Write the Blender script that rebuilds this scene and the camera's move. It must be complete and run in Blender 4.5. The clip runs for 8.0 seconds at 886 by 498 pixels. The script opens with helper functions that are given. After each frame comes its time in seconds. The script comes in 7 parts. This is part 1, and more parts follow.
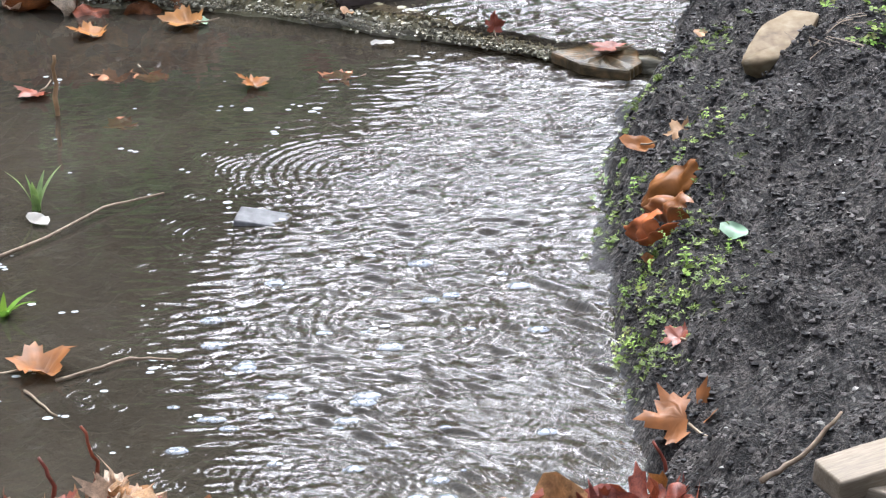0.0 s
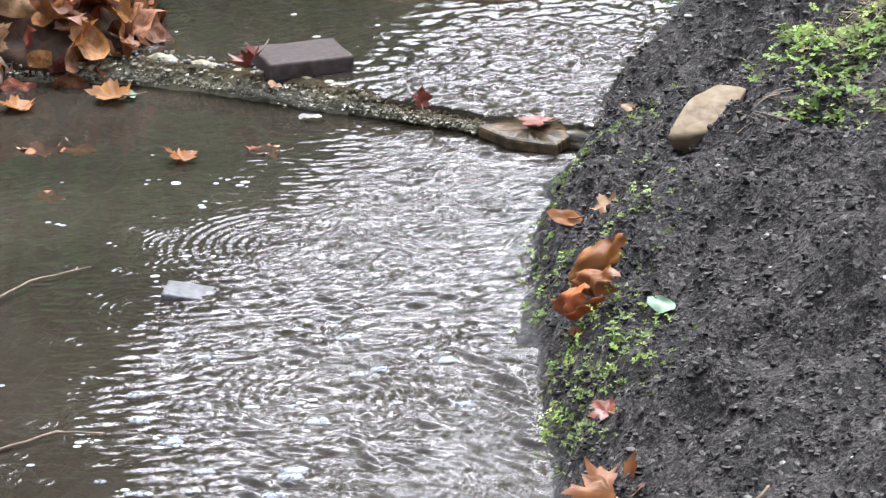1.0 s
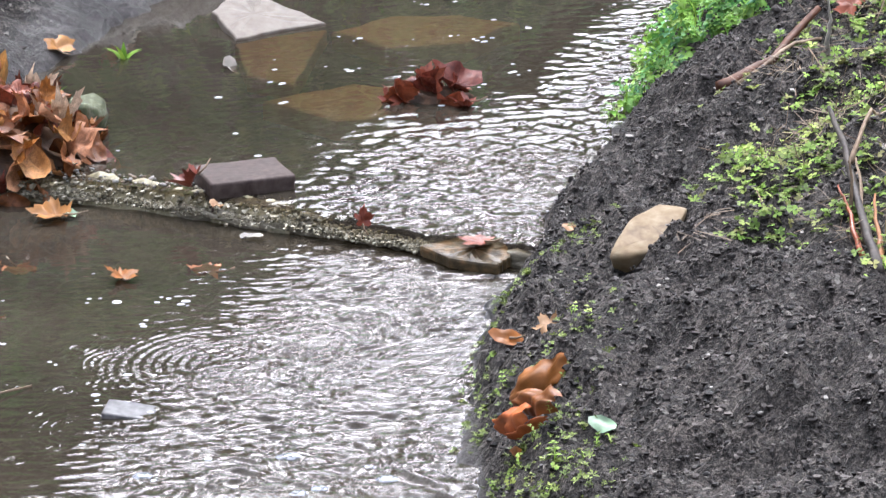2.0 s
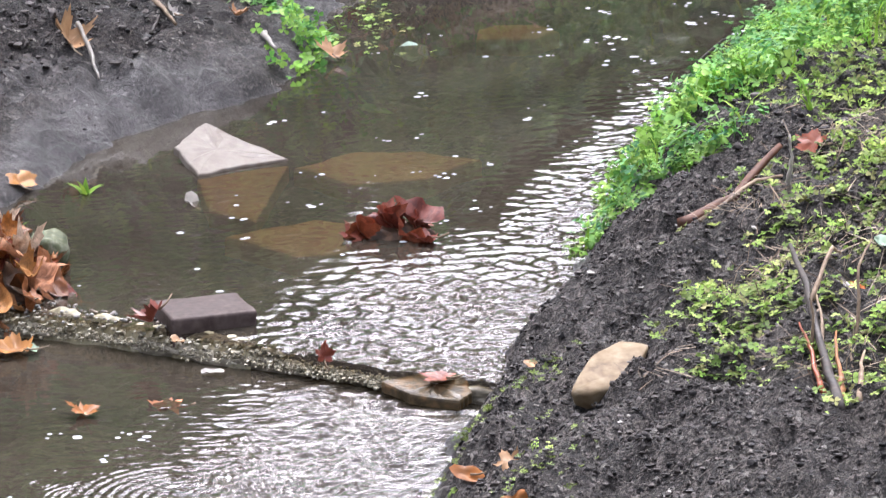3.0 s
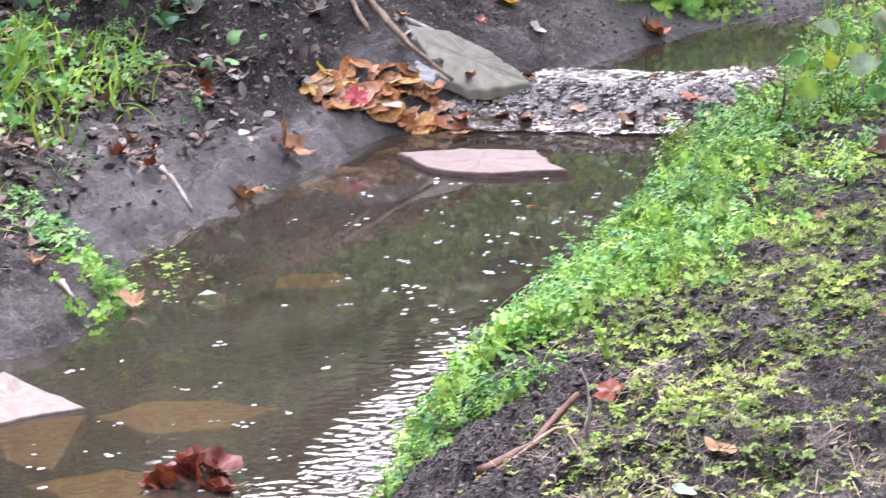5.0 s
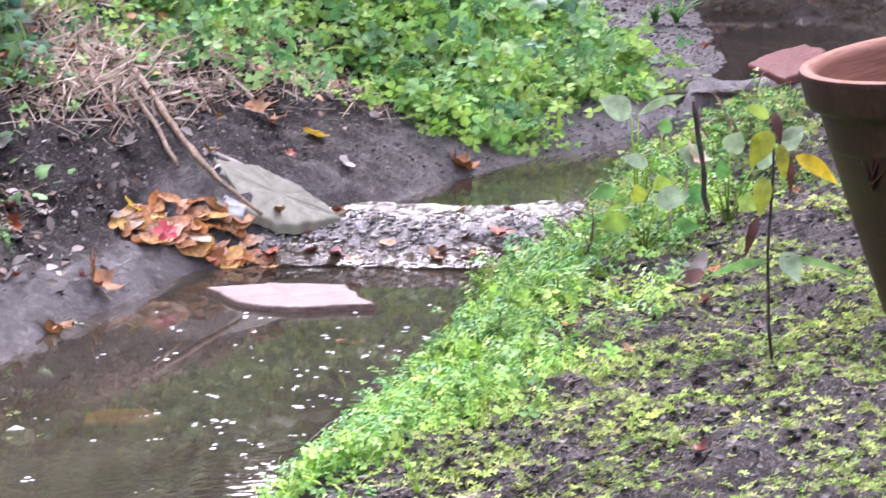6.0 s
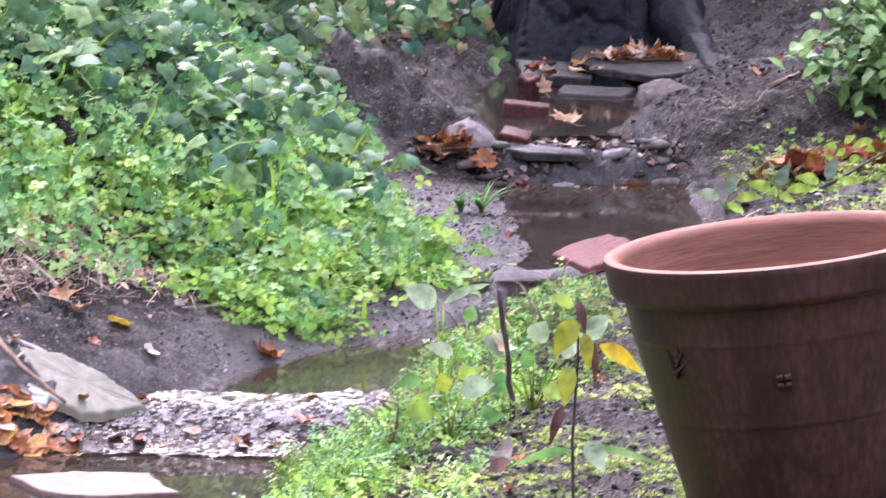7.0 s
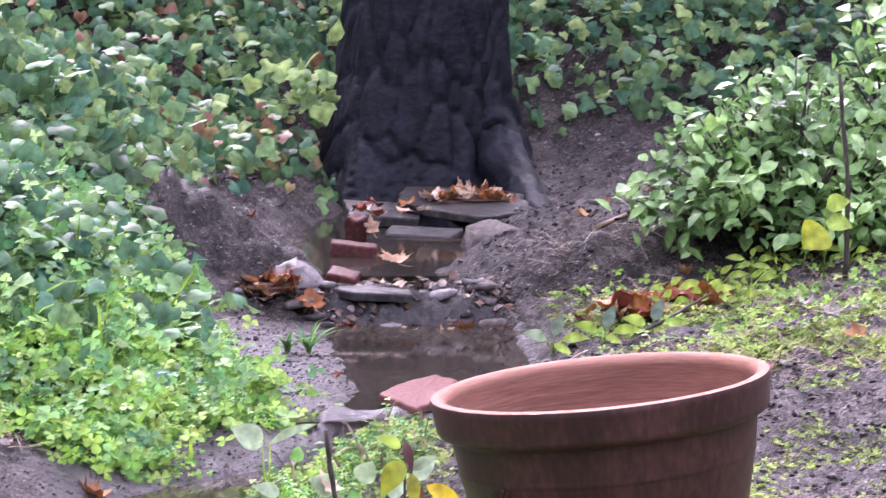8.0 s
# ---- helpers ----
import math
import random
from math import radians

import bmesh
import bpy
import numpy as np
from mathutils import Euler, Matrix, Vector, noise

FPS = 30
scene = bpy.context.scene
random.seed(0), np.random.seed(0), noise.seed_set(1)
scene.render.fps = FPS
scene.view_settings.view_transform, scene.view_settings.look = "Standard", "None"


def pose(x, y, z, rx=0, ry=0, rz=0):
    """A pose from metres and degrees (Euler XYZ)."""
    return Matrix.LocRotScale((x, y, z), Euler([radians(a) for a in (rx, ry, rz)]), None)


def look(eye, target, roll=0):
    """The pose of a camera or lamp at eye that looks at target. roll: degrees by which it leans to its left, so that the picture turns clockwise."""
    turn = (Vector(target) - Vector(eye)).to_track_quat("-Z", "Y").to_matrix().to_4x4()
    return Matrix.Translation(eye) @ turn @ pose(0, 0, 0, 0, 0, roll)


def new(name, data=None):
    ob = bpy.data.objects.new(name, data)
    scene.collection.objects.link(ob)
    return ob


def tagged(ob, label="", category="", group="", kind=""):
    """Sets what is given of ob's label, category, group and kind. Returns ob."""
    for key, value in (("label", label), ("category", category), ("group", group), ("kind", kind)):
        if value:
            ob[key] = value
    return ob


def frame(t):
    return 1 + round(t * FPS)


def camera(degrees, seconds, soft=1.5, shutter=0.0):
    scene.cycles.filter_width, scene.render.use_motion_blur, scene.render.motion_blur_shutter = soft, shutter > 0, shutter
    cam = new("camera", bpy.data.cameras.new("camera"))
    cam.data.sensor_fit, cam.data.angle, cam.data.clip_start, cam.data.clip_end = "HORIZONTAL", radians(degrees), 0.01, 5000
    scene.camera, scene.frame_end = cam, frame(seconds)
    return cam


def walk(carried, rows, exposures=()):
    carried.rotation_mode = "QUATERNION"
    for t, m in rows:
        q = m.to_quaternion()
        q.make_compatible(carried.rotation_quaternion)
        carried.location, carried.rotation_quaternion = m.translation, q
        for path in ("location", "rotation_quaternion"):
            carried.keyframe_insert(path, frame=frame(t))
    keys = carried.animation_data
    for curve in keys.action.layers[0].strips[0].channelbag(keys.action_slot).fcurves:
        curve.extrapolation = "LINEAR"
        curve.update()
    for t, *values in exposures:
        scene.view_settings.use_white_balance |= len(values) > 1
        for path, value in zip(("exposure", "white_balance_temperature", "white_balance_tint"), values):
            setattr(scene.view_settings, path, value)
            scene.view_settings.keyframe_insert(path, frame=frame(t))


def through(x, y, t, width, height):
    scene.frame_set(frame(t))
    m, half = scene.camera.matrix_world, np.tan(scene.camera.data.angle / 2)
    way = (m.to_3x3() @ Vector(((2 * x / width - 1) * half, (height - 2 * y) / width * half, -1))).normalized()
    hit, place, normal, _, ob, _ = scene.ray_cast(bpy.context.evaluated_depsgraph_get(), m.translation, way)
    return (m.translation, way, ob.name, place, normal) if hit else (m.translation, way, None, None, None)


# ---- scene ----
# The camera stands on the bank, chest high, with a long lens, and turns up and to the right.
EYE = 1.75
cam = camera(12.0, 8.0, soft=1.1, shutter=0.25)
TURNS = [
    (0.0, 0.000, -21.200, -2.000),
    (0.5, -0.506, -20.792, -1.820),
    (1.0, -1.085, -20.226, -1.580),
    (1.5, -1.592, -19.473, -1.358),
    (1.7, -1.763, -19.142, -1.280),
    (2.8, -2.430, -17.157, -0.920),
    (3.0, -2.557, -16.782, -0.840),
    (3.5, -2.896, -15.846, -0.712),
    (4.0, -3.432, -14.999, -0.550),
    (4.2, -3.715, -14.675, -0.480),
    (5.3, -6.178, -12.942, 0.020),
    (5.5, -6.693, -12.601, 0.089),
    (6.0, -8.071, -11.596, 0.330),
    (6.5, -9.341, -10.396, 0.657),
    (7.0, -10.733, -9.005, 0.950),
    (7.5, -11.876, -7.942, 1.160),
    (8.0, -13.062, -7.050, 1.477),
]
walk(cam, [(t, pose(0, 0, EYE, 90 + pitch, 0, yaw) @ pose(0, 0, 0, 0, 0, roll)) for t, yaw, pitch, roll in TURNS],
     exposures=[(0.0, 2.25, 5650, 9), (4.0, 2.64, 5900, 21), (5.5, 2.92, 5850, 29), (8.0, 3.42, 5800, 43)])

# ---- world and sun: an overcast, rainy day ----
world = bpy.data.worlds.new("overcast_sky")
scene.world = world
world.use_nodes = True
wn, wl = world.node_tree.nodes, world.node_tree.links
sky = wn.new("ShaderNodeTexSky")
sky.sky_type = "NISHITA"
sky.sun_disc = False
sky.sun_elevation, sky.sun_rotation = radians(52), radians(6)
sky.air_density, sky.dust_density, sky.ozone_density = 1.0, 9.0, 1.0
grey = wn.new("ShaderNodeHueSaturation")
grey.inputs["Saturation"].default_value = 0.34
wl.new(sky.outputs[0], grey.inputs["Color"])
wl.new(grey.outputs[0], wn["Background"].inputs["Color"])
wn["Background"].inputs["Strength"].default_value = 0.15
sun_lamp = bpy.data.lights.new("sun", "SUN")
sun_lamp.energy, sun_lamp.angle, sun_lamp.color = 0.6, radians(40), (1.0, 0.97, 0.92)
sun = new("sun", sun_lamp)
sun.matrix_world = look((0.5, 4.2, 5.4), (0, 0, 0))

# ---- materials ----


def node_material(name):
    m = bpy.data.materials.new(name)
    m.use_nodes = True
    return m, m.node_tree.nodes, m.node_tree.links, m.node_tree.nodes["Principled BSDF"]


def surface(name, colours, scale=8.0, rough=(0.5, 0.8), bump=0.3, bump_scale=60.0, depth=0.004, detail=6.0, vary=0.0,
            stretch=(1, 1, 1), metal=0.0, specular=0.3, sheet=False, warp=0.6):
    """A rough natural surface: a colour ramp over two sizes of noise, uneven gloss and fine relief."""
    m, n, l, p = node_material(name)
    co = n.new("ShaderNodeTexCoord")
    mp = n.new("ShaderNodeMapping")
    mp.inputs["Scale"].default_value = stretch
    l.new(co.outputs["Object"], mp.inputs[0])
    big = n.new("ShaderNodeTexNoise")
    big.inputs["Scale"].default_value, big.inputs["Detail"].default_value = scale, detail
    big.inputs["Roughness"].default_value = 0.65
    big.inputs["Distortion"].default_value = warp
    l.new(mp.outputs[0], big.inputs["Vector"])
    fine = n.new("ShaderNodeTexNoise")
    fine.inputs["Scale"].default_value, fine.inputs["Detail"].default_value = bump_scale, 5.0
    l.new(mp.outputs[0], fine.inputs["Vector"])
    mix = n.new("ShaderNodeMix")
    mix.inputs["Factor"].default_value = 0.4
    l.new(big.outputs["Fac"], mix.inputs["A"])
    l.new(fine.outputs["Fac"], mix.inputs["B"])
    fac = mix.outputs["Result"]
    if vary:
        info = n.new("ShaderNodeNewGeometry") if sheet else n.new("ShaderNodeObjectInfo")
        out = info.outputs["Random Per Island"] if sheet else info.outputs["Random"]
        sub = n.new("ShaderNodeMath")
        sub.operation = "MULTIPLY_ADD"
        sub.inputs[1].default_value, sub.inputs[2].default_value = vary, -vary / 2
        l.new(out, sub.inputs[0])
        add = n.new("ShaderNodeMath")
        add.operation = "ADD"
        l.new(fac, add.inputs[0])
        l.new(sub.outputs[0], add.inputs[1])
        fac = add.outputs[0]
    ramp = n.new("ShaderNodeValToRGB")
    while len(ramp.color_ramp.elements) < len(colours):
        ramp.color_ramp.elements.new(0.5)
    lo, hi = (0.34, 0.66) if not vary else (0.2, 0.8)
    for i, (e, c) in enumerate(zip(ramp.color_ramp.elements, colours)):
        e.position = lo + (hi - lo) * i / max(1, len(colours) - 1)
        e.color = (*c, 1)
    l.new(fac, ramp.inputs[0])
    l.new(ramp.outputs[0], p.inputs["Base Color"])
    rr = n.new("ShaderNodeMapRange")
    rr.inputs["From Min"].default_value, rr.inputs["From Max"].default_value = 0.3, 0.7
    rr.inputs["To Min"].default_value, rr.inputs["To Max"].default_value = rough
    l.new(big.outputs["Fac"], rr.inputs["Value"])
    l.new(rr.outputs[0], p.inputs["Roughness"])
    p.inputs["Metallic"].default_value = metal
    p.inputs["Specular IOR Level"].default_value = specular
    if bump:
        b = n.new("ShaderNodeBump")
        b.inputs["Strength"].default_value, b.inputs["Distance"].default_value = bump, depth
        l.new(mix.outputs["Result"], b.inputs["Height"])
        l.new(b.outputs[0], p.inputs["Normal"])
    return m


def leaf_material(name, colours, rough=0.45, through=0.25, drift=0.0, specular=0.28):
    """Leaves: a colour for each leaf, paler veins and some blotches, a little light through the blade."""
    m, n, l, p = node_material(name)
    geo = n.new("ShaderNodeNewGeometry")
    info = n.new("ShaderNodeObjectInfo")
    add = n.new("ShaderNodeMath")
    add.operation = "ADD"
    l.new(geo.outputs["Random Per Island"], add.inputs[0])
    l.new(info.outputs["Random"], add.inputs[1])
    wrap = n.new("ShaderNodeMath")
    wrap.operation = "FRACT"
    l.new(add.outputs[0], wrap.inputs[0])
    ramp = n.new("ShaderNodeValToRGB")
    while len(ramp.color_ramp.elements) < len(colours):
        ramp.color_ramp.elements.new(0.5)
    for i, (e, c) in enumerate(zip(ramp.color_ramp.elements, colours)):
        e.position, e.color = i / max(1, len(colours) - 1), (*c, 1)
    l.new(wrap.outputs[0], ramp.inputs[0])
    co = n.new("ShaderNodeTexCoord")
    tex = n.new("ShaderNodeTexNoise")
    tex.inputs["Scale"].default_value, tex.inputs["Detail"].default_value = 38.0, 4.0
    l.new(co.outputs["Object"], tex.inputs["Vector"])
    br = n.new("ShaderNodeMapRange")
    br.inputs["From Min"].default_value, br.inputs["From Max"].default_value = 0.3, 0.7
    br.inputs["To Min"].default_value, br.inputs["To Max"].default_value = 0.55, 1.35
    l.new(tex.outputs["Fac"], br.inputs["Value"])
    hsv = n.new("ShaderNodeHueSaturation")
    l.new(ramp.outputs[0], hsv.inputs["Color"])
    wide = n.new("ShaderNodeTexNoise")
    wide.inputs["Scale"].default_value, wide.inputs["Detail"].default_value = 4.0, 3.0
    l.new(co.outputs["Object"], wide.inputs["Vector"])
    wr = n.new("ShaderNodeMapRange")
    wr.inputs["From Min"].default_value, wr.inputs["From Max"].default_value = 0.3, 0.7
    wr.inputs["To Min"].default_value, wr.inputs["To Max"].default_value = 0.6, 1.45
    l.new(wide.outputs["Fac"], wr.inputs["Value"])
    vm = n.new("ShaderNodeMath")
    vm.operation = "MULTIPLY"
    l.new(br.outputs[0], vm.inputs[0])
    l.new(wr.outputs[0], vm.inputs[1])
    l.new(vm.outputs[0], hsv.inputs["Value"])
    hr = n.new("ShaderNodeMapRange")
    hr.inputs["From Min"].default_value, hr.inputs["From Max"].default_value = 0.3, 0.7
    hr.inputs["To Min"].default_value, hr.inputs["To Max"].default_value = 0.5 + drift, 0.5 - drift
    l.new(wide.outputs["Fac"], hr.inputs["Value"])
    l.new(hr.outputs[0], hsv.inputs["Hue"])
    l.new(hsv.outputs[0], p.inputs["Base Color"])
    p.inputs["Roughness"].default_value = rough
    p.inputs["Specular IOR Level"].default_value = specular
    b = n.new("ShaderNodeBump")
    b.inputs["Strength"].default_value, b.inputs["Distance"].default_value = 0.4, 0.002
    l.new(tex.outputs["Fac"], b.inputs["Height"])
    l.new(b.outputs[0], p.inputs["Normal"])
    if through:
        tr = n.new("ShaderNodeBsdfTranslucent")
        l.new(hsv.outputs[0], tr.inputs["Color"])
        ms = n.new("ShaderNodeMixShader")
        ms.inputs[0].default_value = through
        l.new(p.outputs[0], ms.inputs[1])
        l.new(tr.outputs[0], ms.inputs[2])
        l.new(ms.outputs[0], n["Material Output"].inputs["Surface"])
    return m


def water_material(name, murk, cover, wave, small=55.0, long_wave=9.0):
    """Murky stream water: silt in it, the bed dimly through it, and a rippled mirror on top. 'flow' on the mesh says how rough it runs."""
    m, n, l, p = node_material(name)
    n.remove(p)
    co = n.new("ShaderNodeTexCoord")
    flow = n.new("ShaderNodeAttribute")
    flow.attribute_name = "flow"
    a = n.new("ShaderNodeTexNoise")
    a.inputs["Scale"].default_value, a.inputs["Detail"].default_value, a.inputs["Distortion"].default_value = small, 2.5, 1.2
    long_crest = n.new("ShaderNodeMapping")
    long_crest.inputs["Scale"].default_value = (0.45, 1.2, 1.0)
    l.new(co.outputs["Object"], long_crest.inputs["Vector"])
    l.new(long_crest.outputs[0], a.inputs["Vector"])
    c = n.new("ShaderNodeTexNoise")
    c.inputs["Scale"].default_value, c.inputs["Detail"].default_value = long_wave, 2.0
    l.new(co.outputs["Object"], c.inputs["Vector"])
    fa = n.new("ShaderNodeMath")
    fa.operation = "MULTIPLY"
    l.new(a.outputs["Fac"], fa.inputs[0])
    l.new(flow.outputs["Fac"], fa.inputs[1])
    ml = n.new("ShaderNodeMath")
    ml.operation = "MULTIPLY_ADD"
    l.new(c.outputs["Fac"], ml.inputs[0])
    ml.inputs[1].default_value = 0.12
    l.new(fa.outputs[0], ml.inputs[2])
    b = n.new("ShaderNodeBump")
    b.inputs["Strength"].default_value, b.inputs["Distance"].default_value = 1.0, wave
    l.new(ml.outputs[0], b.inputs["Height"])
    silt = n.new("ShaderNodeBsdfDiffuse")
    tone = n.new("ShaderNodeTexNoise")
    tone.inputs["Scale"].default_value = 2.5
    l.new(co.outputs["Object"], tone.inputs["Vector"])
    ramp = n.new("ShaderNodeValToRGB")
    ramp.color_ramp.elements[0].position, ramp.color_ramp.elements[1].position = 0.35, 0.7
    ramp.color_ramp.elements[0].color = (*[v * 0.75 for v in murk], 1)
    ramp.color_ramp.elements[1].color = (*[v * 1.25 for v in murk], 1)
    l.new(tone.outputs["Fac"], ramp.inputs[0])
    l.new(ramp.outputs[0], silt.inputs["Color"])
    clear = n.new("ShaderNodeBsdfTransparent")
    clear.inputs["Color"].default_value = (0.62, 0.55, 0.42, 1)
    body = n.new("ShaderNodeMixShader")
    body.inputs[0].default_value = cover
    l.new(clear.outputs[0], body.inputs[1])
    l.new(silt.outputs[0], body.inputs[2])
    gloss = n.new("ShaderNodeBsdfGlossy")
    gloss.inputs["Roughness"].default_value = 0.02
    l.new(b.outputs[0], gloss.inputs["Normal"])
    fr = n.new("ShaderNodeFresnel")
    fr.inputs["IOR"].default_value = 1.34
    l.new(b.outputs[0], fr.inputs["Normal"])
    top = n.new("ShaderNodeMixShader")
    l.new(fr.outputs[0], top.inputs[0])
    l.new(body.outputs[0], top.inputs[1])
    l.new(gloss.outputs[0], top.inputs[2])
    l.new(top.outputs[0], n["Material Output"].inputs["Surface"])
    return m


def ground_material():
    """Wet black soil with pale chips, made blacker where the bank's shade is put into its colour; 'mud' turns it to
    smooth grey silt, 'dry' to trodden ground with chips and straw.
    """
    m, n, l, p = node_material("wet_soil")
    co = n.new("ShaderNodeTexCoord")

    def tex(scale, detail=6.0, rough=0.6, warp=0.0):
        t = n.new("ShaderNodeTexNoise")
        t.inputs["Scale"].default_value, t.inputs["Detail"].default_value = scale, detail
        t.inputs["Roughness"].default_value, t.inputs["Distortion"].default_value = rough, warp
        l.new(co.outputs["Object"], t.inputs["Vector"])
        return t.outputs["Fac"]

    def ramp(fac, stops):
        r = n.new("ShaderNodeValToRGB")
        while len(r.color_ramp.elements) < len(stops):
            r.color_ramp.elements.new(0.5)
        for e, (at, c) in zip(r.color_ramp.elements, stops):
            e.position, e.color = at, (*c, 1)
        l.new(fac, r.inputs[0])
        return r.outputs[0]

    def mix(fac, a, b):
        x = n.new("ShaderNodeMix")
        x.data_type = "RGBA"
        l.new(fac, x.inputs["Factor"])
        l.new(a, x.inputs["A"])
        l.new(b, x.inputs["B"])
        return x.outputs["Result"]

    def attr(name):
        a = n.new("ShaderNodeAttribute")
        a.attribute_name = name
        return a.outputs["Fac"]

    grain, clod, patch = tex(130, 7, 0.7), tex(26, 7, 0.65, 0.8), tex(5, 4)
    both = n.new("ShaderNodeMix")
    both.inputs["Factor"].default_value = 0.6
    l.new(clod, both.inputs["A"])
    l.new(tex(210, 3, 0.6, 1.0), both.inputs["B"])
    soil = ramp(both.outputs["Result"], [(0.38, (0.004, 0.0036, 0.0033)), (0.5, (0.034, 0.029, 0.025)), (0.62, (0.14, 0.12, 0.105))])
    silt = n.new("ShaderNodeMix")
    silt.inputs["Factor"].default_value = 0.62
    l.new(patch, silt.inputs["A"])
    l.new(both.outputs["Result"], silt.inputs["B"])
    mud = ramp(silt.outputs["Result"], [(0.36, (0.017, 0.015, 0.0145)), (0.5, (0.066, 0.059, 0.056)), (0.64, (0.16, 0.145, 0.136))])
    dry = ramp(both.outputs["Result"], [(0.38, (0.009, 0.008, 0.008)), (0.5, (0.055, 0.047, 0.043)), (0.62, (0.21, 0.185, 0.168))])
    shaded_soil = ramp(both.outputs["Result"], [(0.38, (0.003, 0.0026, 0.0024)), (0.5, (0.023, 0.019, 0.0165)), (0.64, (0.10, 0.084, 0.073))])
    col = mix(attr("dry"), mix(attr("mud"), mix(attr("shaded_soil"), soil, shaded_soil), mud), dry)
    chips = n.new("ShaderNodeTexVoronoi")
    chips.inputs["Scale"].default_value = 170.0
    l.new(co.outputs["Object"], chips.inputs["Vector"])
    chip = n.new("ShaderNodeMath")
    chip.operation = "GREATER_THAN"
    sep = n.new("ShaderNodeSeparateColor")
    l.new(chips.outputs["Color"], sep.inputs[0])
    l.new(sep.outputs[0], chip.inputs[0])
    chip.inputs[1].default_value = 0.975
    keep = n.new("ShaderNodeMath")
    keep.operation = "MULTIPLY"
    l.new(chip.outputs[0], keep.inputs[0])
    inv = n.new("ShaderNodeMath")
    inv.operation = "MULTIPLY_ADD"
    l.new(attr("mud"), inv.inputs[0])
    inv.inputs[1].default_value, inv.inputs[2].default_value = -0.75, 0.85
    l.new(inv.outputs[0], keep.inputs[1])
    pale = ramp(grain, [(0.35, (0.10, 0.09, 0.08)), (0.65, (0.26, 0.24, 0.21))])
    col = mix(keep.outputs[0], col, pale)
    l.new(col, p.inputs["Base Color"])
    rr = n.new("ShaderNodeMapRange")
    rr.inputs["From Min"].default_value, rr.inputs["From Max"].default_value = 0.35, 0.65
    rr.inputs["To Min"].default_value, rr.inputs["To Max"].default_value = 0.5, 0.85
    l.new(patch, rr.inputs["Value"])
    wet = n.new("ShaderNodeMix")
    l.new(attr("mud"), wet.inputs["Factor"])
    l.new(rr.outputs[0], wet.inputs["A"])
    wet.inputs["B"].default_value = 0.36
    l.new(wet.outputs["Result"], p.inputs["Roughness"])
    shine = n.new("ShaderNodeMath")
    shine.operation = "MULTIPLY_ADD"
    l.new(attr("mud"), shine.inputs[0])
    shine.inputs[1].default_value, shine.inputs[2].default_value = 0.24, 0.18
    l.new(shine.outputs[0], p.inputs["Specular IOR Level"])
    h = n.new("ShaderNodeMath")
    h.operation = "MULTIPLY_ADD"
    l.new(grain, h.inputs[0])
    h.inputs[1].default_value = 0.5
    l.new(clod, h.inputs[2])
    b = n.new("ShaderNodeBump")
    b.inputs["Strength"].default_value, b.inputs["Distance"].default_value = 1.0, 0.02
    l.new(h.outputs[0], b.inputs["Height"])
    l.new(b.outputs[0], p.inputs["Normal"])
    return m


SOIL = ground_material()
WATER = water_material("stream_water", (0.060, 0.050, 0.037), 0.5, 0.0005, 85.0)
# The pot's outside carries its shade in this darker clay colour.
OUTER_CLAY = surface("shaded_terracotta", [(0.013, 0.0060, 0.0048), (0.037, 0.0155, 0.0115), (0.086, 0.036, 0.026)], 5, (0.35, 0.6), 0.2, 90, 0.002, stretch=(1, 1, 0.4), specular=0.35)
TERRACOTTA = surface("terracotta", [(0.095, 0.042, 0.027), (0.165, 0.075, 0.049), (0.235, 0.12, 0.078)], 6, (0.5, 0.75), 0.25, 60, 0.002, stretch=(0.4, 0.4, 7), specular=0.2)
BRICK = surface("grey_brick", [(0.032, 0.020, 0.016), (0.062, 0.044, 0.038), (0.10, 0.076, 0.066)], 30, (0.55, 0.8), 0.35, 120, 0.003, specular=0.2)
BARK = surface("black_wet_bark", [(0.003, 0.0036, 0.005), (0.009, 0.0103, 0.014), (0.026, 0.029, 0.037)], 7, (0.5, 0.8), 0.7, 40, 0.014, stretch=(1, 1, 1.5), warp=0.5, specular=0.2)
SANDSTONE = surface("tan_sandstone", [(0.05, 0.028, 0.012), (0.19, 0.135, 0.075), (0.27, 0.22, 0.145)], 11, (0.6, 0.85), 0.3, 70, 0.004)
LOG = surface("wet_log", [(0.07, 0.06, 0.042), (0.22, 0.19, 0.135), (0.42, 0.38, 0.30)], 45, (0.35, 0.7), 0.6, 60, 0.006, stretch=(0.4, 2, 2))

# ---- helpers for meshes ----


def mesh_from(name, verts, faces, material, smooth=True):
    me = bpy.data.meshes.new(name)
    me.from_pydata([tuple(v) for v in verts], [], faces)
    me.materials.append(material)
    me.polygons.foreach_set("use_smooth", [smooth] * len(me.polygons))
    me.update()
    return me


def part(name, bm, material, parent, label="", smooth=True):
    me = bpy.data.meshes.new(name)
    bm.to_mesh(me)
    bm.free()
    me.materials.append(material)
    me.polygons.foreach_set("use_smooth", [smooth] * len(me.polygons))
    ob = new(name, me)
    if parent is not None:
        ob.parent = parent
    if label:
        ob["label"] = label
    return ob


def lerp_table(v, table):
    xs, ys = zip(*table)
    return np.interp(v, xs, ys)


def smoothstep(a, b, v):
    u = np.clip((v - a) / (b - a), 0, 1)
    return u * u * (3 - 2 * u)


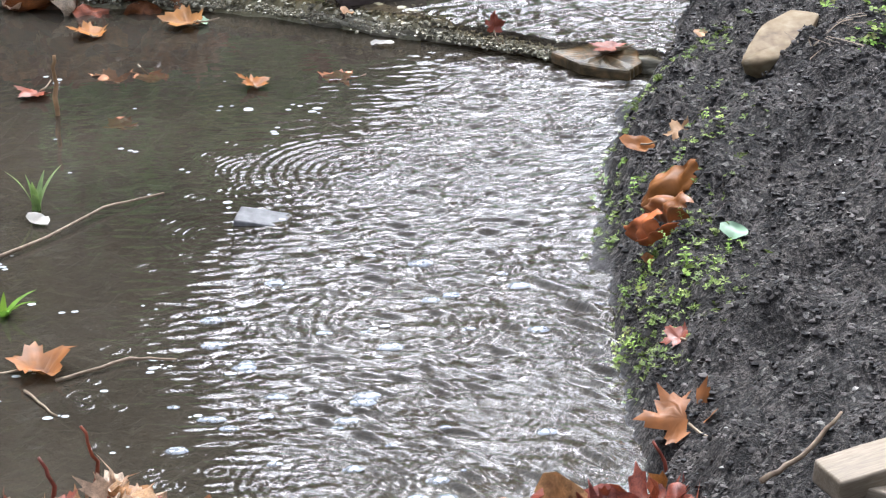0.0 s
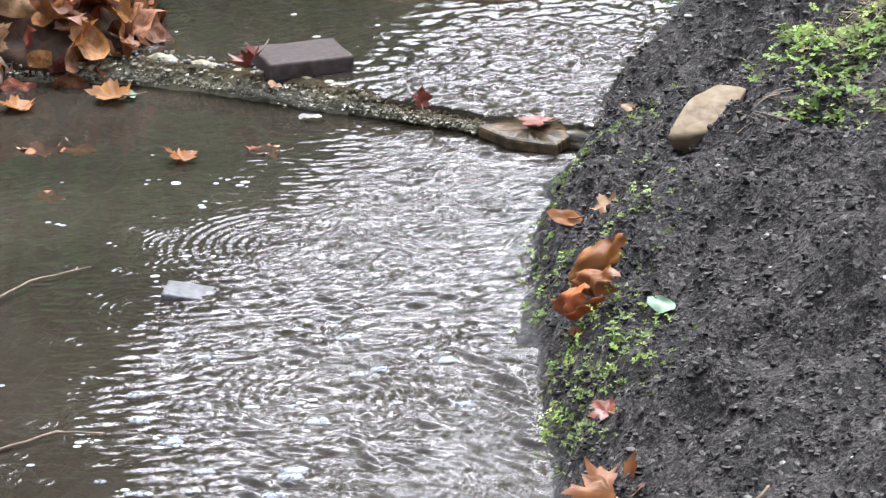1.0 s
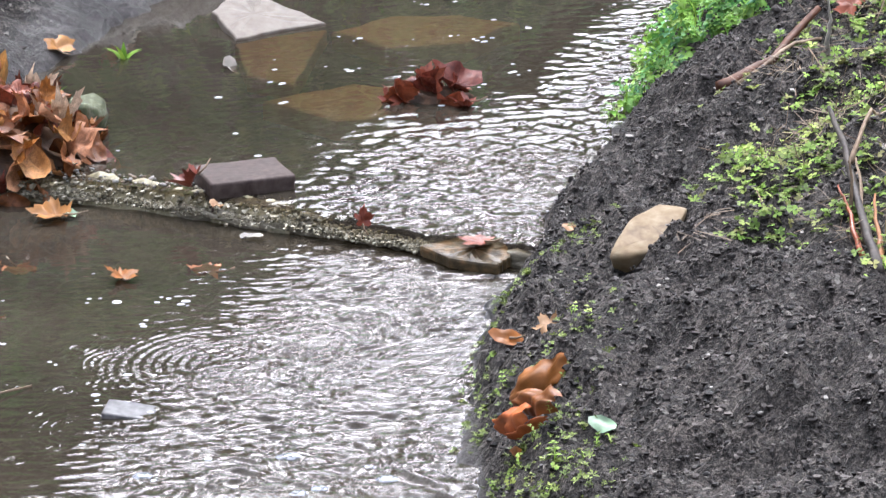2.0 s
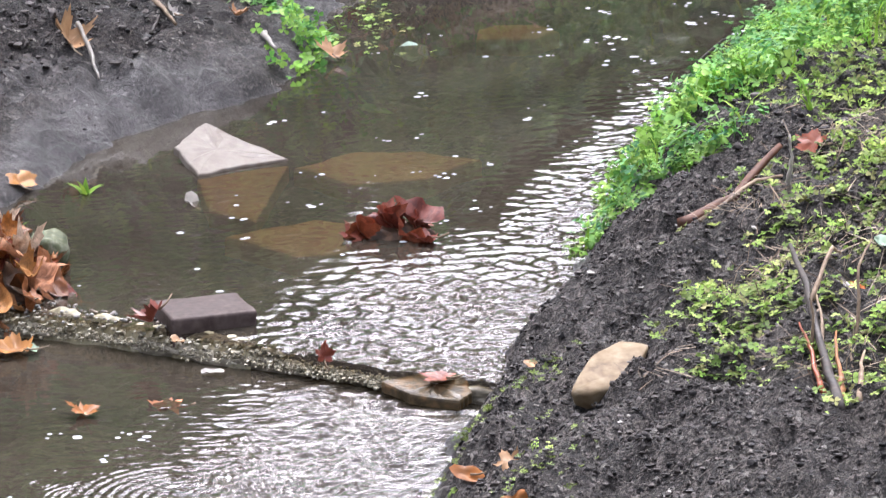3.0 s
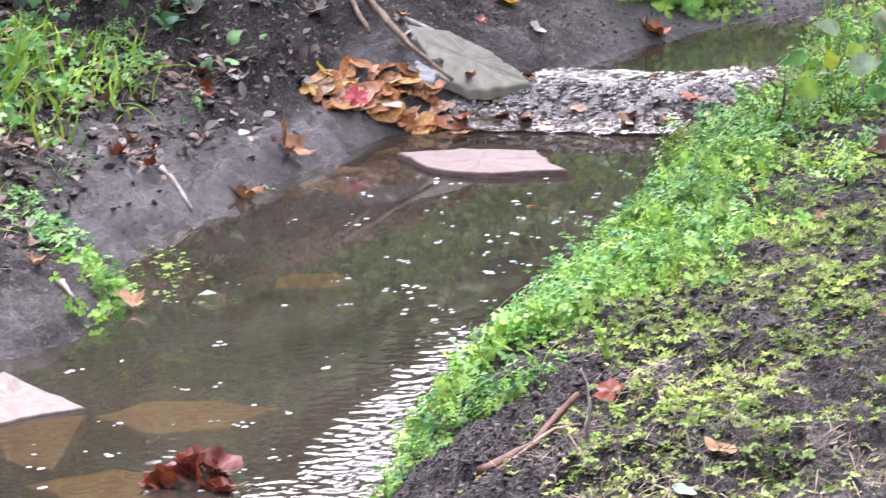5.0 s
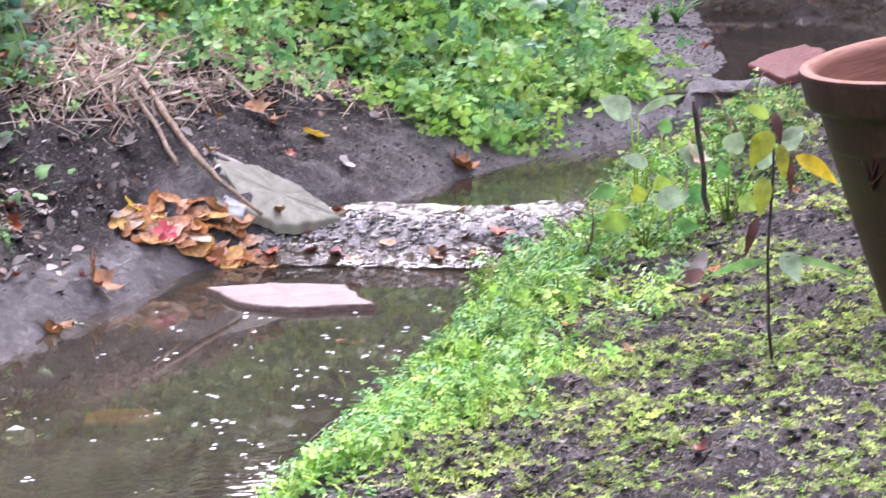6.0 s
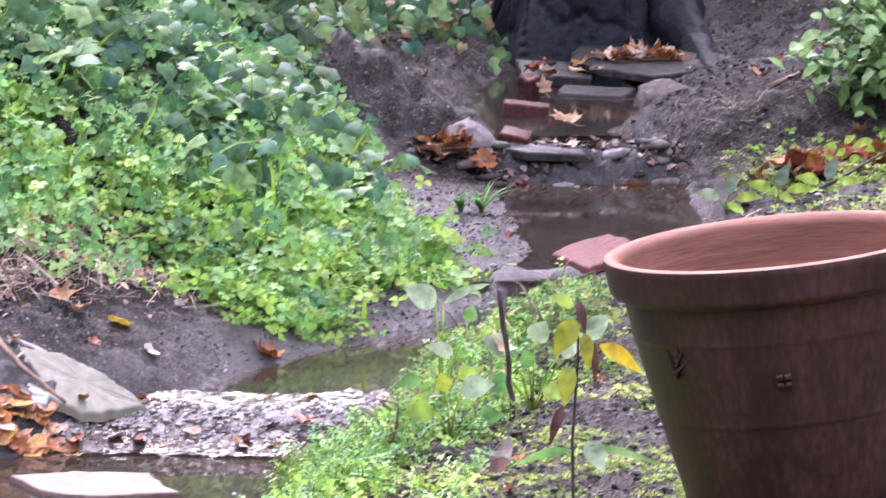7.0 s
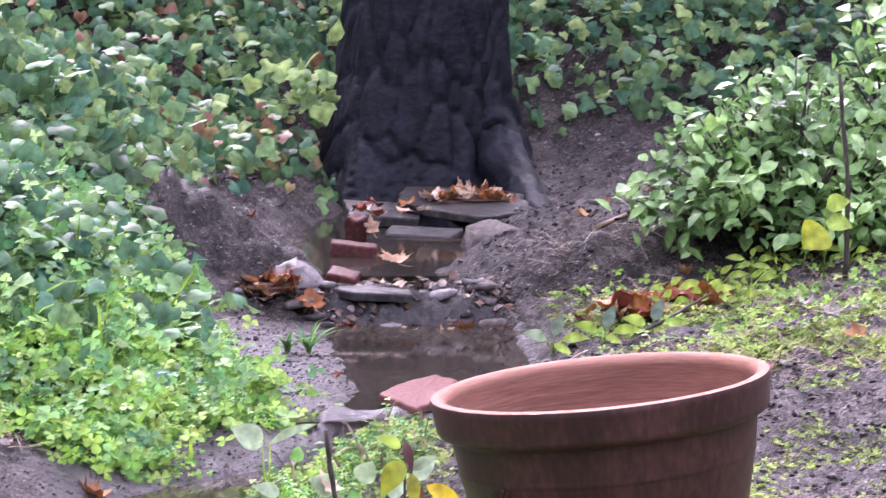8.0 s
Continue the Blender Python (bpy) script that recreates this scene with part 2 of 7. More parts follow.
# ---- the ground: one sheet with the stream's bed in it ----
RIGHT_EDGE = [(2.0, 0.35), (3.5, 0.22), (3.9, 0.19), (4.25, 0.18), (4.7, 0.19), (4.86, 0.22), (5.06, 0.27), (5.26, 0.33), (5.47, 0.42), (5.8, 0.50),
              (6.0, 0.54), (6.3, 0.665), (6.65, 0.785), (6.85, 0.855), (7.1, 0.97), (7.44, 1.09), (7.82, 1.19), (8.0, 1.33), (8.3, 1.52),
              (8.7, 1.64), (9.3, 2.12), (9.8, 2.45), (10.2, 2.62), (10.85, 2.74), (11.05, 2.52), (11.2, 2.58), (11.5, 2.76), (11.95, 2.84), (12.3, 2.98), (12.6, 2.9)]
LEFT_EDGE = [(2.0, -1.6), (5.2, -1.2), (5.6, -0.75), (6.0, -0.36), (6.33, -0.22), (6.46, -0.12), (6.6, 0.03), (6.85, 0.10), (7.18, 0.135), (7.41, 0.25),
             (7.64, 0.35), (7.82, 0.48), (8.02, 0.58), (8.2, 0.70), (8.45, 1.05), (8.78, 1.30), (9.3, 1.85), (9.8, 2.07), (10.45, 2.15),
             (10.9, 2.20), (11.25, 2.26), (11.75, 2.26), (12.4, 2.48), (12.6, 2.6)]
LEVEL = [(5.10, 0.0), (5.2, 0.03), (8.12, 0.03), (8.3, 0.09), (9.0, 0.09), (9.6, 0.16), (11.0, 0.16), (11.2, 0.26), (12.6, 0.26)]
LEFT_SLOPE = [(5.6, 0.28), (7.6, 0.3), (8.6, 0.36), (9.4, 0.5), (10.0, 0.66), (11.0, 0.6), (12.5, 0.42)]


def ridge(x, y, scale, octaves=4):
    return noise.fractal(Vector((x * scale, y * scale, 3.7)), 0.8, 2.1, octaves)


def ground_base(x, y):
    """The lie of the land without its clods; x and y may be arrays."""
    x, y = np.asarray(x, float), np.asarray(y, float)
    lv = lerp_table(y, LEVEL)
    r = x - lerp_table(y, RIGHT_EDGE)
    l = lerp_table(y, LEFT_EDGE) - x
    far = smoothstep(8.6, 10.2, y)
    near_bank = (0.09 - 0.045 * smoothstep(6.0, 6.7, y)) * (1 - np.exp(-np.maximum(r, 0) / 0.06)) + 0.05 * (1 - np.exp(-np.maximum(r, 0) / 0.3)) + 0.13 * np.minimum(np.maximum(r, 0), 3)
    far_bank = 0.03 * (1 - np.exp(-np.maximum(r, 0) / 0.05)) + 0.15 * np.minimum(np.maximum(r, 0), 3)
    right = near_bank * (1 - far) + far_bank * far
    lp = np.maximum(l, 0)
    flat = 0.30 * smoothstep(8.7, 9.3, y) * smoothstep(11.3, 10.6, y)
    wall = np.maximum(lp - flat, 0)
    left = (0.03 - 0.02 * smoothstep(8.5, 9.0, y) * smoothstep(11.2, 10.8, y)) * (1 - np.exp(-lp / 0.04)) + 0.12 * np.minimum(lp, flat) + lerp_table(y, LEFT_SLOPE) * np.where(wall < 1.5, wall, 1.5 + (wall - 1.5) * 0.15)
    sill = np.exp(-((y - 9.40 - 0.05 * np.sin(7 * x)) / 0.10) ** 2)
    bed = -0.12 * smoothstep(0, 0.12, np.minimum(-r, -l)) * (1 - sill) + 0.035 * sill
    z = lv + np.where(r > 0, right, np.where(l > 0, left, bed))
    # the near bank, on which the camera stands
    z = np.maximum(z, 0.16 * smoothstep(3.78, 3.45, y + 0.05 * np.sin(9 * x)) - 0.03 - 0.2 * smoothstep(3.45, 3.85, y))
    # behind the tree the ground climbs
    climb = np.maximum(y - 12.55, 0)
    z = z + 0.40 * np.where(climb < 3.6, climb, 3.6 + (climb - 3.6) * 0.05) * smoothstep(12.5, 13.4, y)
    return z


def ground_z(x, y):
    return float(ground_base(x, y)) + clods(x, y) + (hollow(x, y) if 0.2 < x < 1.0 and 4.0 < y < 5.8 else 0.0)


def clods(x, y):
    r = x - float(lerp_table(y, RIGHT_EDGE))
    near = 1.0
    fade = 1.0 if y < 9 else 1.4
    left = float(lerp_table(y, LEFT_EDGE)) - x
    big = ridge(x + 4, y, 8.5, 3) * 0.032 * (1.0 if r > 0.06 or left > 0.12 else 0.25) * (1.0 if y < 6.5 else 0.5)
    v = big + ridge(x, y, 3.0) * 0.007 + ridge(x + 9, y, 14, 5) * 0.016 * near + ridge(x, y + 5, 45, 3) * 0.010 * near
    flat = 0.35 if 8.6 < y < 10.9 and -0.1 < left < 0.32 else 1.0
    return v * fade * flat * (0.4 if y > 16 else 1.0)


HOLLOWS = [(0.376, 4.715, 0.020, 0.028), (0.471, 5.066, 0.022, 0.035), (0.440, 4.102, 0.014, 0.030), (0.475, 3.993, 0.018, 0.035), (0.561, 4.126, 0.020, 0.030), (0.497, 5.156, 0.025, 0.030), (0.577, 4.441, 0.018, 0.020), (0.488, 5.072, 0.020, 0.030)]


def hollow(x, y):
    return sum(-d * math.exp(-((x - a) ** 2 + (0.7 * (y - b)) ** 2) / (r * r)) for a, b, r, d in HOLLOWS)


def axis(stops):
    """Coordinates from stops (start, step), the last one closing it."""
    out = []
    for (a, step), (b, _) in zip(stops, stops[1:]):
        out += list(np.linspace(a, b, max(2, round((b - a) / step) + 1))[:-1])
    return np.array(out + [stops[-1][0]])


gx = axis([(-90, 12), (-18, 3), (-3, 0.4), (-0.7, 0.014), (1.3, 0.014), (2.0, 0.022), (4.4, 0.05), (6, 0.5), (18, 8), (90, 1)])
gy = axis([(-60, 10), (-10, 2), (2, 0.3), (3.5, 0.013), (6.0, 0.017), (9.0, 0.026), (13.5, 0.06), (16, 0.5), (24, 5), (110, 1)])
X, Y = np.meshgrid(gx, gy)
Z = ground_base(X, Y)
inner = (X > -1.5) & (X < 5.5) & (Y > 3) & (Y < 16)
for i, j in np.argwhere(inner):
    Z[i, j] += clods(X[i, j], Y[i, j])
for i, j in np.argwhere((X > 0.2) & (X < 1.0) & (Y > 4.0) & (Y < 5.8)):
    Z[i, j] += hollow(X[i, j], Y[i, j])
nx, ny = len(gx), len(gy)
idx = np.arange(nx * ny).reshape(ny, nx)
quads = np.stack([idx[:-1, :-1], idx[:-1, 1:], idx[1:, 1:], idx[1:, :-1]], -1).reshape(-1, 4)
gme = bpy.data.meshes.new("ground")
gme.from_pydata(np.stack([X, Y, Z], -1).reshape(-1, 3).tolist(), [], quads.tolist())
gme.materials.append(SOIL)
gme.polygons.foreach_set("use_smooth", [True] * len(gme.polygons))
R_, L_ = X - lerp_table(Y, RIGHT_EDGE), lerp_table(Y, LEFT_EDGE) - X
reach = 0.08 + 0.14 * smoothstep(6.9, 7.3, Y) - 0.11 * smoothstep(7.85, 8.1, Y) + 0.28 * smoothstep(8.75, 9.2, Y)
mud = np.maximum(smoothstep(reach + 0.1, reach - 0.08, L_ + 0.08 * np.sin(7 * X + 3 * Y) + 0.05 * np.sin(31 * X - 17 * Y)) * (L_ > -0.3) * smoothstep(5.5, 6.2, Y) * smoothstep(10.9, 10.2, Y), (L_ < 0) * (R_ < 0) * smoothstep(3.4, 3.7, Y) * smoothstep(10.95, 10.7, Y))
dry = smoothstep(0.9, 1.6, R_ + 0.7 * smoothstep(8.4, 9.4, Y)) * smoothstep(4.5, 5.5, Y) * smoothstep(11.2, 10.4, Y)
# Shade of the upper left bank and the tree's ground, as darker soil.
shaded_soil = np.maximum(smoothstep(0.05, 0.2, L_) * smoothstep(5.8, 6.4, Y) * smoothstep(11.4, 10.6, Y), 0.25 * smoothstep(11.0, 11.5, Y))
for name, arr in (("mud", mud), ("dry", dry), ("shaded_soil", shaded_soil)):
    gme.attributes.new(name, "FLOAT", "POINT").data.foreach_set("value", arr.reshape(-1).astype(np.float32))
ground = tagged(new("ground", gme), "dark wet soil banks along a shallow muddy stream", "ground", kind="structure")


# ---- water: five pools, each a little higher than the last ----
def wavelets(PX, PY, seed, low, high, steep, spread=0.5, bend=None):
    """Crests that run across the flow: wave trains of many lengths, strong in some patches and weak in others. bend: x, y of the place round which they curve."""
    r = np.random.default_rng(seed)
    if bend:
        near = smoothstep(4.75, 4.15, PY)
        PY = PY * (1 - near) + (bend[1] + np.hypot(PX - bend[0], PY - bend[1])) * near
    out = np.zeros_like(PX)
    for k in range(80):
        lam = low * (high / low) ** r.uniform(0, 1)
        a = math.pi / 2 + r.normal(0, spread)
        ph = 2 * math.pi * (PX * math.cos(a) + PY * math.sin(a)) / lam + r.uniform(0, 6.28)
        ph += 1.3 * np.sin(PX * r.uniform(9, 26) + r.uniform(0, 6.28)) * np.sin(PY * r.uniform(6, 18) + r.uniform(0, 6.28))
        patch = np.sin(PX * r.uniform(5, 22) + PY * r.uniform(-14, 14) + r.uniform(0, 6.28)) * np.sin(PY * r.uniform(5, 16) + PX * r.uniform(-9, 9) + r.uniform(0, 6.28))
        out += steep * lam / 6.28 / 8 * 2.6 * np.sin(ph) * np.clip(0.15 + patch, 0, 1)
    return out


def drop_rings(PX, PY, drops):
    """Rings spread by raindrops: x, y, reach and height of each."""
    out = np.zeros_like(PX)
    for cx, cy, size, high in drops:
        near = (np.abs(PX - cx) < size * 1.5) & (np.abs(PY - cy) < size * 1.5)
        d = np.hypot(PX[near] - cx, PY[near] - cy)
        lam = 0.007 + 0.055 * size
        out[near] += high * np.cos(d / lam * 2 * math.pi) * np.exp(-((d - size * 0.62) / (size * 0.36)) ** 2)
    return out


def pool(label, xs, ys, z, flow, drops=(), waves=None, inside=None):
    PX, PY = np.meshgrid(axis(xs), axis(ys))
    PZ = np.full_like(PX, z) + drop_rings(PX, PY, drops)
    fl = flow(PX, PY)
    if waves:
        PZ += wavelets(PX, PY, *waves) * np.clip(fl, 0, 1)
    ids = np.arange(PX.size).reshape(PX.shape)
    qs = np.stack([ids[:-1, :-1], ids[:-1, 1:], ids[1:, 1:], ids[1:, :-1]], -1).reshape(-1, 4)
    if inside is not None:
        mx, my = PX.reshape(-1)[qs].mean(1), PY.reshape(-1)[qs].mean(1)
        qs = qs[inside(mx, my)]
    me = bpy.data.meshes.new("water")
    me.from_pydata(np.stack([PX, PY, PZ], -1).reshape(-1, 3).tolist(), [], qs.tolist())
    me.materials.append(WATER)
    me.polygons.foreach_set("use_smooth", [True] * len(me.polygons))
    me.attributes.new("flow", "FLOAT", "POINT").data.foreach_set("value", fl.reshape(-1).astype(np.float32))
    return tagged(new("water", me), label, "water", kind="structure")


def flow_low(x, y):
    r = lerp_table(y, RIGHT_EDGE) - x
    calm = smoothstep(0.20, 0.42, r + 0.05 - smoothstep(5.1, 4.2, y) * 0.26 + 0.12 * smoothstep(4.35, 3.9, y))
    return (1.0 - 0.93 * calm) * (0.15 + 0.85 * smoothstep(-0.44, -0.06, x))


def flow_mid(x, y):
    r = lerp_table(y, RIGHT_EDGE) - x
    edge = smoothstep(0.19, 0.07, r) * smoothstep(6.8, 6.4, y) * 0.5
    return np.maximum(np.maximum(smoothstep(5.86, 5.42, y) * smoothstep(0.46, 0.26, r) * 0.8, edge), 0.015)


LOG_LINE = [(-1.1, 5.60), (-0.6, 5.50), (-0.41, 5.466), (-0.30, 5.44), (-0.223, 5.404), (-0.142, 5.356), (-0.071, 5.314), (0.004, 5.271), (0.077, 5.221), (0.149, 5.173), (0.256, 5.121), (0.33, 5.08)]


def log_y(x):
    """The line of the weir log across the stream."""
    return lerp_table(x, LOG_LINE)


def gravel_y(x):
    """The foot of the gravel weir."""
    return 8.16 + 0.03 * np.sin(9 * x) - 0.1 * np.maximum(x - 1.05, 0)


def rain(seed, n, x0, x1, y0, y1, reach, high):
    r = random.Random(seed)
    return [(r.uniform(x0, x1), r.uniform(y0, y1), r.uniform(*reach), high * r.uniform(0.4, 1.0)) for _ in range(n)]


pool("rain-rippled murky stream water", [(-2.2, 0.1), (-0.56, 0.0027), (0.3, 0.1), (0.8, 1)], [(3.3, 0.05), (3.7, 0.0029), (5.4, 0.05), (6.1, 1)], 0.0, flow_low,
     drops=[(0.02, 5.0, 0.06, 0.0006), (0.12, 5.03, 0.06, 0.0005), (-0.1, 4.78, 0.13, 0.0007), (-0.03, 4.68, 0.10, 0.0006), (0.06, 4.88, 0.08, 0.0005), (-0.26, 4.58, 0.08, 0.0002), (-0.05, 4.30, 0.15, 0.0007), (0.02, 4.45, 0.09, 0.0006)]
     + rain(3, 26, -0.24, 0.15, 3.8, 4.95, (0.04, 0.10), 0.0005) + rain(4, 150, -0.40, 0.17, 3.8, 4.9, (0.010, 0.020), 0.0007),
     waves=(11, 0.010, 0.036, 0.455, 0.28, (-0.32, 3.45)), inside=lambda x, y: y < log_y(x) + 0.01)
pool("slow murky brown stream water", [(-1.4, 0.1), (-0.3, 0.0045), (0.75, 0.02), (1.7, 1)], [(4.95, 0.0045), (6.7, 0.02), (8.35, 1)], 0.03, flow_mid,
     drops=rain(5, 26, 0.0, 0.9, 5.6, 7.6, (0.015, 0.04), 0.0003), waves=(17, 0.013, 0.045, 0.40, 0.7),
     inside=lambda x, y: (y > log_y(x) - 0.002) & (y < gravel_y(x) + 0.06))
pool("shallow murky water behind the gravel", [(0.6, 0.03), (2.3, 1)], [(8.1, 0.03), (9.55, 1)], 0.09, lambda x, y: x * 0 + 0.08, inside=lambda x, y: y > gravel_y(x) + 0.17)
pool("still brown pool of stream water", [(1.7, 0.03), (3.0, 1)], [(9.38, 0.03), (11.1, 1)], 0.16, lambda x, y: x * 0 + 0.08)
pool("dark pool of water below the tree", [(2.0, 0.03), (3.3, 1)], [(11.15, 0.03), (12.9, 1)], 0.26, lambda x, y: x * 0 + 0.15)


# ---- the tree ----
def burnt_tree(cx, cy):
    base = ground_z(cx, cy) - 0.12
    tree = tagged(new("tree"), "thick tree trunk with wet black fissured bark", "tree")
    tree.location = (cx, cy, base)
    rows_, sides = 150, 160
    vs, fs = [], []
    for i in range(rows_):
        h = 5.5 * (i / (rows_ - 1)) ** 2.2
        rad = 0.25 + 0.10 * math.exp(-h / 0.25) - 0.012 * h
        for j in range(sides):
            a = 2 * math.pi * j / sides
            flare = 1 + math.exp(-h / 0.28) * 0.28 * max(0, math.cos(3 * a + 0.6)) ** 2
            rough_ = 0.02 * noise.fractal(Vector((math.cos(a) * 2.6, math.sin(a) * 2.6, h * 1.1)), 0.8, 2.1, 4)
            # plates of bark parted by upright and cross cracks
            near = noise.voronoi(Vector((math.cos(a) * 2.4, math.sin(a) * 2.4, h * 5.2 + 0.4 * math.sin(5 * a))))[0]
            rough_ -= 0.026 * math.exp(-(near[1] - near[0]) / 0.06)
            rr_ = rad * flare + rough_
            vs.append((math.cos(a) * rr_ + 0.03 * h * math.sin(h), math.sin(a) * rr_, h))
    for i in range(rows_ - 1):
        for j in range(sides):
            k = (j + 1) % sides
            fs.append((i * sides + j, i * sides + k, (i + 1) * sides + k, (i + 1) * sides + j))
    trunk = new("trunk", mesh_from("trunk", vs, fs, BARK))
    trunk.parent = tree
    return tree


burnt_tree(2.93, 13.0)


# ---- the pot ----
def terracotta_pot():
    pot = tagged(new("terracotta_pot"), "large empty terracotta flower pot leaning slightly on the bank", "pot")
    prof = [(0.0, 0.02), (0.168, 0.02), (0.172, 0.0), (0.178, 0.006), (0.2095, 0.150), (0.2118, 0.153), (0.2110, 0.158), (0.2125, 0.163), (0.2130, 0.168), (0.2380, 0.286), (0.2402, 0.289),
            (0.2392, 0.294), (0.2408, 0.299), (0.2408, 0.304), (0.2475, 0.348), (0.2635, 0.353), (0.268, 0.36), (0.2725, 0.398), (0.2745, 0.404), (0.272, 0.412), (0.264, 0.415),
            (0.254, 0.412), (0.248, 0.404), (0.243, 0.38), (0.236, 0.34), (0.19, 0.12), (0.165, 0.05), (0.0, 0.045)]
    seg = 96
    # fine turning marks on the long stretches of the wall
    fine = [prof[0]]
    cut = 0
    for i, (a, b) in enumerate(zip(prof, prof[1:])):
        k = max(1, int(math.dist(a, b) / 0.005)) if 3 <= i < 17 or 22 <= i < 25 else 1
        for j in range(1, k + 1):
            u = j / k
            mark = 0.0007 * noise.noise(Vector((0, 0, (a[1] + (b[1] - a[1]) * u) * 260))) if j < k else 0.0
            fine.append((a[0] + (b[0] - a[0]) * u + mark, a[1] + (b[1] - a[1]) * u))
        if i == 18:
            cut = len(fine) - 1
    prof = fine
    vs, fs = [], []
    for r, z in prof:
        for j in range(seg):
            a = 2 * math.pi * j / seg
            wob = 1 + 0.004 * noise.noise(Vector((math.cos(a), math.sin(a), z * 5)))
            vs.append((r * math.cos(a) * wob, r * math.sin(a) * wob, z))
    for i in range(len(prof) - 1):
        for j in range(seg):
            k = (j + 1) % seg
            fs.append((i * seg + j, i * seg + k, (i + 1) * seg + k, (i + 1) * seg + j))
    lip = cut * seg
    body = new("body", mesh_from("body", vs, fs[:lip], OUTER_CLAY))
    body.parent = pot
    body["label"] = "dark outer wall, its shade put into the clay colour, with two incised bands"
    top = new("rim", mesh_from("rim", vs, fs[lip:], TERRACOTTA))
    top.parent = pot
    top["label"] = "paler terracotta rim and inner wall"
    pot.matrix_world = Matrix.Translation((1.756, 6.435, 0.717)) @ pose(0, 0, 0, 0, 0, -13) @ pose(0, 0, 0, 0, -7.2, 0) @ Matrix.Translation((0, 0, -0.412))
    return pot


terracotta_pot()


# ---- weir log, brick, stone ----
def tube(points, radii, sides=10, rough=0.0):
    """A closed tapering tube along points, as verts and faces."""
    vs, fs = [], []
    pts = [Vector(p) for p in points]
    for i, p in enumerate(pts):
        d = (pts[min(i + 1, len(pts) - 1)] - pts[max(i - 1, 0)]).normalized()
        u = d.orthogonal().normalized() if abs(d.z) > 0.95 else d.cross(Vector((0, 0, 1))).normalized()
        w = u.cross(d)
        for j in range(sides):
            a = 2 * math.pi * j / sides
            rr_ = radii[i] * (1 + rough * noise.noise(p * 25 + Vector((math.cos(a), math.sin(a), 0)) * 1.5))
            vs.append(p + (u * math.cos(a) + w * math.sin(a)) * rr_)
    for i in range(len(pts) - 1):
        for j in range(sides):
            k = (j + 1) % sides
            fs.append((i * sides + j, i * sides + k, (i + 1) * sides + k, (i + 1) * sides + j))
    fs.append(tuple(range(sides))[::-1])
    fs.append(tuple((len(pts) - 1) * sides + j for j in range(sides)))
    return vs, fs


def weir_log():
    xs = np.linspace(-0.95, 0.30, 44)
    pts = [(x, float(log_y(x)) + 0.006 * math.sin(x * 23), 0.004 + 0.003 * math.sin(x * 9)) for x in xs]
    v, f = tube(pts, [0.0075 + 0.002 * math.sin(i * 0.3) for i in range(44)], 14, 2.2)
    ob = new("log", mesh_from("log", v, f, LOG))
    return tagged(ob, "thin wet log lying across the stream as a weir", "log")


weir_log()


def rock(name, size, material, seed, flat=1.0, cuts=3, sharp=0.25, smooth=True):
    bm = bmesh.new()
    bmesh.ops.create_icosphere(bm, subdivisions=cuts, radius=1)
    off = Vector((seed * 7.3, seed * 3.1, seed))
    for v in bm.verts:
        d = v.co.normalized()
        k = 1 + sharp * noise.noise(d * 1.3 + off) + 0.09 * noise.noise(d * 4 + off)
        v.co = Vector((d.x * size[0], d.y * size[1], max(-0.6, min(0.62, d.z * flat)) * size[2])) * k
    return part(name, bm, material, None, smooth=smooth)


def block(name, size, material, bevel=0.004, rough=0.002, seed=0):
    bm = bmesh.new()
    bmesh.ops.create_cube(bm, size=1)
    for v in bm.verts:
        v.co = Vector((v.co.x * size[0], v.co.y * size[1], v.co.z * size[2]))
    bmesh.ops.bevel(bm, geom=list(bm.edges), offset=bevel, segments=2, affect="EDGES", profile=0.6)
    bmesh.ops.subdivide_edges(bm, edges=[e for e in bm.edges if e.calc_length() > min(size) * 0.6], cuts=4, use_grid_fill=True)
    for v in bm.verts:
        v.co += v.co.normalized() * rough * noise.noise(v.co * 40 + Vector((seed, 0, 0)))
    return part(name, bm, material, None)


brick = tagged(block("brick", (0.118, 0.092, 0.06), BRICK, 0.004), "grey-brown brick half sunk in the stream by the log", "brick")
brick.matrix_world = pose(-0.080, 5.396, 0.021, 0, 1, 17.5)


def broken_rock(name, points, material, bevel=0.005, seed=0.0, rough=0.0025):
    """An angular broken stone: the hull of its corners, with worn edges and an uneven skin."""
    bm = bmesh.new()
    for q in points:
        bm.verts.new(q)
    bmesh.ops.convex_hull(bm, input=list(bm.verts))
    bmesh.ops.bevel(bm, geom=list(bm.edges), offset=bevel, segments=2, affect="EDGES", profile=0.5)
    bmesh.ops.triangulate(bm, faces=list(bm.faces))
    bmesh.ops.subdivide_edges(bm, edges=[e for e in bm.edges if e.calc_length() > 0.012], cuts=2)
    for v in bm.verts:
        v.co += v.co.normalized() * rough * noise.fractal(v.co * 45 + Vector((seed, 0, 0)), 0.8, 2, 3)
    return part(name, bm, material, None)


stone = tagged(broken_rock("stone", [(-0.045, -0.023, -0.011), (-0.029, 0.015, 0.001), (-0.013, 0.050, 0.010), (0.025, 0.085, 0.016), (0.059, 0.070, 0.015), (0.042, 0.025, 0.004), (0.011, -0.015, -0.009), (-0.022, -0.025, -0.016), (-0.037, -0.007, -0.037), (-0.022, 0.031, -0.025), (-0.008, 0.066, -0.016), (0.026, 0.101, -0.010), (0.057, 0.086, -0.011), (0.042, 0.041, -0.022), (0.014, 0.001, -0.035), (-0.016, -0.009, -0.042)], SANDSTONE, 0.003),
               "tan sandstone rock lying on the black soil bank", "stone")
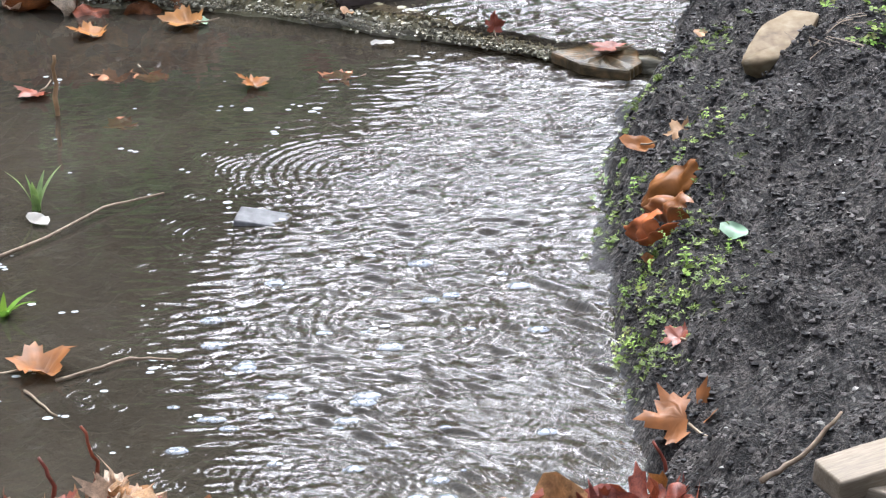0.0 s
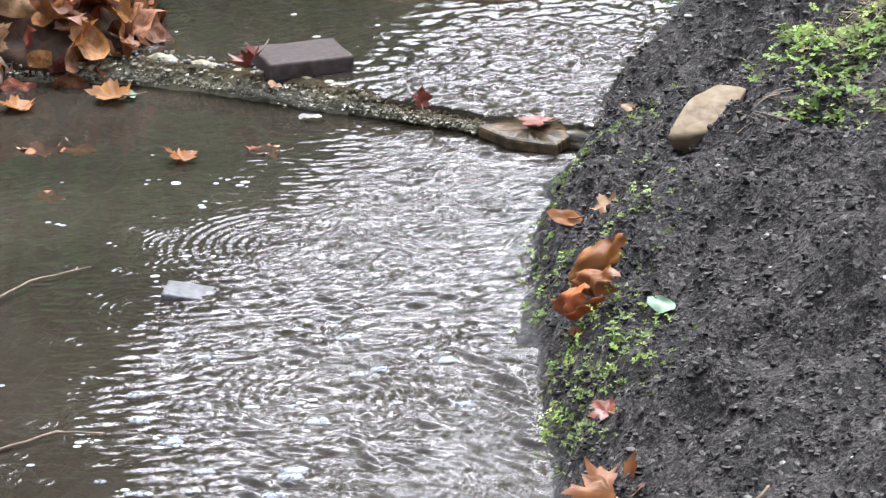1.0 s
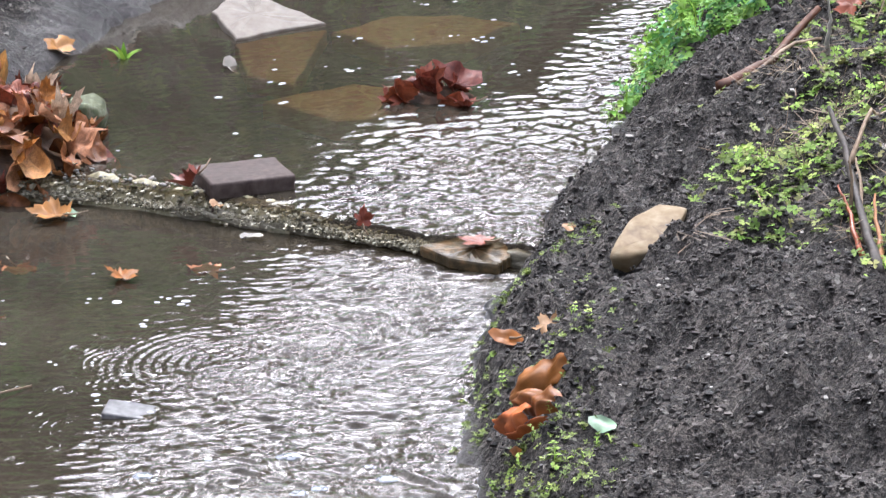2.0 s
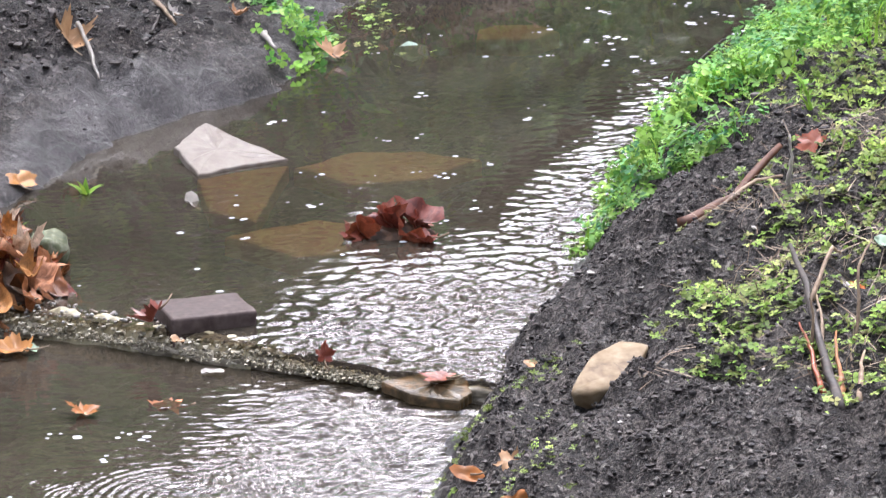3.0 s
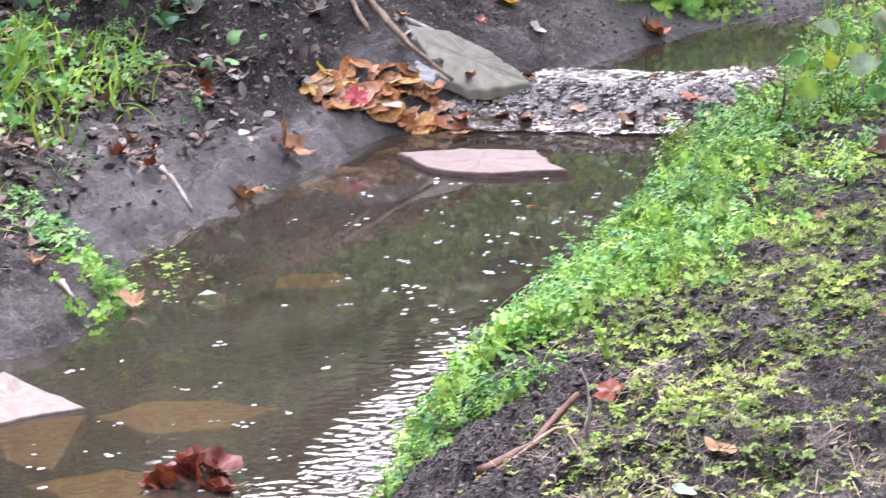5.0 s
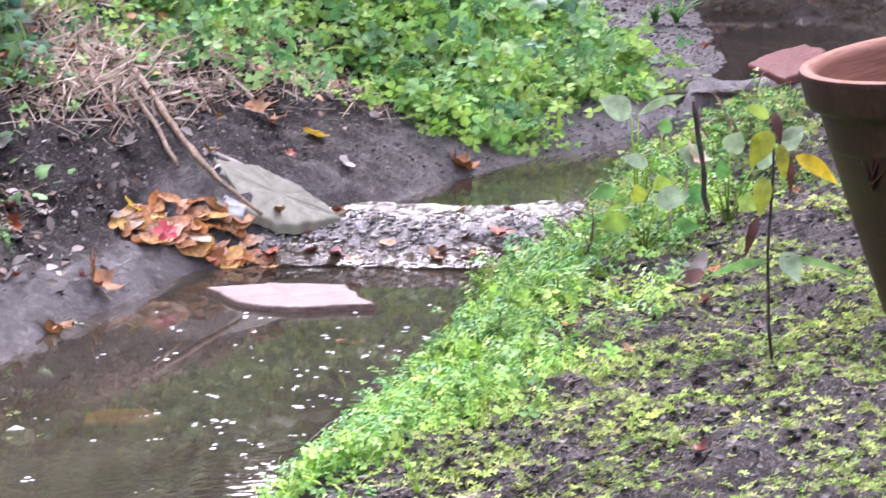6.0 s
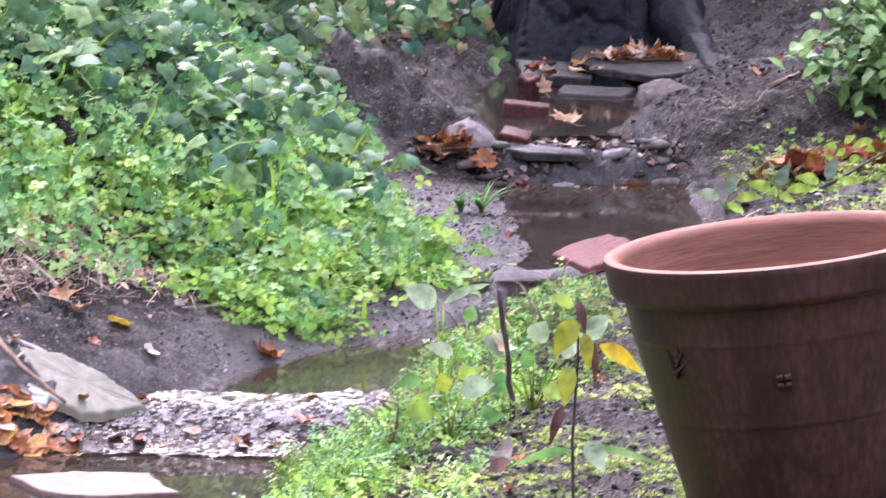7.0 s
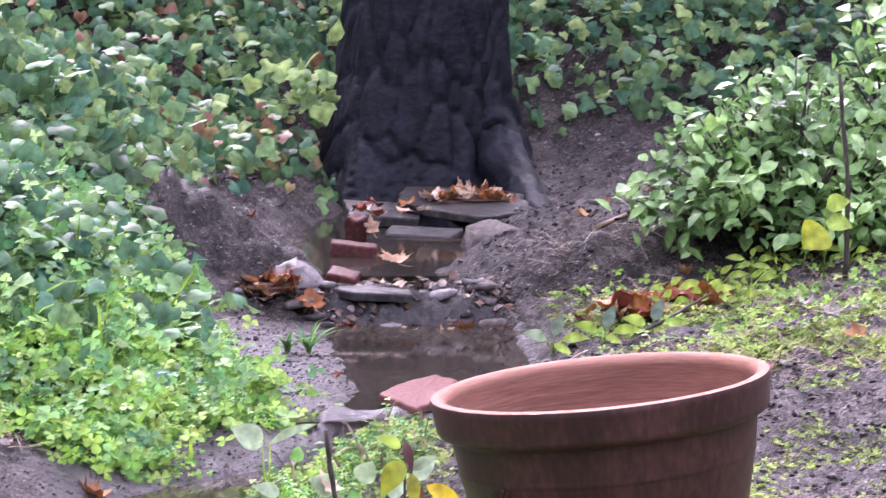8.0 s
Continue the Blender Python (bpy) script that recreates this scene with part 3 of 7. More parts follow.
stone.matrix_world = pose(0.405, 4.765, 0.148)

# ---- leaf materials ----
ORANGE = leaf_material("orange_leaf", [(0.25, 0.085, 0.016), (0.32, 0.125, 0.025), (0.20, 0.066, 0.016), (0.34, 0.155, 0.04)], 0.45, 0.12, specular=0.2)
RUST = leaf_material("rust_leaf", [(0.16, 0.035, 0.018), (0.26, 0.07, 0.03), (0.20, 0.05, 0.03), (0.12, 0.03, 0.02)], 0.35, 0.08)
CARAMEL = leaf_material("caramel_leaf", [(0.15, 0.05, 0.014), (0.20, 0.075, 0.022), (0.12, 0.038, 0.012)], 0.32, 0.06)
RUST_RED = leaf_material("wet_rust_leaf", [(0.34, 0.085, 0.03), (0.40, 0.12, 0.04)], 0.22, 0.08)
TAN = leaf_material("tan_leaf", [(0.33, 0.165, 0.065), (0.26, 0.115, 0.05), (0.40, 0.24, 0.12), (0.23, 0.095, 0.04)], 0.5, 0.12, specular=0.2)
YELLOW = leaf_material("yellow_leaf", [(0.62, 0.42, 0.03), (0.55, 0.50, 0.04), (0.68, 0.36, 0.04)], 0.4, 0.25)
PALE = leaf_material("pale_leaf", [(0.32, 0.29, 0.25), (0.26, 0.23, 0.19), (0.38, 0.35, 0.31)], 0.5, 0.1)
GREY_GREEN = leaf_material("grey_green_leaf", [(0.22, 0.32, 0.20), (0.28, 0.38, 0.26), (0.20, 0.30, 0.22)], 0.35, 0.15)
SUNKEN = leaf_material("sunken_leaf", [(0.40, 0.16, 0.06), (0.32, 0.12, 0.05)], 0.6, 0.0)
COVER = leaf_material("small_bright_weeds", [(0.22, 0.35, 0.065), (0.34, 0.50, 0.11), (0.10, 0.15, 0.04), (0.40, 0.48, 0.13), (0.15, 0.22, 0.06), (0.27, 0.25, 0.10)], 0.6, 0.3, 0.012, specular=0.15)
MOSS = leaf_material("olive_weeds", [(0.12, 0.17, 0.03), (0.20, 0.25, 0.06), (0.09, 0.13, 0.03)], 0.55, 0.2)
HERB = leaf_material("green_herb_leaf", [(0.12, 0.31, 0.08), (0.21, 0.43, 0.11), (0.045, 0.16, 0.06), (0.34, 0.52, 0.17), (0.09, 0.25, 0.08)], 0.42, 0.34, 0.012, specular=0.14)
LIME_WEED = leaf_material("lime_herb_leaf", [(0.19, 0.40, 0.05), (0.31, 0.50, 0.09), (0.10, 0.27, 0.05), (0.38, 0.52, 0.12)], 0.48, 0.38, 0.01, specular=0.12)
IVY = leaf_material("ivy_leaf", [(0.045, 0.115, 0.05), (0.10, 0.205, 0.085), (0.055, 0.15, 0.09), (0.19, 0.32, 0.11), (0.03, 0.075, 0.035)], 0.46, 0.25, 0.015, specular=0.14)
YOUNG_IVY = leaf_material("young_ivy_leaf", [(0.20, 0.30, 0.09), (0.28, 0.38, 0.13), (0.14, 0.25, 0.10)], 0.6, 0.25, 0.01, specular=0.1)
SHRUB = leaf_material("shrub_leaf", [(0.20, 0.38, 0.10), (0.34, 0.54, 0.19), (0.10, 0.22, 0.06), (0.27, 0.46, 0.13)], 0.38, 0.3, 0.01, specular=0.42)
LITTER_LEAF = leaf_material("litter_shreds", [(0.10, 0.05, 0.03), (0.20, 0.13, 0.09), (0.05, 0.03, 0.022), (0.26, 0.22, 0.19)], 0.55, 0.05)
GRASS = leaf_material("grass_blade", [(0.14, 0.28, 0.03), (0.22, 0.38, 0.04), (0.30, 0.42, 0.06)], 0.55, 0.3, specular=0.15)
PALE_STRAW = leaf_material("pale_straw", [(0.34, 0.26, 0.18), (0.20, 0.14, 0.09), (0.46, 0.38, 0.29), (0.26, 0.19, 0.13)], 0.6, 0.15)
DRIFT_LEAF = leaf_material("drifted_leaf", [(0.42, 0.19, 0.09), (0.50, 0.29, 0.17), (0.34, 0.13, 0.055), (0.54, 0.33, 0.09)], 0.45, 0.12, specular=0.25)
STRAW = leaf_material("dry_straw", [(0.20, 0.135, 0.08), (0.12, 0.08, 0.05), (0.30, 0.225, 0.15), (0.06, 0.042, 0.03)], 0.6, 0.1)
DEAD_IVY = leaf_material("withered_ivy", [(0.16, 0.08, 0.045), (0.28, 0.15, 0.08), (0.09, 0.045, 0.03), (0.38, 0.30, 0.12)], 0.55, 0.15)
DRY_GRASS = leaf_material("dry_grass", [(0.23, 0.165, 0.11), (0.11, 0.073, 0.05), (0.34, 0.275, 0.20), (0.16, 0.12, 0.075)], 0.6, 0.15)
WOODS = leaf_material("woodland_leaf", [(0.05, 0.055, 0.028), (0.10, 0.11, 0.05), (0.025, 0.03, 0.02), (0.18, 0.16, 0.07)], 0.5, 0.1)
THICKET = leaf_material("thicket_leaf", [(0.03, 0.05, 0.025), (0.09, 0.14, 0.06), (0.02, 0.03, 0.02), (0.24, 0.27, 0.09), (0.05, 0.07, 0.04), (0.16, 0.17, 0.12)], 0.5, 0.2, specular=0.2)
TWIG = surface("twig_bark", [(0.10, 0.065, 0.04), (0.20, 0.14, 0.09), (0.32, 0.25, 0.17)], 25, (0.5, 0.8), 0.4, 120, 0.002)
DARK_TWIG = surface("dark_twig_bark", [(0.02, 0.016, 0.014), (0.05, 0.04, 0.034), (0.09, 0.075, 0.06)], 25, (0.5, 0.8), 0.4, 120, 0.002)
PEBBLE = surface("pebbles", [(0.07, 0.066, 0.058), (0.17, 0.16, 0.14), (0.32, 0.30, 0.27), (0.22, 0.16, 0.10)], 20, (0.35, 0.65), 0.25, 90, 0.002, vary=0.55)
CRUMB = surface("soil_crumbs", [(0.006, 0.005, 0.0045), (0.034, 0.028, 0.025), (0.105, 0.090, 0.080)], 60, (0.45, 0.8), 0.4, 200, 0.002, vary=0.6, sheet=True, specular=0.22)
CHIP = surface("pale_chips", [(0.12, 0.11, 0.095), (0.26, 0.24, 0.21), (0.40, 0.37, 0.33)], 40, (0.5, 0.8), 0.3, 150, 0.002, vary=0.6, sheet=True)
LITTER = surface("leaf_litter", [(0.03, 0.018, 0.012), (0.08, 0.045, 0.025), (0.16, 0.085, 0.045)], 40, (0.5, 0.8), 0.8, 90, 0.006)
FOAM = surface("water_bubbles", [(0.35, 0.36, 0.36), (0.62, 0.63, 0.63)], 60, (0.08, 0.2), 0.0)
SLATE = surface("wet_slate", [(0.010, 0.010, 0.009), (0.028, 0.026, 0.023), (0.065, 0.058, 0.049)], 22, (0.4, 0.7), 0.6, 60, 0.005, specular=0.2)
OLIVE_STONE = surface("olive_flagstone", [(0.13, 0.125, 0.085), (0.20, 0.195, 0.14), (0.27, 0.265, 0.20)], 7, (0.3, 0.6), 0.3, 50, 0.003)
PINK_STONE = surface("pink_flagstone", [(0.075, 0.038, 0.027), (0.135, 0.092, 0.073), (0.19, 0.15, 0.13)], 16, (0.4, 0.7), 0.4, 60, 0.004, stretch=(1, 3, 3))
WHITE_STONE = surface("pale_flagstone", [(0.07, 0.052, 0.034), (0.135, 0.108, 0.082), (0.18, 0.155, 0.13)], 8, (0.4, 0.7), 0.3, 60, 0.003)
SUNK_STONE = surface("silted_flagstone", [(0.34, 0.22, 0.10), (0.46, 0.31, 0.15), (0.55, 0.40, 0.22)], 7, (0.6, 0.8), 0.3, 60, 0.003)
RED_STONE = surface("red_brick_stone", [(0.022, 0.010, 0.008), (0.07, 0.022, 0.017), (0.12, 0.05, 0.04)], 38, (0.5, 0.8), 0.6, 80, 0.004, specular=0.2)
PALE_WOOD = surface("pale_sawn_wood", [(0.13, 0.095, 0.06), (0.20, 0.155, 0.105), (0.27, 0.22, 0.165)], 12, (0.5, 0.8), 0.3, 60, 0.002, stretch=(1, 8, 8))

rng = np.random.default_rng(7)


# ---- leaf shapes ----
def leaf_template(kind):
    """Verts and faces of a leaf of length about 1 along +y from its stalk, with a fold and a dip."""
    if kind == "round":
        k = 7
        vs = [(0, 0.45, 0.04)] + [(0.46 * math.sin(2 * math.pi * i / k), 0.45 - 0.46 * math.cos(2 * math.pi * i / k), -0.03 * (i % 2)) for i in range(k)]
        fs = [(0, 1 + i, 1 + (i + 1) % k) for i in range(k)]
    elif kind == "oval":
        rows_ = [(0, 0.02), (0.25, 0.24), (0.55, 0.30), (0.82, 0.17), (1.0, 0.01)]
        vs, fs = [], []
        for y, w in rows_:
            dip = -0.22 * y * y
            vs += [(-w, y, 0.09 * w / 0.3 + dip), (0, y, dip), (w, y, 0.09 * w / 0.3 + dip)]
        for i in range(len(rows_) - 1):
            a = i * 3
            fs += [(a, a + 1, a + 4, a + 3), (a + 1, a + 2, a + 5, a + 4)]
    elif kind == "lance":
        rows_ = [(0, 0.015), (0.22, 0.13), (0.5, 0.19), (0.8, 0.11), (1.0, 0.005)]
        vs, fs = [], []
        for y, w in rows_:
            dip = -0.28 * y * y
            vs += [(-w, y, 0.06 * w / 0.2 + dip), (0, y, dip), (w, y, 0.06 * w / 0.2 + dip)]
        for i in range(len(rows_) - 1):
            a = i * 3
            fs += [(a, a + 1, a + 4, a + 3), (a + 1, a + 2, a + 5, a + 4)]
    elif kind == "ivy":
        # shallow lobes, folded along the midrib and bent down at the tips
        tips = [(-90, 0.16), (-52, 0.46), (-20, 0.50), (14, 0.58), (48, 0.50), (90, 0.80), (132, 0.50), (166, 0.58), (200, 0.50), (232, 0.46)]
        vs, fs = [(0, 0.3, 0.02)], []
        for f in (0.55, 1.0):
            for a, r in tips:
                x, y = f * r * math.cos(math.radians(a)) * 0.85, f * r * math.sin(math.radians(a)) * 0.8
                vs.append((x, 0.3 + y, 0.14 * abs(x) - 0.42 * (x * x + y * y) * f))
        k = len(tips)
        fs = [(0, 1 + i, 1 + (i + 1) % k) for i in range(k)] + [(1 + i, 1 + k + i, 1 + k + (i + 1) % k, 1 + (i + 1) % k) for i in range(k)]
    elif kind == "trefoil":
        # three notched leaflets on one stalk
        vs, fs = [(0, 0, 0)], []
        for turn_, ln in ((90, 0.62), (-18, 0.54), (198, 0.54)):
            k = len(vs)
            for da, q, up in ((-44, 0.42, 0.03), (-30, 0.86, 0.0), (-11, 1.0, -0.09), (0, 0.84, -0.02), (12, 1.0, -0.10), (31, 0.84, 0.0), (44, 0.42, 0.03)):
                a = math.radians(turn_ + da)
                vs.append((ln * q * math.cos(a), ln * q * math.sin(a), up * ln + 0.04))
            fs += [(0, k + i, k + i + 1) for i in range(6)]
    elif kind == "straw":
        vs, fs = [], []
        for i in range(4):
            u = i / 3
            w = 0.021 * (1 - 0.6 * u)
            vs += [(-w + 0.05 * u * u, u - 0.5, 0.02 + 0.10 * u * (1 - u)), (w + 0.05 * u * u, u - 0.5, 0.025 + 0.10 * u * (1 - u))]
        for i in range(3):
            fs.append((2 * i, 2 * i + 1, 2 * i + 3, 2 * i + 2))
    elif kind == "rosette":
        vs, fs = [(0, 0, 0.0)], []
        for i, (a, r, up) in enumerate(((10, 1.0, 0.35), (84, 0.8, 0.55), (150, 0.95, 0.25), (222, 0.75, 0.5), (300, 0.9, 0.4))):
            a = math.radians(a)
            for da, q, h in ((0.42, 0.62, 0.75), (0.0, 1.0, 0.8), (-0.42, 0.62, 0.75)):
                vs.append((r * q * math.cos(a + da), r * q * math.sin(a + da), up * h * (1 if da else 0.85)))
            fs += [(0, 2 + 3 * i, 1 + 3 * i), (0, 3 + 3 * i, 2 + 3 * i)]
    elif kind == "sprig":
        # a stem with paired leaflets and one at the tip
        stem = [(0, 0, 0), (0.02, 0.06, 0.3), (0.0, 0.18, 0.58), (0.0, 0.34, 0.8)]
        vs, fs = list(stem), []
        for s_, side, ln in ((1, 1, 0.34), (1, -1, 0.30), (2, 1, 0.32), (2, -1, 0.36), (3, 1, 0.24), (3, -1, 0.24), (3, 0, 0.32)):
            x0, y0, z0 = stem[s_]
            k = len(vs)
            dx, dy = (side * ln, 0.12 * ln) if side else (0.0, ln)
            px, py = (-dy, dx) if side else (ln, 0.0)
            for u, w, h in ((0.55, 0.34, 0.10), (1.0, 0.0, -0.02), (0.55, -0.34, 0.10)):
                vs.append((x0 + dx * u + px * w, y0 + dy * u + py * w, z0 + h * ln))
            fs += [(s_, k, k + 1), (s_, k + 1, k + 2)]
        fs += [(0, 1, 4), (1, 2, 10)]
    elif kind == "blade":
        vs, fs = [], []
        for i in range(5):
            u = i / 4
            w = 0.035 * (1 - u) ** 0.7 + 0.002
            vs += [(-w, 0.55 * u * u, u - 0.35 * u ** 3), (w, 0.55 * u * u, u - 0.35 * u ** 3)]
        for i in range(4):
            fs.append((2 * i, 2 * i + 1, 2 * i + 3, 2 * i + 2))
    return np.array(vs, float), fs


def leaf_field(name, places, kind, sizes, tilt, material, label, category, lift=None, parent=None, lean=0.0, face=0.0):
    """Many small leaves as one mesh: places (n, 3), sizes (low, high), tilt in degrees off the level."""
    tv, tf = leaf_template(kind)
    n, k = len(places), len(tv)
    s = rng.uniform(sizes[0], sizes[1], n)
    yaw = rng.uniform(0, 2 * math.pi, n)
    ti = np.radians(rng.normal(lean, tilt, n))
    tw = np.radians(rng.normal(0, tilt * 0.7, n))
    v = tv[None] * s[:, None, None] * np.stack([rng.uniform(0.75, 1.2, n), np.ones(n), np.ones(n)], -1)[:, None, :]
    c, d = np.cos(ti)[:, None], np.sin(ti)[:, None]
    v = np.stack([v[..., 0], v[..., 1] * c - v[..., 2] * d, v[..., 1] * d + v[..., 2] * c], -1)
    c, d = np.cos(tw)[:, None], np.sin(tw)[:, None]
    v = np.stack([v[..., 0] * c + v[..., 2] * d, v[..., 1], -v[..., 0] * d + v[..., 2] * c], -1)
    c, d = np.cos(yaw)[:, None], np.sin(yaw)[:, None]
    v = np.stack([v[..., 0] * c - v[..., 1] * d, v[..., 0] * d + v[..., 1] * c, v[..., 2]], -1)
    # leaves of a slope turn their upper sides down it, to the light over the stream
    fa = np.radians(rng.normal(face, 14 if face else 0.0, n))
    c, d = np.cos(fa)[:, None], np.sin(fa)[:, None]
    v = np.stack([v[..., 0], v[..., 1] * c - v[..., 2] * d, v[..., 1] * d + v[..., 2] * c], -1)
    v = (v + places[:, None, :]).reshape(-1, 3)
    faces = [tuple(a + i * k for a in f) for i in range(n) for f in tf]
    me = mesh_from(name, v.tolist(), faces, material)
    ob = new(name, me)
    if parent is not None:
        ob.parent = parent
        return ob
    return tagged(ob, label, category, kind="stuff")


def settle(xy, lift):
    z = ground_base(xy[:, 0], xy[:, 1])
    z = z + np.array([clods(a, b) + (hollow(a, b) if 0.2 < a < 1.0 and 4.0 < b < 5.8 else 0.0) for a, b in xy])
    return np.column_stack([xy, z + lift])


def clusters(centres, many, spread, high):
    """Leaf places round each centre, some way off the ground."""
    out = []
    for x, y in centres:
        k = rng.integers(*many)
        p = rng.normal(0, spread, (k, 2)) + (x, y)
        out.append(p)
    xy = np.concatenate(out)
    lump = np.array([0.75 + 0.9 * noise.noise(Vector((a * 5.5, b * 5.5, 8.1))) for a, b in xy])
    return settle(xy, rng.uniform(0.1, 1.0, len(xy)) ** 1.3 * high * np.clip(lump, 0.2, 1.5))


def pick(count, x0, x1, y0, y1, chance):
    """Points of the plan, kept by a chance that is a function of x and y."""
    xy = np.column_stack([rng.uniform(x0, x1, count), rng.uniform(y0, y1, count)])
    return xy[rng.uniform(0, 1, count) < chance(xy[:, 0], xy[:, 1])]


def patchy(x, y, scale, cut):
    return np.array([1.0 if noise.noise(Vector((a * scale, b * scale, 1.3))) > cut else 0.0 for a, b in zip(x, y)])


def off_right(x, y):
    return x - lerp_table(y, RIGHT_EDGE)


def off_left(x, y):
    return lerp_table(y, LEFT_EDGE) - x


def clear_of_pot(x, y):
    return (np.hypot(x - 1.80, y - 6.42) > 0.2) * 1.0


# ---- green cover of the near bank ----
def lush(x, y):
    s = off_right(x, y)
    wide = 0.12 + 0.10 * smoothstep(5.9, 6.6, y)
    return (s > -0.02) * np.exp(-(np.maximum(s - 0.05, 0) / wide) ** 2) * smoothstep(5.55, 5.8, y) * smoothstep(8.9, 7.9, y) * (0.3 + 0.7 * patchy(x, y, 4.5, -0.12))


def sprinkle(x, y):
    s = off_right(x, y)
    return (s > 0.2) * smoothstep(4.75, 5.1, y) * (0.25 + 0.75 * smoothstep(5.2, 6.2, y)) * patchy(x, y, 6.0, -0.05) * clear_of_pot(x, y)


def fringe(x, y):
    s = off_right(x, y)
    return (s > 0.0) * np.exp(-(np.maximum(s - 0.04, 0) / 0.07) ** 2) * smoothstep(3.95, 4.1, y) * smoothstep(5.0, 4.85, y) * patchy(x, y, 9.0, -0.12)


c1 = pick(9500, 0.3, 2.2, 5.5, 9.2, lush)
leaf_field("bank_weeds", clusters(c1, (3, 7), 0.022, 0.03), "sprig", (0.018, 0.042), 24, LIME_WEED, "bright green small-leaved weeds along the water's edge", "weeds")
leaf_field("bank_clover", clusters(c1, (2, 5), 0.025, 0.05), "trefoil", (0.013, 0.032), 22, LIME_WEED, "lime lobed leaves of weeds along the water", "weeds", face=22)
leaf_field("bank_grass", clusters(c1[:260], (2, 6), 0.014, 0.002), "blade", (0.03, 0.085), 22, GRASS, "thin green grass blades growing among the weeds", "grass")
leaf_field("bank_herbs", clusters(c1[420:1500], (3, 6), 0.024, 0.05), "sprig", (0.03, 0.055), 28, HERB, "fresh green feathery herbs leaning over the water", "herbs")
c2 = pick(26000, 0.4, 3.2, 4.7, 8.8, sprinkle)
leaf_field("weed_seedlings", clusters(c2[:5000], (2, 6), 0.016, 0.012), "rosette", (0.004, 0.013), 26, COVER, "scattered bright green seedlings on black soil", "weeds")
c2c = pick(6600, 0.8, 2.5, 5.2, 7.4, lambda x, y: (off_right(x, y) > 0.28) * patchy(x * 0.6, y * 1.3, 7.0, 0.0) * clear_of_pot(x, y))
leaf_field("seedling_carpet", clusters(c2c[:2700], (3, 7), 0.02, 0.010), "rosette", (0.004, 0.011), 26, COVER, "carpet of tiny yellow-green seedlings on the soil", "weeds")
WEED_PATCHES = [(0.562, 4.95, 0.035), (0.615, 5.04, 0.04), (0.695, 5.15, 0.04), (0.75, 5.20, 0.05), (0.813, 4.96, 0.04), (0.75, 4.73, 0.035), (0.646, 4.70, 0.025),
                (0.70, 4.58, 0.04), (0.539, 4.72, 0.022), (0.86, 5.34, 0.05), (0.576, 4.85, 0.03), (0.90, 5.08, 0.05), (0.80, 5.48, 0.05), (0.93, 5.25, 0.04), (0.66, 4.90, 0.02)]
c2b = np.concatenate([rng.normal(0, 1, (int(1300 * w), 2)) * (w, w * 1.15) + (x, y) for x, y, w in WEED_PATCHES])
leaf_field("clover_patch", clusters(c2b, (2, 6), 0.012, 0.014), "trefoil", (0.007, 0.016), 26, COVER, "bright green clover-like weeds on the soil bank", "weeds")
c2d = pick(420, 0.5, 1.05, 4.6, 5.6, lambda x, y: (off_right(x, y) > 0.22) * patchy(x + 3, y, 6.0, 0.0))
leaf_field("dead_grass", clusters(c2d[:200], (3, 7), 0.022, 0.025), "straw", (0.02, 0.055), 30, DRY_GRASS, "tangled dead grass and roots on the soil bank", "straw", lean=-18)
c1b = pick(1600, 1.15, 2.1, 7.7, 9.1, lambda x, y: (off_right(x, y) > -0.04) * (off_right(x, y) < 0.34) * patchy(x, y, 5.0, -0.12))
leaf_field("bank_end_weeds", clusters(c1b[:330], (2, 6), 0.03, 0.06), "trefoil", (0.013, 0.030), 26, COVER, "loose yellow-green weeds on the muddy end of the bank", "weeds", face=20)
leaf_field("bank_end_herbs", clusters(c1b[330:450], (2, 5), 0.03, 0.06), "sprig", (0.025, 0.05), 28, HERB, "fresh green herbs on the muddy end of the bank", "herbs")
leaf_field("bank_end_grass", clusters(c1b[:120], (1, 3), 0.03, 0.03), "blade", (0.05, 0.13), 40, DRY_GRASS, "bent straw-coloured stalks among the weeds", "grass")
c3 = pick(3000, 0.1, 0.6, 3.9, 5.1, fringe)
leaf_field("bank_moss", clusters(c3, (2, 5), 0.014, 0.008), "rosette", (0.003, 0.0075), 22, MOSS, "low olive green moss and weeds at the waterline", "moss")
c3b = pick(160, 0.15, 0.5, 4.0, 5.0, fringe)
leaf_field("waterline_weeds", clusters(c3b, (2, 5), 0.010, 0.012), "sprig", (0.010, 0.022), 28, COVER, "small bright green weeds at the waterline", "weeds")
c4 = pick(4200, 2.3, 4.6, 8.8, 11.2, lambda x, y: (off_right(x, y) > 0.12) * patchy(x, y, 3.5, 0.0) * smoothstep(11.1, 10.6, y))
leaf_field("path_clover", clusters(pick(260, 2.75, 4.3, 9.6, 11.0, lambda x, y: (off_right(x, y) > 0.2) * patchy(x + 1, y, 3.0, -0.3)), (3, 7), 0.04, 0.03), "trefoil", (0.014, 0.032), 20, LIME_WEED, "lime and yellow low clover along the path", "weeds", face=25)
leaf_field("path_straw", clusters(pick(4600, 2.4, 4.8, 8.9, 11.3, lambda x, y: (off_right(x, y) > 0.15) * patchy(x + 5, y, 2.5, -0.2)), (1, 4), 0.04, 0.004), "straw", (0.04, 0.11), 13, DRY_GRASS, "dry tan grass litter on the trodden ground", "straw", lean=6)
leaf_field("path_weeds", clusters(c4[:1500], (3, 7), 0.035, 0.015), "rosette", (0.010, 0.024), 22, COVER, "yellow-green low weeds on the trodden ground", "weeds")
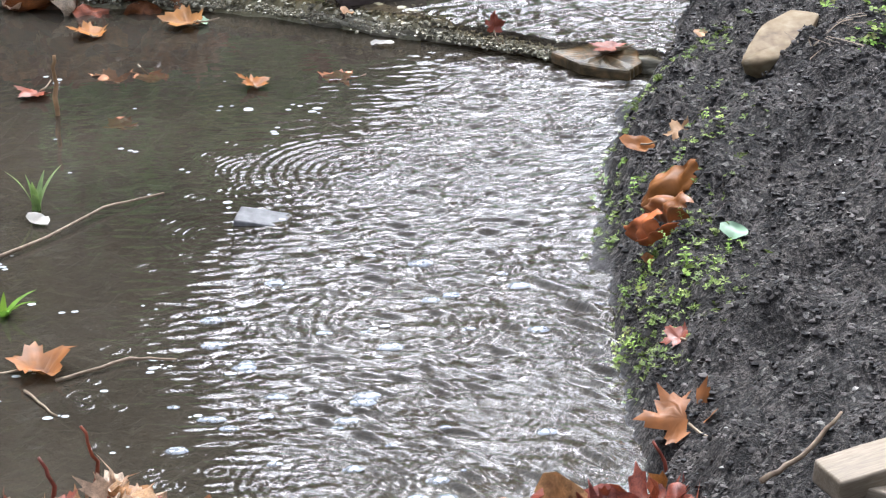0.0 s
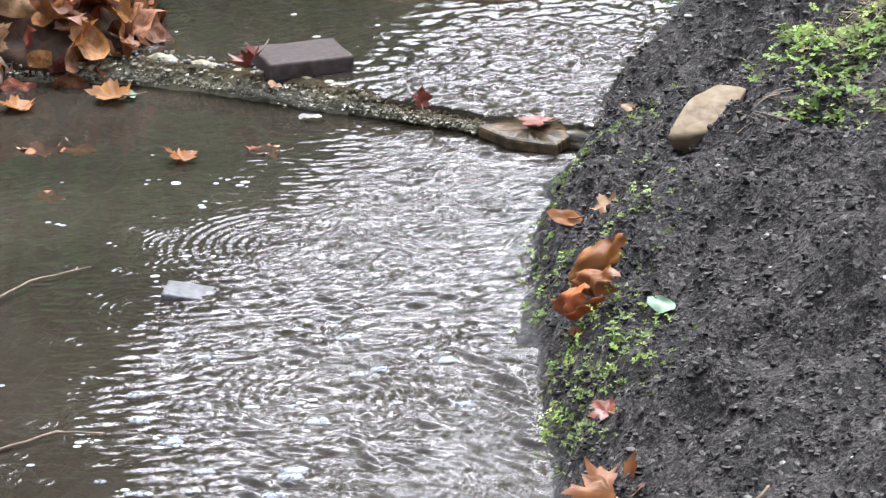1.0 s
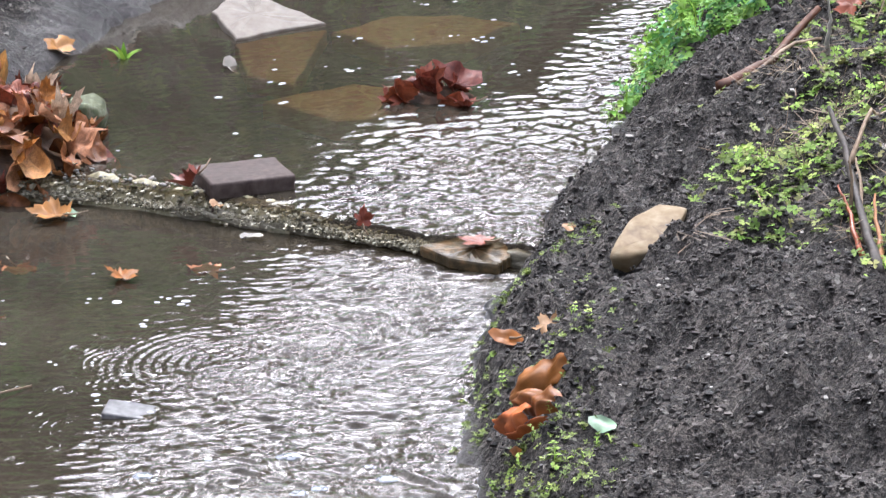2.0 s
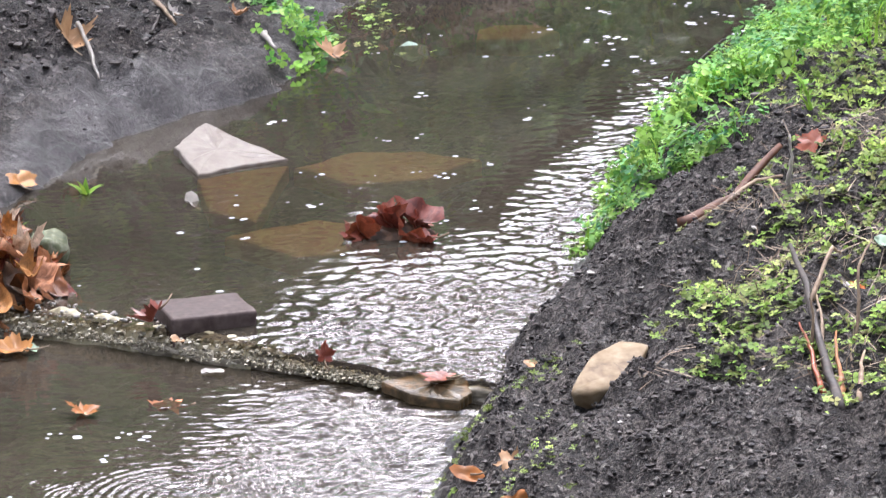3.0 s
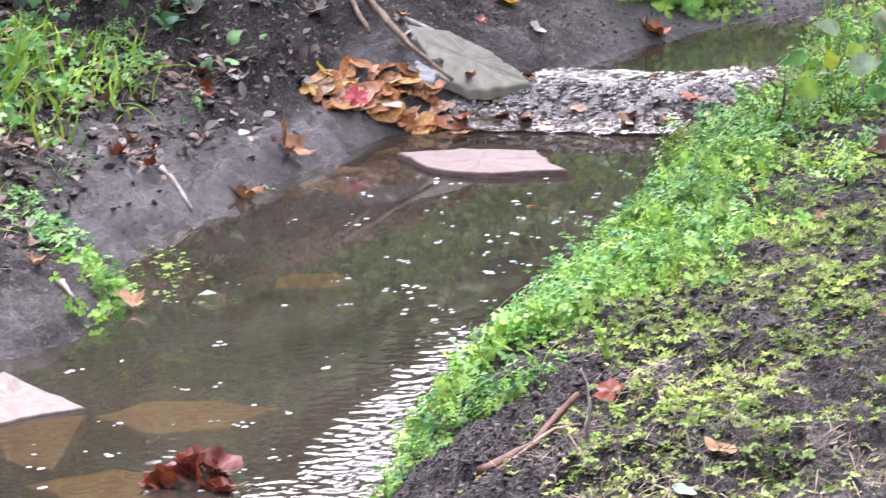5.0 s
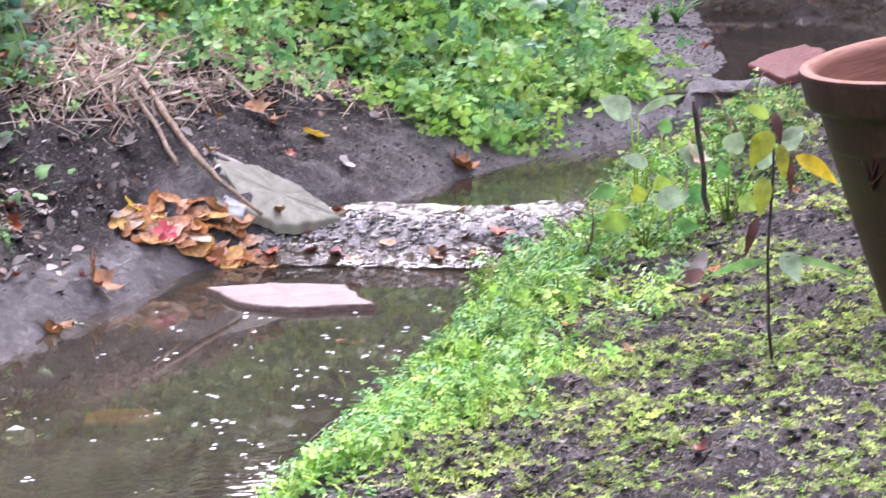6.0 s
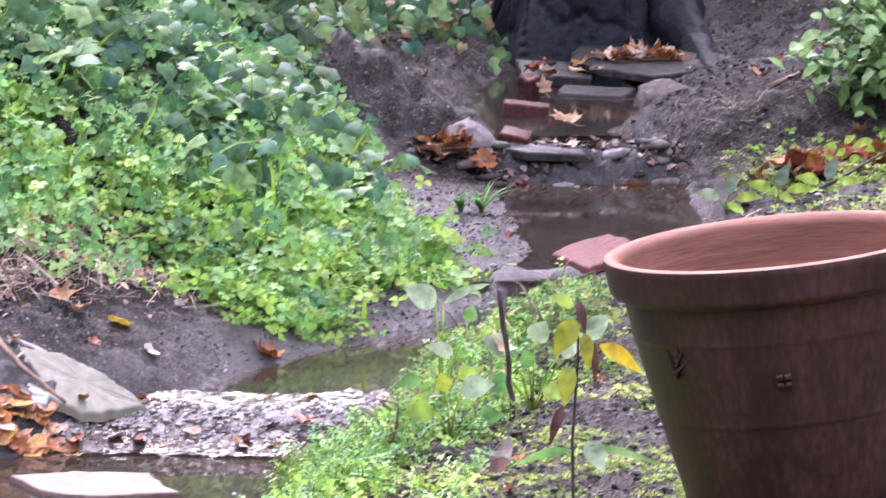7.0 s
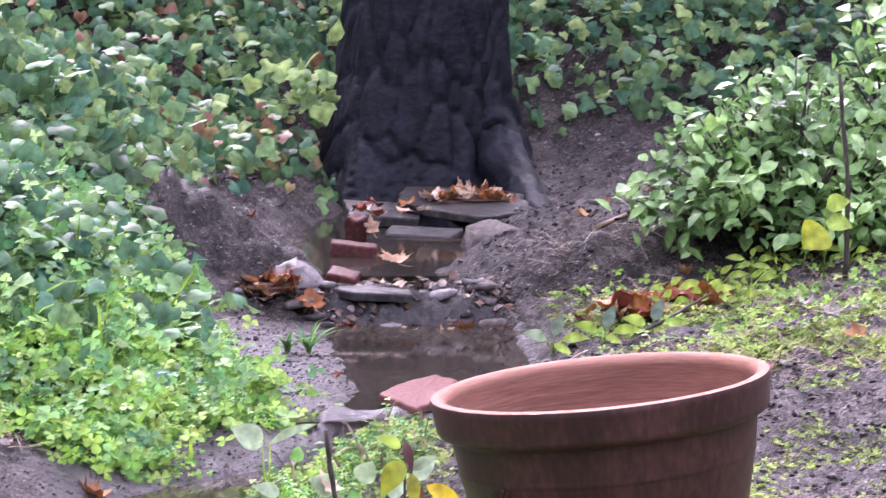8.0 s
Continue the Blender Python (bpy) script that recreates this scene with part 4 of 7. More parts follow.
leaf_field("bank_straw", clusters(pick(9500, 0.42, 3.2, 4.7, 8.5, lambda x, y: (off_right(x, y) > 0.25) * patchy(x, y + 3, 5.0, 0.1) * clear_of_pot(x, y)), (1, 4), 0.02, 0.002), "straw",
           (0.02, 0.06), 13, STRAW, "dry grass stalks lying on the soil bank", "straw", lean=6)
line5 = [(-0.10 + 0.26 * u + rng.normal(0, 0.028), 7.30 - 0.52 * u + rng.normal(0, 0.03)) for u in rng.uniform(0, 1, 190)]
leaf_field("mud_weeds", clusters(line5[:120], (2, 5), 0.02, 0.015), "trefoil", (0.012, 0.026), 24, HERB, "strip of small green weeds growing down the mud", "weeds")
edge5 = [(0.075 + 0.02 * u + rng.normal(0, 0.03), 6.66 + 0.34 * u + rng.normal(0, 0.03)) for u in rng.uniform(0, 1, 60)]
leaf_field("edge_weeds", clusters(edge5, (1, 5), 0.022, 0.03), "trefoil", (0.012, 0.026), 26, LIME_WEED, "green weeds crowding the muddy waterline", "weeds", face=22)
wet5 = np.array([(x, y, 0.033) for x, y in zip(rng.normal(0.20, 0.04, 70), rng.normal(7.05, 0.13, 70)) if off_left(x, y) < 0.04])
leaf_field("water_weed", wet5, "trefoil", (0.007, 0.016), 10, COVER, "small green weed leaves floating at the muddy edge", "weeds")
c5 = pick(2600, -0.5, 0.35, 6.3, 8.2, lambda x, y: (off_left(x, y) > 0.16) * (off_left(x, y) < 0.75) * smoothstep(6.5, 6.9, y) * patchy(x, y, 4.5, -0.05))
leaf_field("bank_debris", clusters(c5[:700], (1, 5), 0.03, 0.006), "straw", (0.02, 0.07), 16, STRAW, "dead stalks and straw littering the dark bank", "straw", lean=6)
leaf_field("leaf_crumbs", clusters(c5[300:900], (1, 4), 0.025, 0.008), "oval", (0.014, 0.036), 30, LITTER_LEAF, "shreds of dead leaves on the dark bank", "leaf litter")
c5c = pick(900, -0.4, 0.75, 7.3, 8.8, lambda x, y: (off_left(x, y) > 0.12) * (off_left(x, y) < 0.7) * patchy(x, y + 2, 5.0, 0.0))
leaf_field("pale_scraps", clusters(c5c[:110], (1, 4), 0.03, 0.006), "oval", (0.012, 0.034), 24, PALE, "bleached scraps of leaf and bark on the dark bank", "leaf litter", face=20)
leaf_field("brown_scraps", clusters(c5c[110:330], (1, 4), 0.03, 0.008), "oval", (0.014, 0.036), 26, LITTER_LEAF, "brown shreds of dead leaves on the dark bank", "leaf litter", face=20)
c5b = pick(500, -0.5, 0.3, 6.9, 8.2, lambda x, y: (off_left(x, y) > 0.2) * patchy(x + 2, y, 5.0, 0.2))
leaf_field("bank_tufts", clusters(c5b[:90], (2, 6), 0.02, 0.02), "sprig", (0.016, 0.036), 30, HERB, "small green plants on the dark bank", "weeds")

# ---- the herb mound and the ivy ----
MOUND_FOOT = [(-0.4, 9.1), (0.55, 9.03), (0.78, 9.02), (0.92, 9.14), (1.05, 9.13), (1.16, 9.03), (1.22, 8.93), (1.30, 8.90), (1.45, 9.08), (1.68, 9.31), (1.80, 9.42)]
STRAW_FOOT = [(-0.4, 8.1), (0.40, 8.30), (0.51, 8.36), (0.63, 8.46), (0.89, 8.71), (1.02, 8.78), (1.21, 8.96)]


def mound(x, y):
    """Where herbs cover the far bank: above its straw, back to the ivy."""
    wob = 0.03 * np.sin(17 * x + 5 * y) + 0.025 * np.sin(41 * x - 9 * y)
    right = np.interp(y, [9.3, 9.75, 10.0, 10.8, 11.1], [1.79, 1.76, 1.72, 1.74, 1.72])
    return smoothstep(-0.03, 0.05, y + wob - lerp_table(x, MOUND_FOOT)) * (x + wob < right) * smoothstep(11.3, 10.6, y) * (off_left(x, y) < 1.7)


def straw_bank(x, y):
    return smoothstep(0.0, 0.12, y - lerp_table(x, STRAW_FOOT)) * smoothstep(0.22, 0.0, y - lerp_table(x, MOUND_FOOT)) * (x < 1.24)


def hollows(x, y):
    """Denser and barer places in the growth."""
    return np.array([0.25 + 0.75 * (noise.fractal(Vector((a * 4.5, b * 4.5, 6.1)), 0.9, 2.0, 2) > -0.04) for a, b in zip(x, y)])


c6 = pick(26000, -0.4, 2.0, 8.7, 11.3, lambda x, y: mound(x, y) * hollows(x, y))
leaf_field("herb_thicket", clusters(c6[:900], (2, 6), 0.045, 0.11), "sprig", (0.026, 0.05), 24, HERB, "dense mound of fresh green herbs on the stream bank", "plants", face=20)
leaf_field("nettle_leaves", clusters(c6[1000:1900], (2, 6), 0.05, 0.15), "trefoil", (0.030, 0.060), 24, HERB, "lobed bright green leaves among the herbs", "plants", face=36)
high = c6[2600:][mound(c6[2600:, 0] + 0.02, c6[2600:, 1] - 0.30) > 0.5]
leaf_field("dark_herb_leaves", clusters(high[:620], (2, 5), 0.06, 0.17), "ivy", (0.045, 0.085), 28, IVY, "dark glossy green ivy leaves among the herbs", "ivy", face=38)
leaf_field("thicket_grass", clusters(c6[:170], (1, 4), 0.03, 0.05), "blade", (0.10, 0.20), 40, GRASS, "thin stalks and grass blades growing through the herbs", "grass")
low = pick(16000, 0.4, 2.0, 8.7, 10.6, lambda x, y: mound(x, y) * hollows(x, y) * (1 - mound(x + 0.30, y - 0.32)))
leaf_field("clover_drift", clusters(low[:1350], (2, 6), 0.04, 0.09), "trefoil", (0.022, 0.046), 24, LIME_WEED, "lime green three-lobed leaves low on the herb mound", "plants", face=34)
leaf_field("herb_fringe", clusters(low[1400:1900], (2, 5), 0.03, 0.04), "trefoil", (0.014, 0.030), 22, LIME_WEED, "bright green small leaves at the foot of the herbs", "weeds", face=30)
c7c = pick(1500, 0.3, 1.25, 8.5, 9.1, lambda x, y: straw_bank(x, y) * smoothstep(-0.38, -0.05, y - lerp_table(x, MOUND_FOOT)) * patchy(x, y + 1, 5.0, 0.05))
leaf_field("slope_weeds", clusters(c7c[:110], (2, 6), 0.03, 0.05), "trefoil", (0.020, 0.042), 24, LIME_WEED, "bright lime weeds in the straw of the upper bank", "weeds", face=36)
c7e = pick(9000, -0.3, 1.25, 8.1, 9.2, straw_bank)
leaf_field("slope_straw", clusters(c7e[:2000], (3, 7), 0.035, 0.014), "straw", (0.022, 0.085), 20, PALE_STRAW, "matted pale dry grass over the upper bank", "straw", lean=5, face=14)
leaf_field("straw_litter", clusters(c7e[2000:3100], (1, 4), 0.04, 0.02), "oval", (0.012, 0.030), 26, LITTER_LEAF, "dead curled leaves in the matted straw", "leaf litter", face=25)
leaf_field("straw_leaves", clusters(c7e[3100:3420], (1, 4), 0.04, 0.02), "oval", (0.014, 0.034), 26, DRIFT_LEAF, "pale tan dead leaves in the matted straw", "leaf litter", face=28)
leaf_field("straw_weeds", clusters(c7e[3420:3640], (2, 6), 0.03, 0.05), "trefoil", (0.014, 0.034), 26, HERB, "small green leaves growing through the straw", "weeds", face=32)
root_at = pick(700, 0.35, 0.78, 8.3, 8.75, lambda x, y: straw_bank(x, y) * 1.0)
leaf_field("bank_roots", clusters(root_at[:150], (2, 5), 0.03, 0.03), "straw", (0.06, 0.15), 24, PALE_STRAW, "tangled dry roots hanging over the bank", "straw", lean=0, face=24)
# Out of view; added to turn the middle pool's mirror image green.
tall = np.column_stack([rng.uniform(-0.9, 0.42, 900), rng.uniform(9.25, 9.8, 900)])
leaf_field("tall_herbs", np.column_stack([tall, ground_base(tall[:, 0], tall[:, 1]) + rng.uniform(0.0, 0.75, 900)]), "ivy", (0.05, 0.11), 34, HERB, "tall green herbs added out of view for the pool's reflection", "plants", face=40)
c7d = pick(900, 1.2, 1.95, 8.78, 9.75, lambda x, y: (off_left(x, y) > 0.03) * smoothstep(0.34, 0.12, off_left(x, y)) * patchy(x, y, 5.0, 0.1))
leaf_field("mud_edge_weeds", clusters(c7d[:60], (2, 5), 0.03, 0.02), "trefoil", (0.012, 0.028), 22, LIME_WEED, "small lime weeds spreading onto the mud", "weeds", face=30)


def ivy_bank(x, y):
    s = off_left(x, y)
    back = smoothstep(12.85, 13.1, y + 0.12 * np.sin(5 * x))
    foot = np.interp(y, [10.5, 10.95, 12.2, 12.9], [0.55, 0.48, 0.24, 0.05])
    side = smoothstep(foot - 0.04, foot + 0.08, s + 0.05 * np.sin(9 * y)) * smoothstep(10.5, 11.0, y)
    return np.maximum(back, side) * (np.hypot(x - 2.93, y - 13.0) > 0.36)


c8 = pick(30000, 0.2, 6.0, 10.4, 15.6, ivy_bank)
leaf_field("ivy", clusters(c8[:9000], (1, 4), 0.07, 0.2), "ivy", (0.038, 0.082), 34, IVY, "glossy dark green ivy covering the bank behind the tree", "ivy", lean=-10, face=48)
leaf_field("young_ivy", clusters(c8[9000:11000], (1, 4), 0.06, 0.22), "ivy", (0.032, 0.066), 32, YOUNG_IVY, "paler young ivy leaves on the bank", "ivy", lean=-10, face=48)
dead = np.array([p for p in c8[11000:] if 1.5 < p[0] < 2.75 and 11.6 < p[1] < 14.2][:260])
leaf_field("dead_ivy", clusters(dead, (1, 3), 0.05, 0.2), "ivy", (0.035, 0.07), 34, DEAD_IVY, "withered brown leaves hanging among the ivy", "leaves", face=45)
spray = np.column_stack([rng.normal(2.47, 0.06, 44), rng.normal(12.55, 0.06, 44), rng.normal(0.67, 0.06, 44)])
leaf_field("ivy_spray", spray, "ivy", (0.04, 0.08), 34, YOUNG_IVY, "spray of paler ivy hanging before the trunk", "ivy", lean=-10, face=48)
c9b = pick(900, -0.25, 0.34, 8.12, 8.75, lambda x, y: smoothstep(0.10, 0.22, y - 8.02 - 0.35 * np.maximum(x, 0)) * patchy(x, y, 4.0, -0.2))
leaf_field("hanging_ivy", clusters(c9b[:170], (2, 6), 0.04, 0.12), "ivy", (0.022, 0.050), 30, IVY, "dark ivy leaves hanging over the top of the bank", "ivy", face=40)
leaf_field("hanging_grass", clusters(c9b[170:215], (2, 6), 0.03, 0.02), "blade", (0.08, 0.17), 46, GRASS, "long green grass hanging over the bank", "grass")
c9d = pick(700, -0.42, 0.16, 7.5, 8.1, lambda x, y: smoothstep(0.26, 0.36, off_left(x, y)) * smoothstep(0.75, 0.6, off_left(x, y)) * patchy(x, y + 1, 4.0, -0.15))
leaf_field("bank_edge_grass", clusters(c9d[:80], (2, 6), 0.03, 0.02), "blade", (0.06, 0.13), 46, GRASS, "green grass blades bent over the dark bank", "grass")
leaf_field("bank_edge_herbs", clusters(c9d[80:170], (2, 6), 0.03, 0.07), "trefoil", (0.014, 0.032), 28, HERB, "small green herbs on the upper dark bank", "weeds", face=30)
leaf_field("bank_edge_litter", clusters(c9d[170:330], (1, 5), 0.03, 0.02), "oval", (0.014, 0.034), 30, LITTER_LEAF, "dark shreds of leaf and bark on the upper bank", "leaf litter")
c9c = pick(600, 0.25, 0.95, 8.62, 9.15, lambda x, y: smoothstep(-0.42, -0.05, y - lerp_table(x, MOUND_FOOT)) * patchy(x + 2, y, 4.0, -0.1))
leaf_field("bank_top_herbs", clusters(c9c[:110], (2, 6), 0.04, 0.16), "trefoil", (0.024, 0.05), 26, HERB, "green lobed leaves at the top of the straw bank", "plants", face=36)
c9 = pick(420, -0.2, 0.4, 8.1, 9.0, lambda x, y: x * 0 + 1.0)
leaf_field("bank_ivy", clusters(c9[:130], (1, 4), 0.05, 0.10), "ivy", (0.02, 0.046), 32, IVY, "dark glossy ivy leaves over the muddy bank", "ivy")

# ---- soil crumbs and pale chips ----
def bits(name, places, sizes, material, label, category, flat=0.7):
    bm = bmesh.new()
    bmesh.ops.create_icosphere(bm, subdivisions=1, radius=1)
    tv = np.array([v.co[:] for v in bm.verts])
    tf = [tuple(v.index for v in f.verts) for f in bm.faces]
    bm.free()
    n, k = len(places), len(tv)
    v = tv[None] * (1 + rng.normal(0, 0.34, (n, k, 1))) * rng.uniform(0.6, 1.3, (n, 1, 3)) * (rng.uniform(sizes[0] ** 0.33, sizes[1] ** 0.33, n) ** 3)[:, None, None]
    v[..., 2] *= flat
    v = (v + places[:, None, :]).reshape(-1, 3)
    me = mesh_from(name, v.tolist(), [tuple(a + i * k for a in f) for i in range(n) for f in tf], material, smooth=False)
    return tagged(new(name, me), label, category, kind="stuff")


cr = pick(120000, 0.15, 1.3, 3.45, 6.4, lambda x, y: (off_right(x, y) > 0.015) * (0.15 + 0.85 * smoothstep(0.75, 0.35, off_right(x, y))) * smoothstep(6.6, 5.2, y))
bits("soil_crumbs", settle(cr[:34000], -0.0005), (0.0007, 0.0042), CRUMB, "crumbly clods of wet black soil", "soil")
cr = pick(26000, 0.6, 3.4, 5.6, 9.2, lambda x, y: (off_right(x, y) > 0.2) * clear_of_pot(x, y))
bits("trodden_crumbs", settle(cr[:15000], 0.0), (0.002, 0.0085), CRUMB, "dark crumbs of soil on the flatter bank", "soil")
cl = pick(52000, -0.6, 1.4, 5.9, 9.2, lambda x, y: (off_left(x, y) > 0.02) * (0.10 + 0.90 * smoothstep(0.14, 0.32, off_left(x, y))) * (0.25 + 0.75 * patchy(x, y, 4.0, -0.1)) * (off_left(x, y) < 0.9) * (1 - (x > 0.58) * (x < 1.02) * (y > 8.15) * (y < 8.48)))
cl2 = pick(3000, -0.6, 0.5, 6.4, 8.6, lambda x, y: (off_left(x, y) > 0.16) * (off_left(x, y) < 0.95) * patchy(x, y, 3.5, -0.1) * (1 - (x > 0.55) * (y > 8.1)))
bits("mud_clods", settle(cl2[:520], 0.0), (0.004, 0.013), CRUMB, "dark clods of wet soil on the upper bank", "soil", 0.6)
bits("mud_crumbs", settle(cl[:15000], -0.001), (0.001, 0.0062), CRUMB, "dark crumbs of soil on the mud bank", "soil")
cl = pick(13000, 1.3, 4.2, 9.0, 13.0, lambda x, y: (np.maximum(off_right(x, y), off_left(x, y)) > 0.05) * (0.2 + 0.8 * (off_right(x, y) > 0)))
bits("far_crumbs", settle(cl[:7000], 0.0), (0.002, 0.008), CRUMB, "crumbs and clods of dark soil below the tree", "soil")
fl = pick(16000, 1.0, 2.2, 8.6, 10.9, lambda x, y: (off_left(x, y) > -0.02) * (off_left(x, y) < 0.5))
bits("flat_crumbs", settle(fl[:5200], 0.0), (0.001, 0.004), CRUMB, "crumbs of soil on the grey mud flat", "soil")
ch = pick(8600, 0.2, 4.2, 3.5, 10.5, lambda x, y: (off_right(x, y) > 0.05) * np.where(off_right(x, y) > 0.9, 0.9, 0.35) * clear_of_pot(x, y))
bits("wood_chips", settle(ch, 0.001), (0.001, 0.005), CHIP, "pale chips and grit strewn over the soil", "chips", 0.5)
cf = pick(300, 1.2, 4.4, 9.0, 13.0, lambda x, y: (np.maximum(off_right(x, y), off_left(x, y)) > 0.03) * 1.0)
bits("far_grit", settle(cf, 0.001), (0.003, 0.012), CHIP, "small stones and chips on the dark soil", "chips", 0.6)

# ---- woods ahead, seen only in the water, and added unseen all round ----
# The ring's rear, seen nowhere, dims faces turned to the camera.
WOODS_AZ = [-180, -60, -25, -8, -5, -3.5, -2.0, -0.3, 0.3, 2.4, 3.2, 4.6, 5.0, 5.4, 6.2, 7.5, 10, 30, 60, 180]
WOODS_TOP = [17, 17, 16, 21, 19.5, 17.0, 12.4, 10.6, 7.6, 7.2, 9.0, 9.0, 5.8, 5.2, 6.2, 11, 12, 13, 17, 17]


def woods():
    pts = []
    n = 56000
    a = rng.uniform(0, 2 * math.pi, n)
    rad = rng.uniform(33, 39, n)
    x, y = rad * np.sin(a), rad * np.cos(a)
    az = np.degrees(np.arctan2(x, y))
    line = np.interp(az, WOODS_AZ, WOODS_TOP)
    line = line * np.array([1 + 0.07 * noise.noise(Vector((b * 0.9, 0.3, 0.1))) for b in az])
    z = rng.uniform(0.0, 1.0, n) ** 0.85 * line
    return np.column_stack([x, y, z + 0.3])


def canopy():
    """Boughs added out of view to streak the water's mirror dark, with gaps of sky between them."""
    a = np.radians(rng.uniform(-42, 40, 70))
    el = np.radians(rng.uniform(31, 55, 70))
    rad = rng.uniform(24, 30, 70)
    mid = np.column_stack([rad * np.sin(a), rad * np.cos(a), rad * np.tan(el)])
    mid = mid[(np.abs(np.degrees(a) - 3.2) > 4.2) | (np.degrees(el) > 36)]
    return np.concatenate([m + rng.normal(0, 1, (46, 3)) * (1.3, 1.3, 0.8) for m in mid])


def thicket_belt():
    """Bushes beyond the ivy bank, as high as the woods behind them, with ragged gaps."""
    n = 15000
    az = rng.uniform(-16, 27, n)
    top = np.degrees(np.arctan(np.interp(az, WOODS_AZ, WOODS_TOP) / 36))
    el = 4.5 + (top - 4.5) * rng.uniform(0, 1, n)
    lump = np.array([noise.fractal(Vector((a * 0.35, e * 0.22, 2.2)), 0.9, 2.0, 3) for a, e in zip(az, el)])
    keep = lump > -0.12
    rad = rng.uniform(15.4, 17.5, n)
    a = np.radians(az)
    pts = np.column_stack([rad * np.sin(a), rad * np.cos(a), rad * np.tan(np.radians(el)) - 1.7])
    return pts[keep & (pts[:, 2] > 0.9)]


leaf_field("bushes", thicket_belt(), "ivy", (0.12, 0.26), 40, THICKET, "dark bushes and climbers beyond the ivy bank", "bushes", face=30)
leaf_field("boughs", canopy(), "oval", (0.5, 1.0), 45, WOODS, "dark leafy boughs added out of view over the stream", "woods")
leaf_field("woodland", woods(), "oval", (0.9, 1.9), 45, WOODS, "dense dark woodland mirrored ahead, added unseen behind the camera", "woods")

# ---- single leaves ----
def maple_mesh(name, size, curl, wave, seed, material, kind="maple"):
    """A dead leaf's blade, cupped and crinkled; its stalk end at the origin's -y side."""
    ring = []
    if kind == "maple":
        lobes = [(-28, 0.72), (28, 0.95), (90, 1.1), (152, 0.95), (208, 0.72)]
        for i, (a, r) in enumerate(lobes):
            r *= 1 + 0.12 * noise.noise(Vector((i, seed, 0)))
            for da, k in ((-24, 0.56), (-14, 0.80), (-8, 0.76), (0, 1.0), (8, 0.75), (15, 0.80)):
                ring.append((math.radians(a + da), r * k))
        ring.append((math.radians(255), 0.32))
        ring.append((math.radians(285), 0.32))
    else:
        for i in range(16):
            a = 2 * math.pi * i / 16
            ring.append((a, 1 / math.sqrt((math.cos(a) / (0.8 if kind == "broad" else 0.52)) ** 2 + math.sin(a) ** 2)))
    vs, fs = [(0, 0, 0)], []
    for f in (0.35, 0.7, 1.0):
        for a, r in ring:
            x, y = r * f * math.cos(a), r * f * math.sin(a)
            z = curl * (x * x + 0.6 * y * y) + wave * noise.noise(Vector((x * 1.7, y * 1.7, seed * 3.1))) + 0.12 * abs(x) * (1 - abs(x))
            vs.append((x * size, y * size, z * size))
    k = len(ring)
    for j in range(k):
        fs.append((0, 1 + j, 1 + (j + 1) % k))
        for q in (0, 1):
            a, b = 1 + q * k + j, 1 + q * k + (j + 1) % k
            fs.append((a, a + k, b + k, b))
    return mesh_from(name, vs, fs, material)


def stalk_mesh(size, material):
    v, f = tube([(0, -0.2 * size, 0.002), (0.05 * size, -0.6 * size, 0.004), (0.15 * size, -1.0 * size, 0.01)], [0.0016, 0.0013, 0.001], 5)
    return mesh_from("stalk", v, f, material)


def fallen_leaf(x, y, size, material, label, yaw=0, tilt=0, roll=0, z=None, curl=0.25, wave=0.35, seed=0, kind="maple", stalk=True, name="fallen_leaf"):
    ob = new(name, maple_mesh("blade", size, curl, wave, seed + x * 7, material, kind))
    ob.matrix_world = pose(x, y, ground_z(x, y) + 0.008 if z is None else z, tilt, roll, yaw)
    tagged(ob, label, "leaf", group="fallen leaves")
    if stalk:
        st = new("stalk", stalk_mesh(size, TWIG))
        st.parent = ob
    return ob


def draped_leaf(a, b, width, arch, material, label, seed=0):
    """A dead leaf lying from a to b on the slope: arched across, crinkled, with a torn edge."""
    a, b = Vector(a), Vector(b)
    along = b - a
    up = Vector((-0.45, -0.62, 0.64))
    side = along.cross(up).normalized()
    up = side.cross(along).normalized()
    n, k = 18, 10
    vs, fs = [], []
    for i in range(n + 1):
        u = i / n
        w = width * 0.5 * math.sin(math.pi * min(1, 0.10 + 0.82 * u)) ** 0.55
        for j in range(k + 1):
            v = 2 * j / k - 1
            torn = 1 + 0.30 * noise.noise(Vector((u * 7, 3 * np.sign(v), seed * 5.3))) * abs(v)
            q = a + along * u + side * (w * v * torn) + along * (0.10 * noise.noise(Vector((v * 3, i // n, seed))) if i in (0, n) else 0)
            lift = arch * (1 - v * v) + 0.012 * noise.noise(Vector((u * 3.2, v * 1.6, seed * 2.7))) + 0.003 * abs(math.sin(9 * u + 2 * v))
            vs.append(q + up * lift)
    for i in range(n):
        for j in range(k):
            e = i * (k + 1) + j
            fs.append((e, e + 1, e + k + 2, e + k + 1))
    return tagged(new("fallen_leaf", mesh_from("fallen_leaf", vs, fs, material)), label, "leaf", group="fallen leaves")


PALE_TAN = leaf_material("pale_tan_leaf", [(0.48, 0.32, 0.20), (0.55, 0.42, 0.30), (0.40, 0.24, 0.14)], 0.5, 0.12)
PILE_MESHES = {}


def pile_mesh(material, i, flat=1.0):
    key = (material.name, i, flat)
    if key not in PILE_MESHES:
        PILE_MESHES[key] = maple_mesh("leaf", 1.0, (0.5, -0.3, 0.9, 0.2)[i % 4] * flat, 0.5 * flat, i * 1.7 + 0.3, material, "maple" if i % 3 else "oval")
    return PILE_MESHES[key]


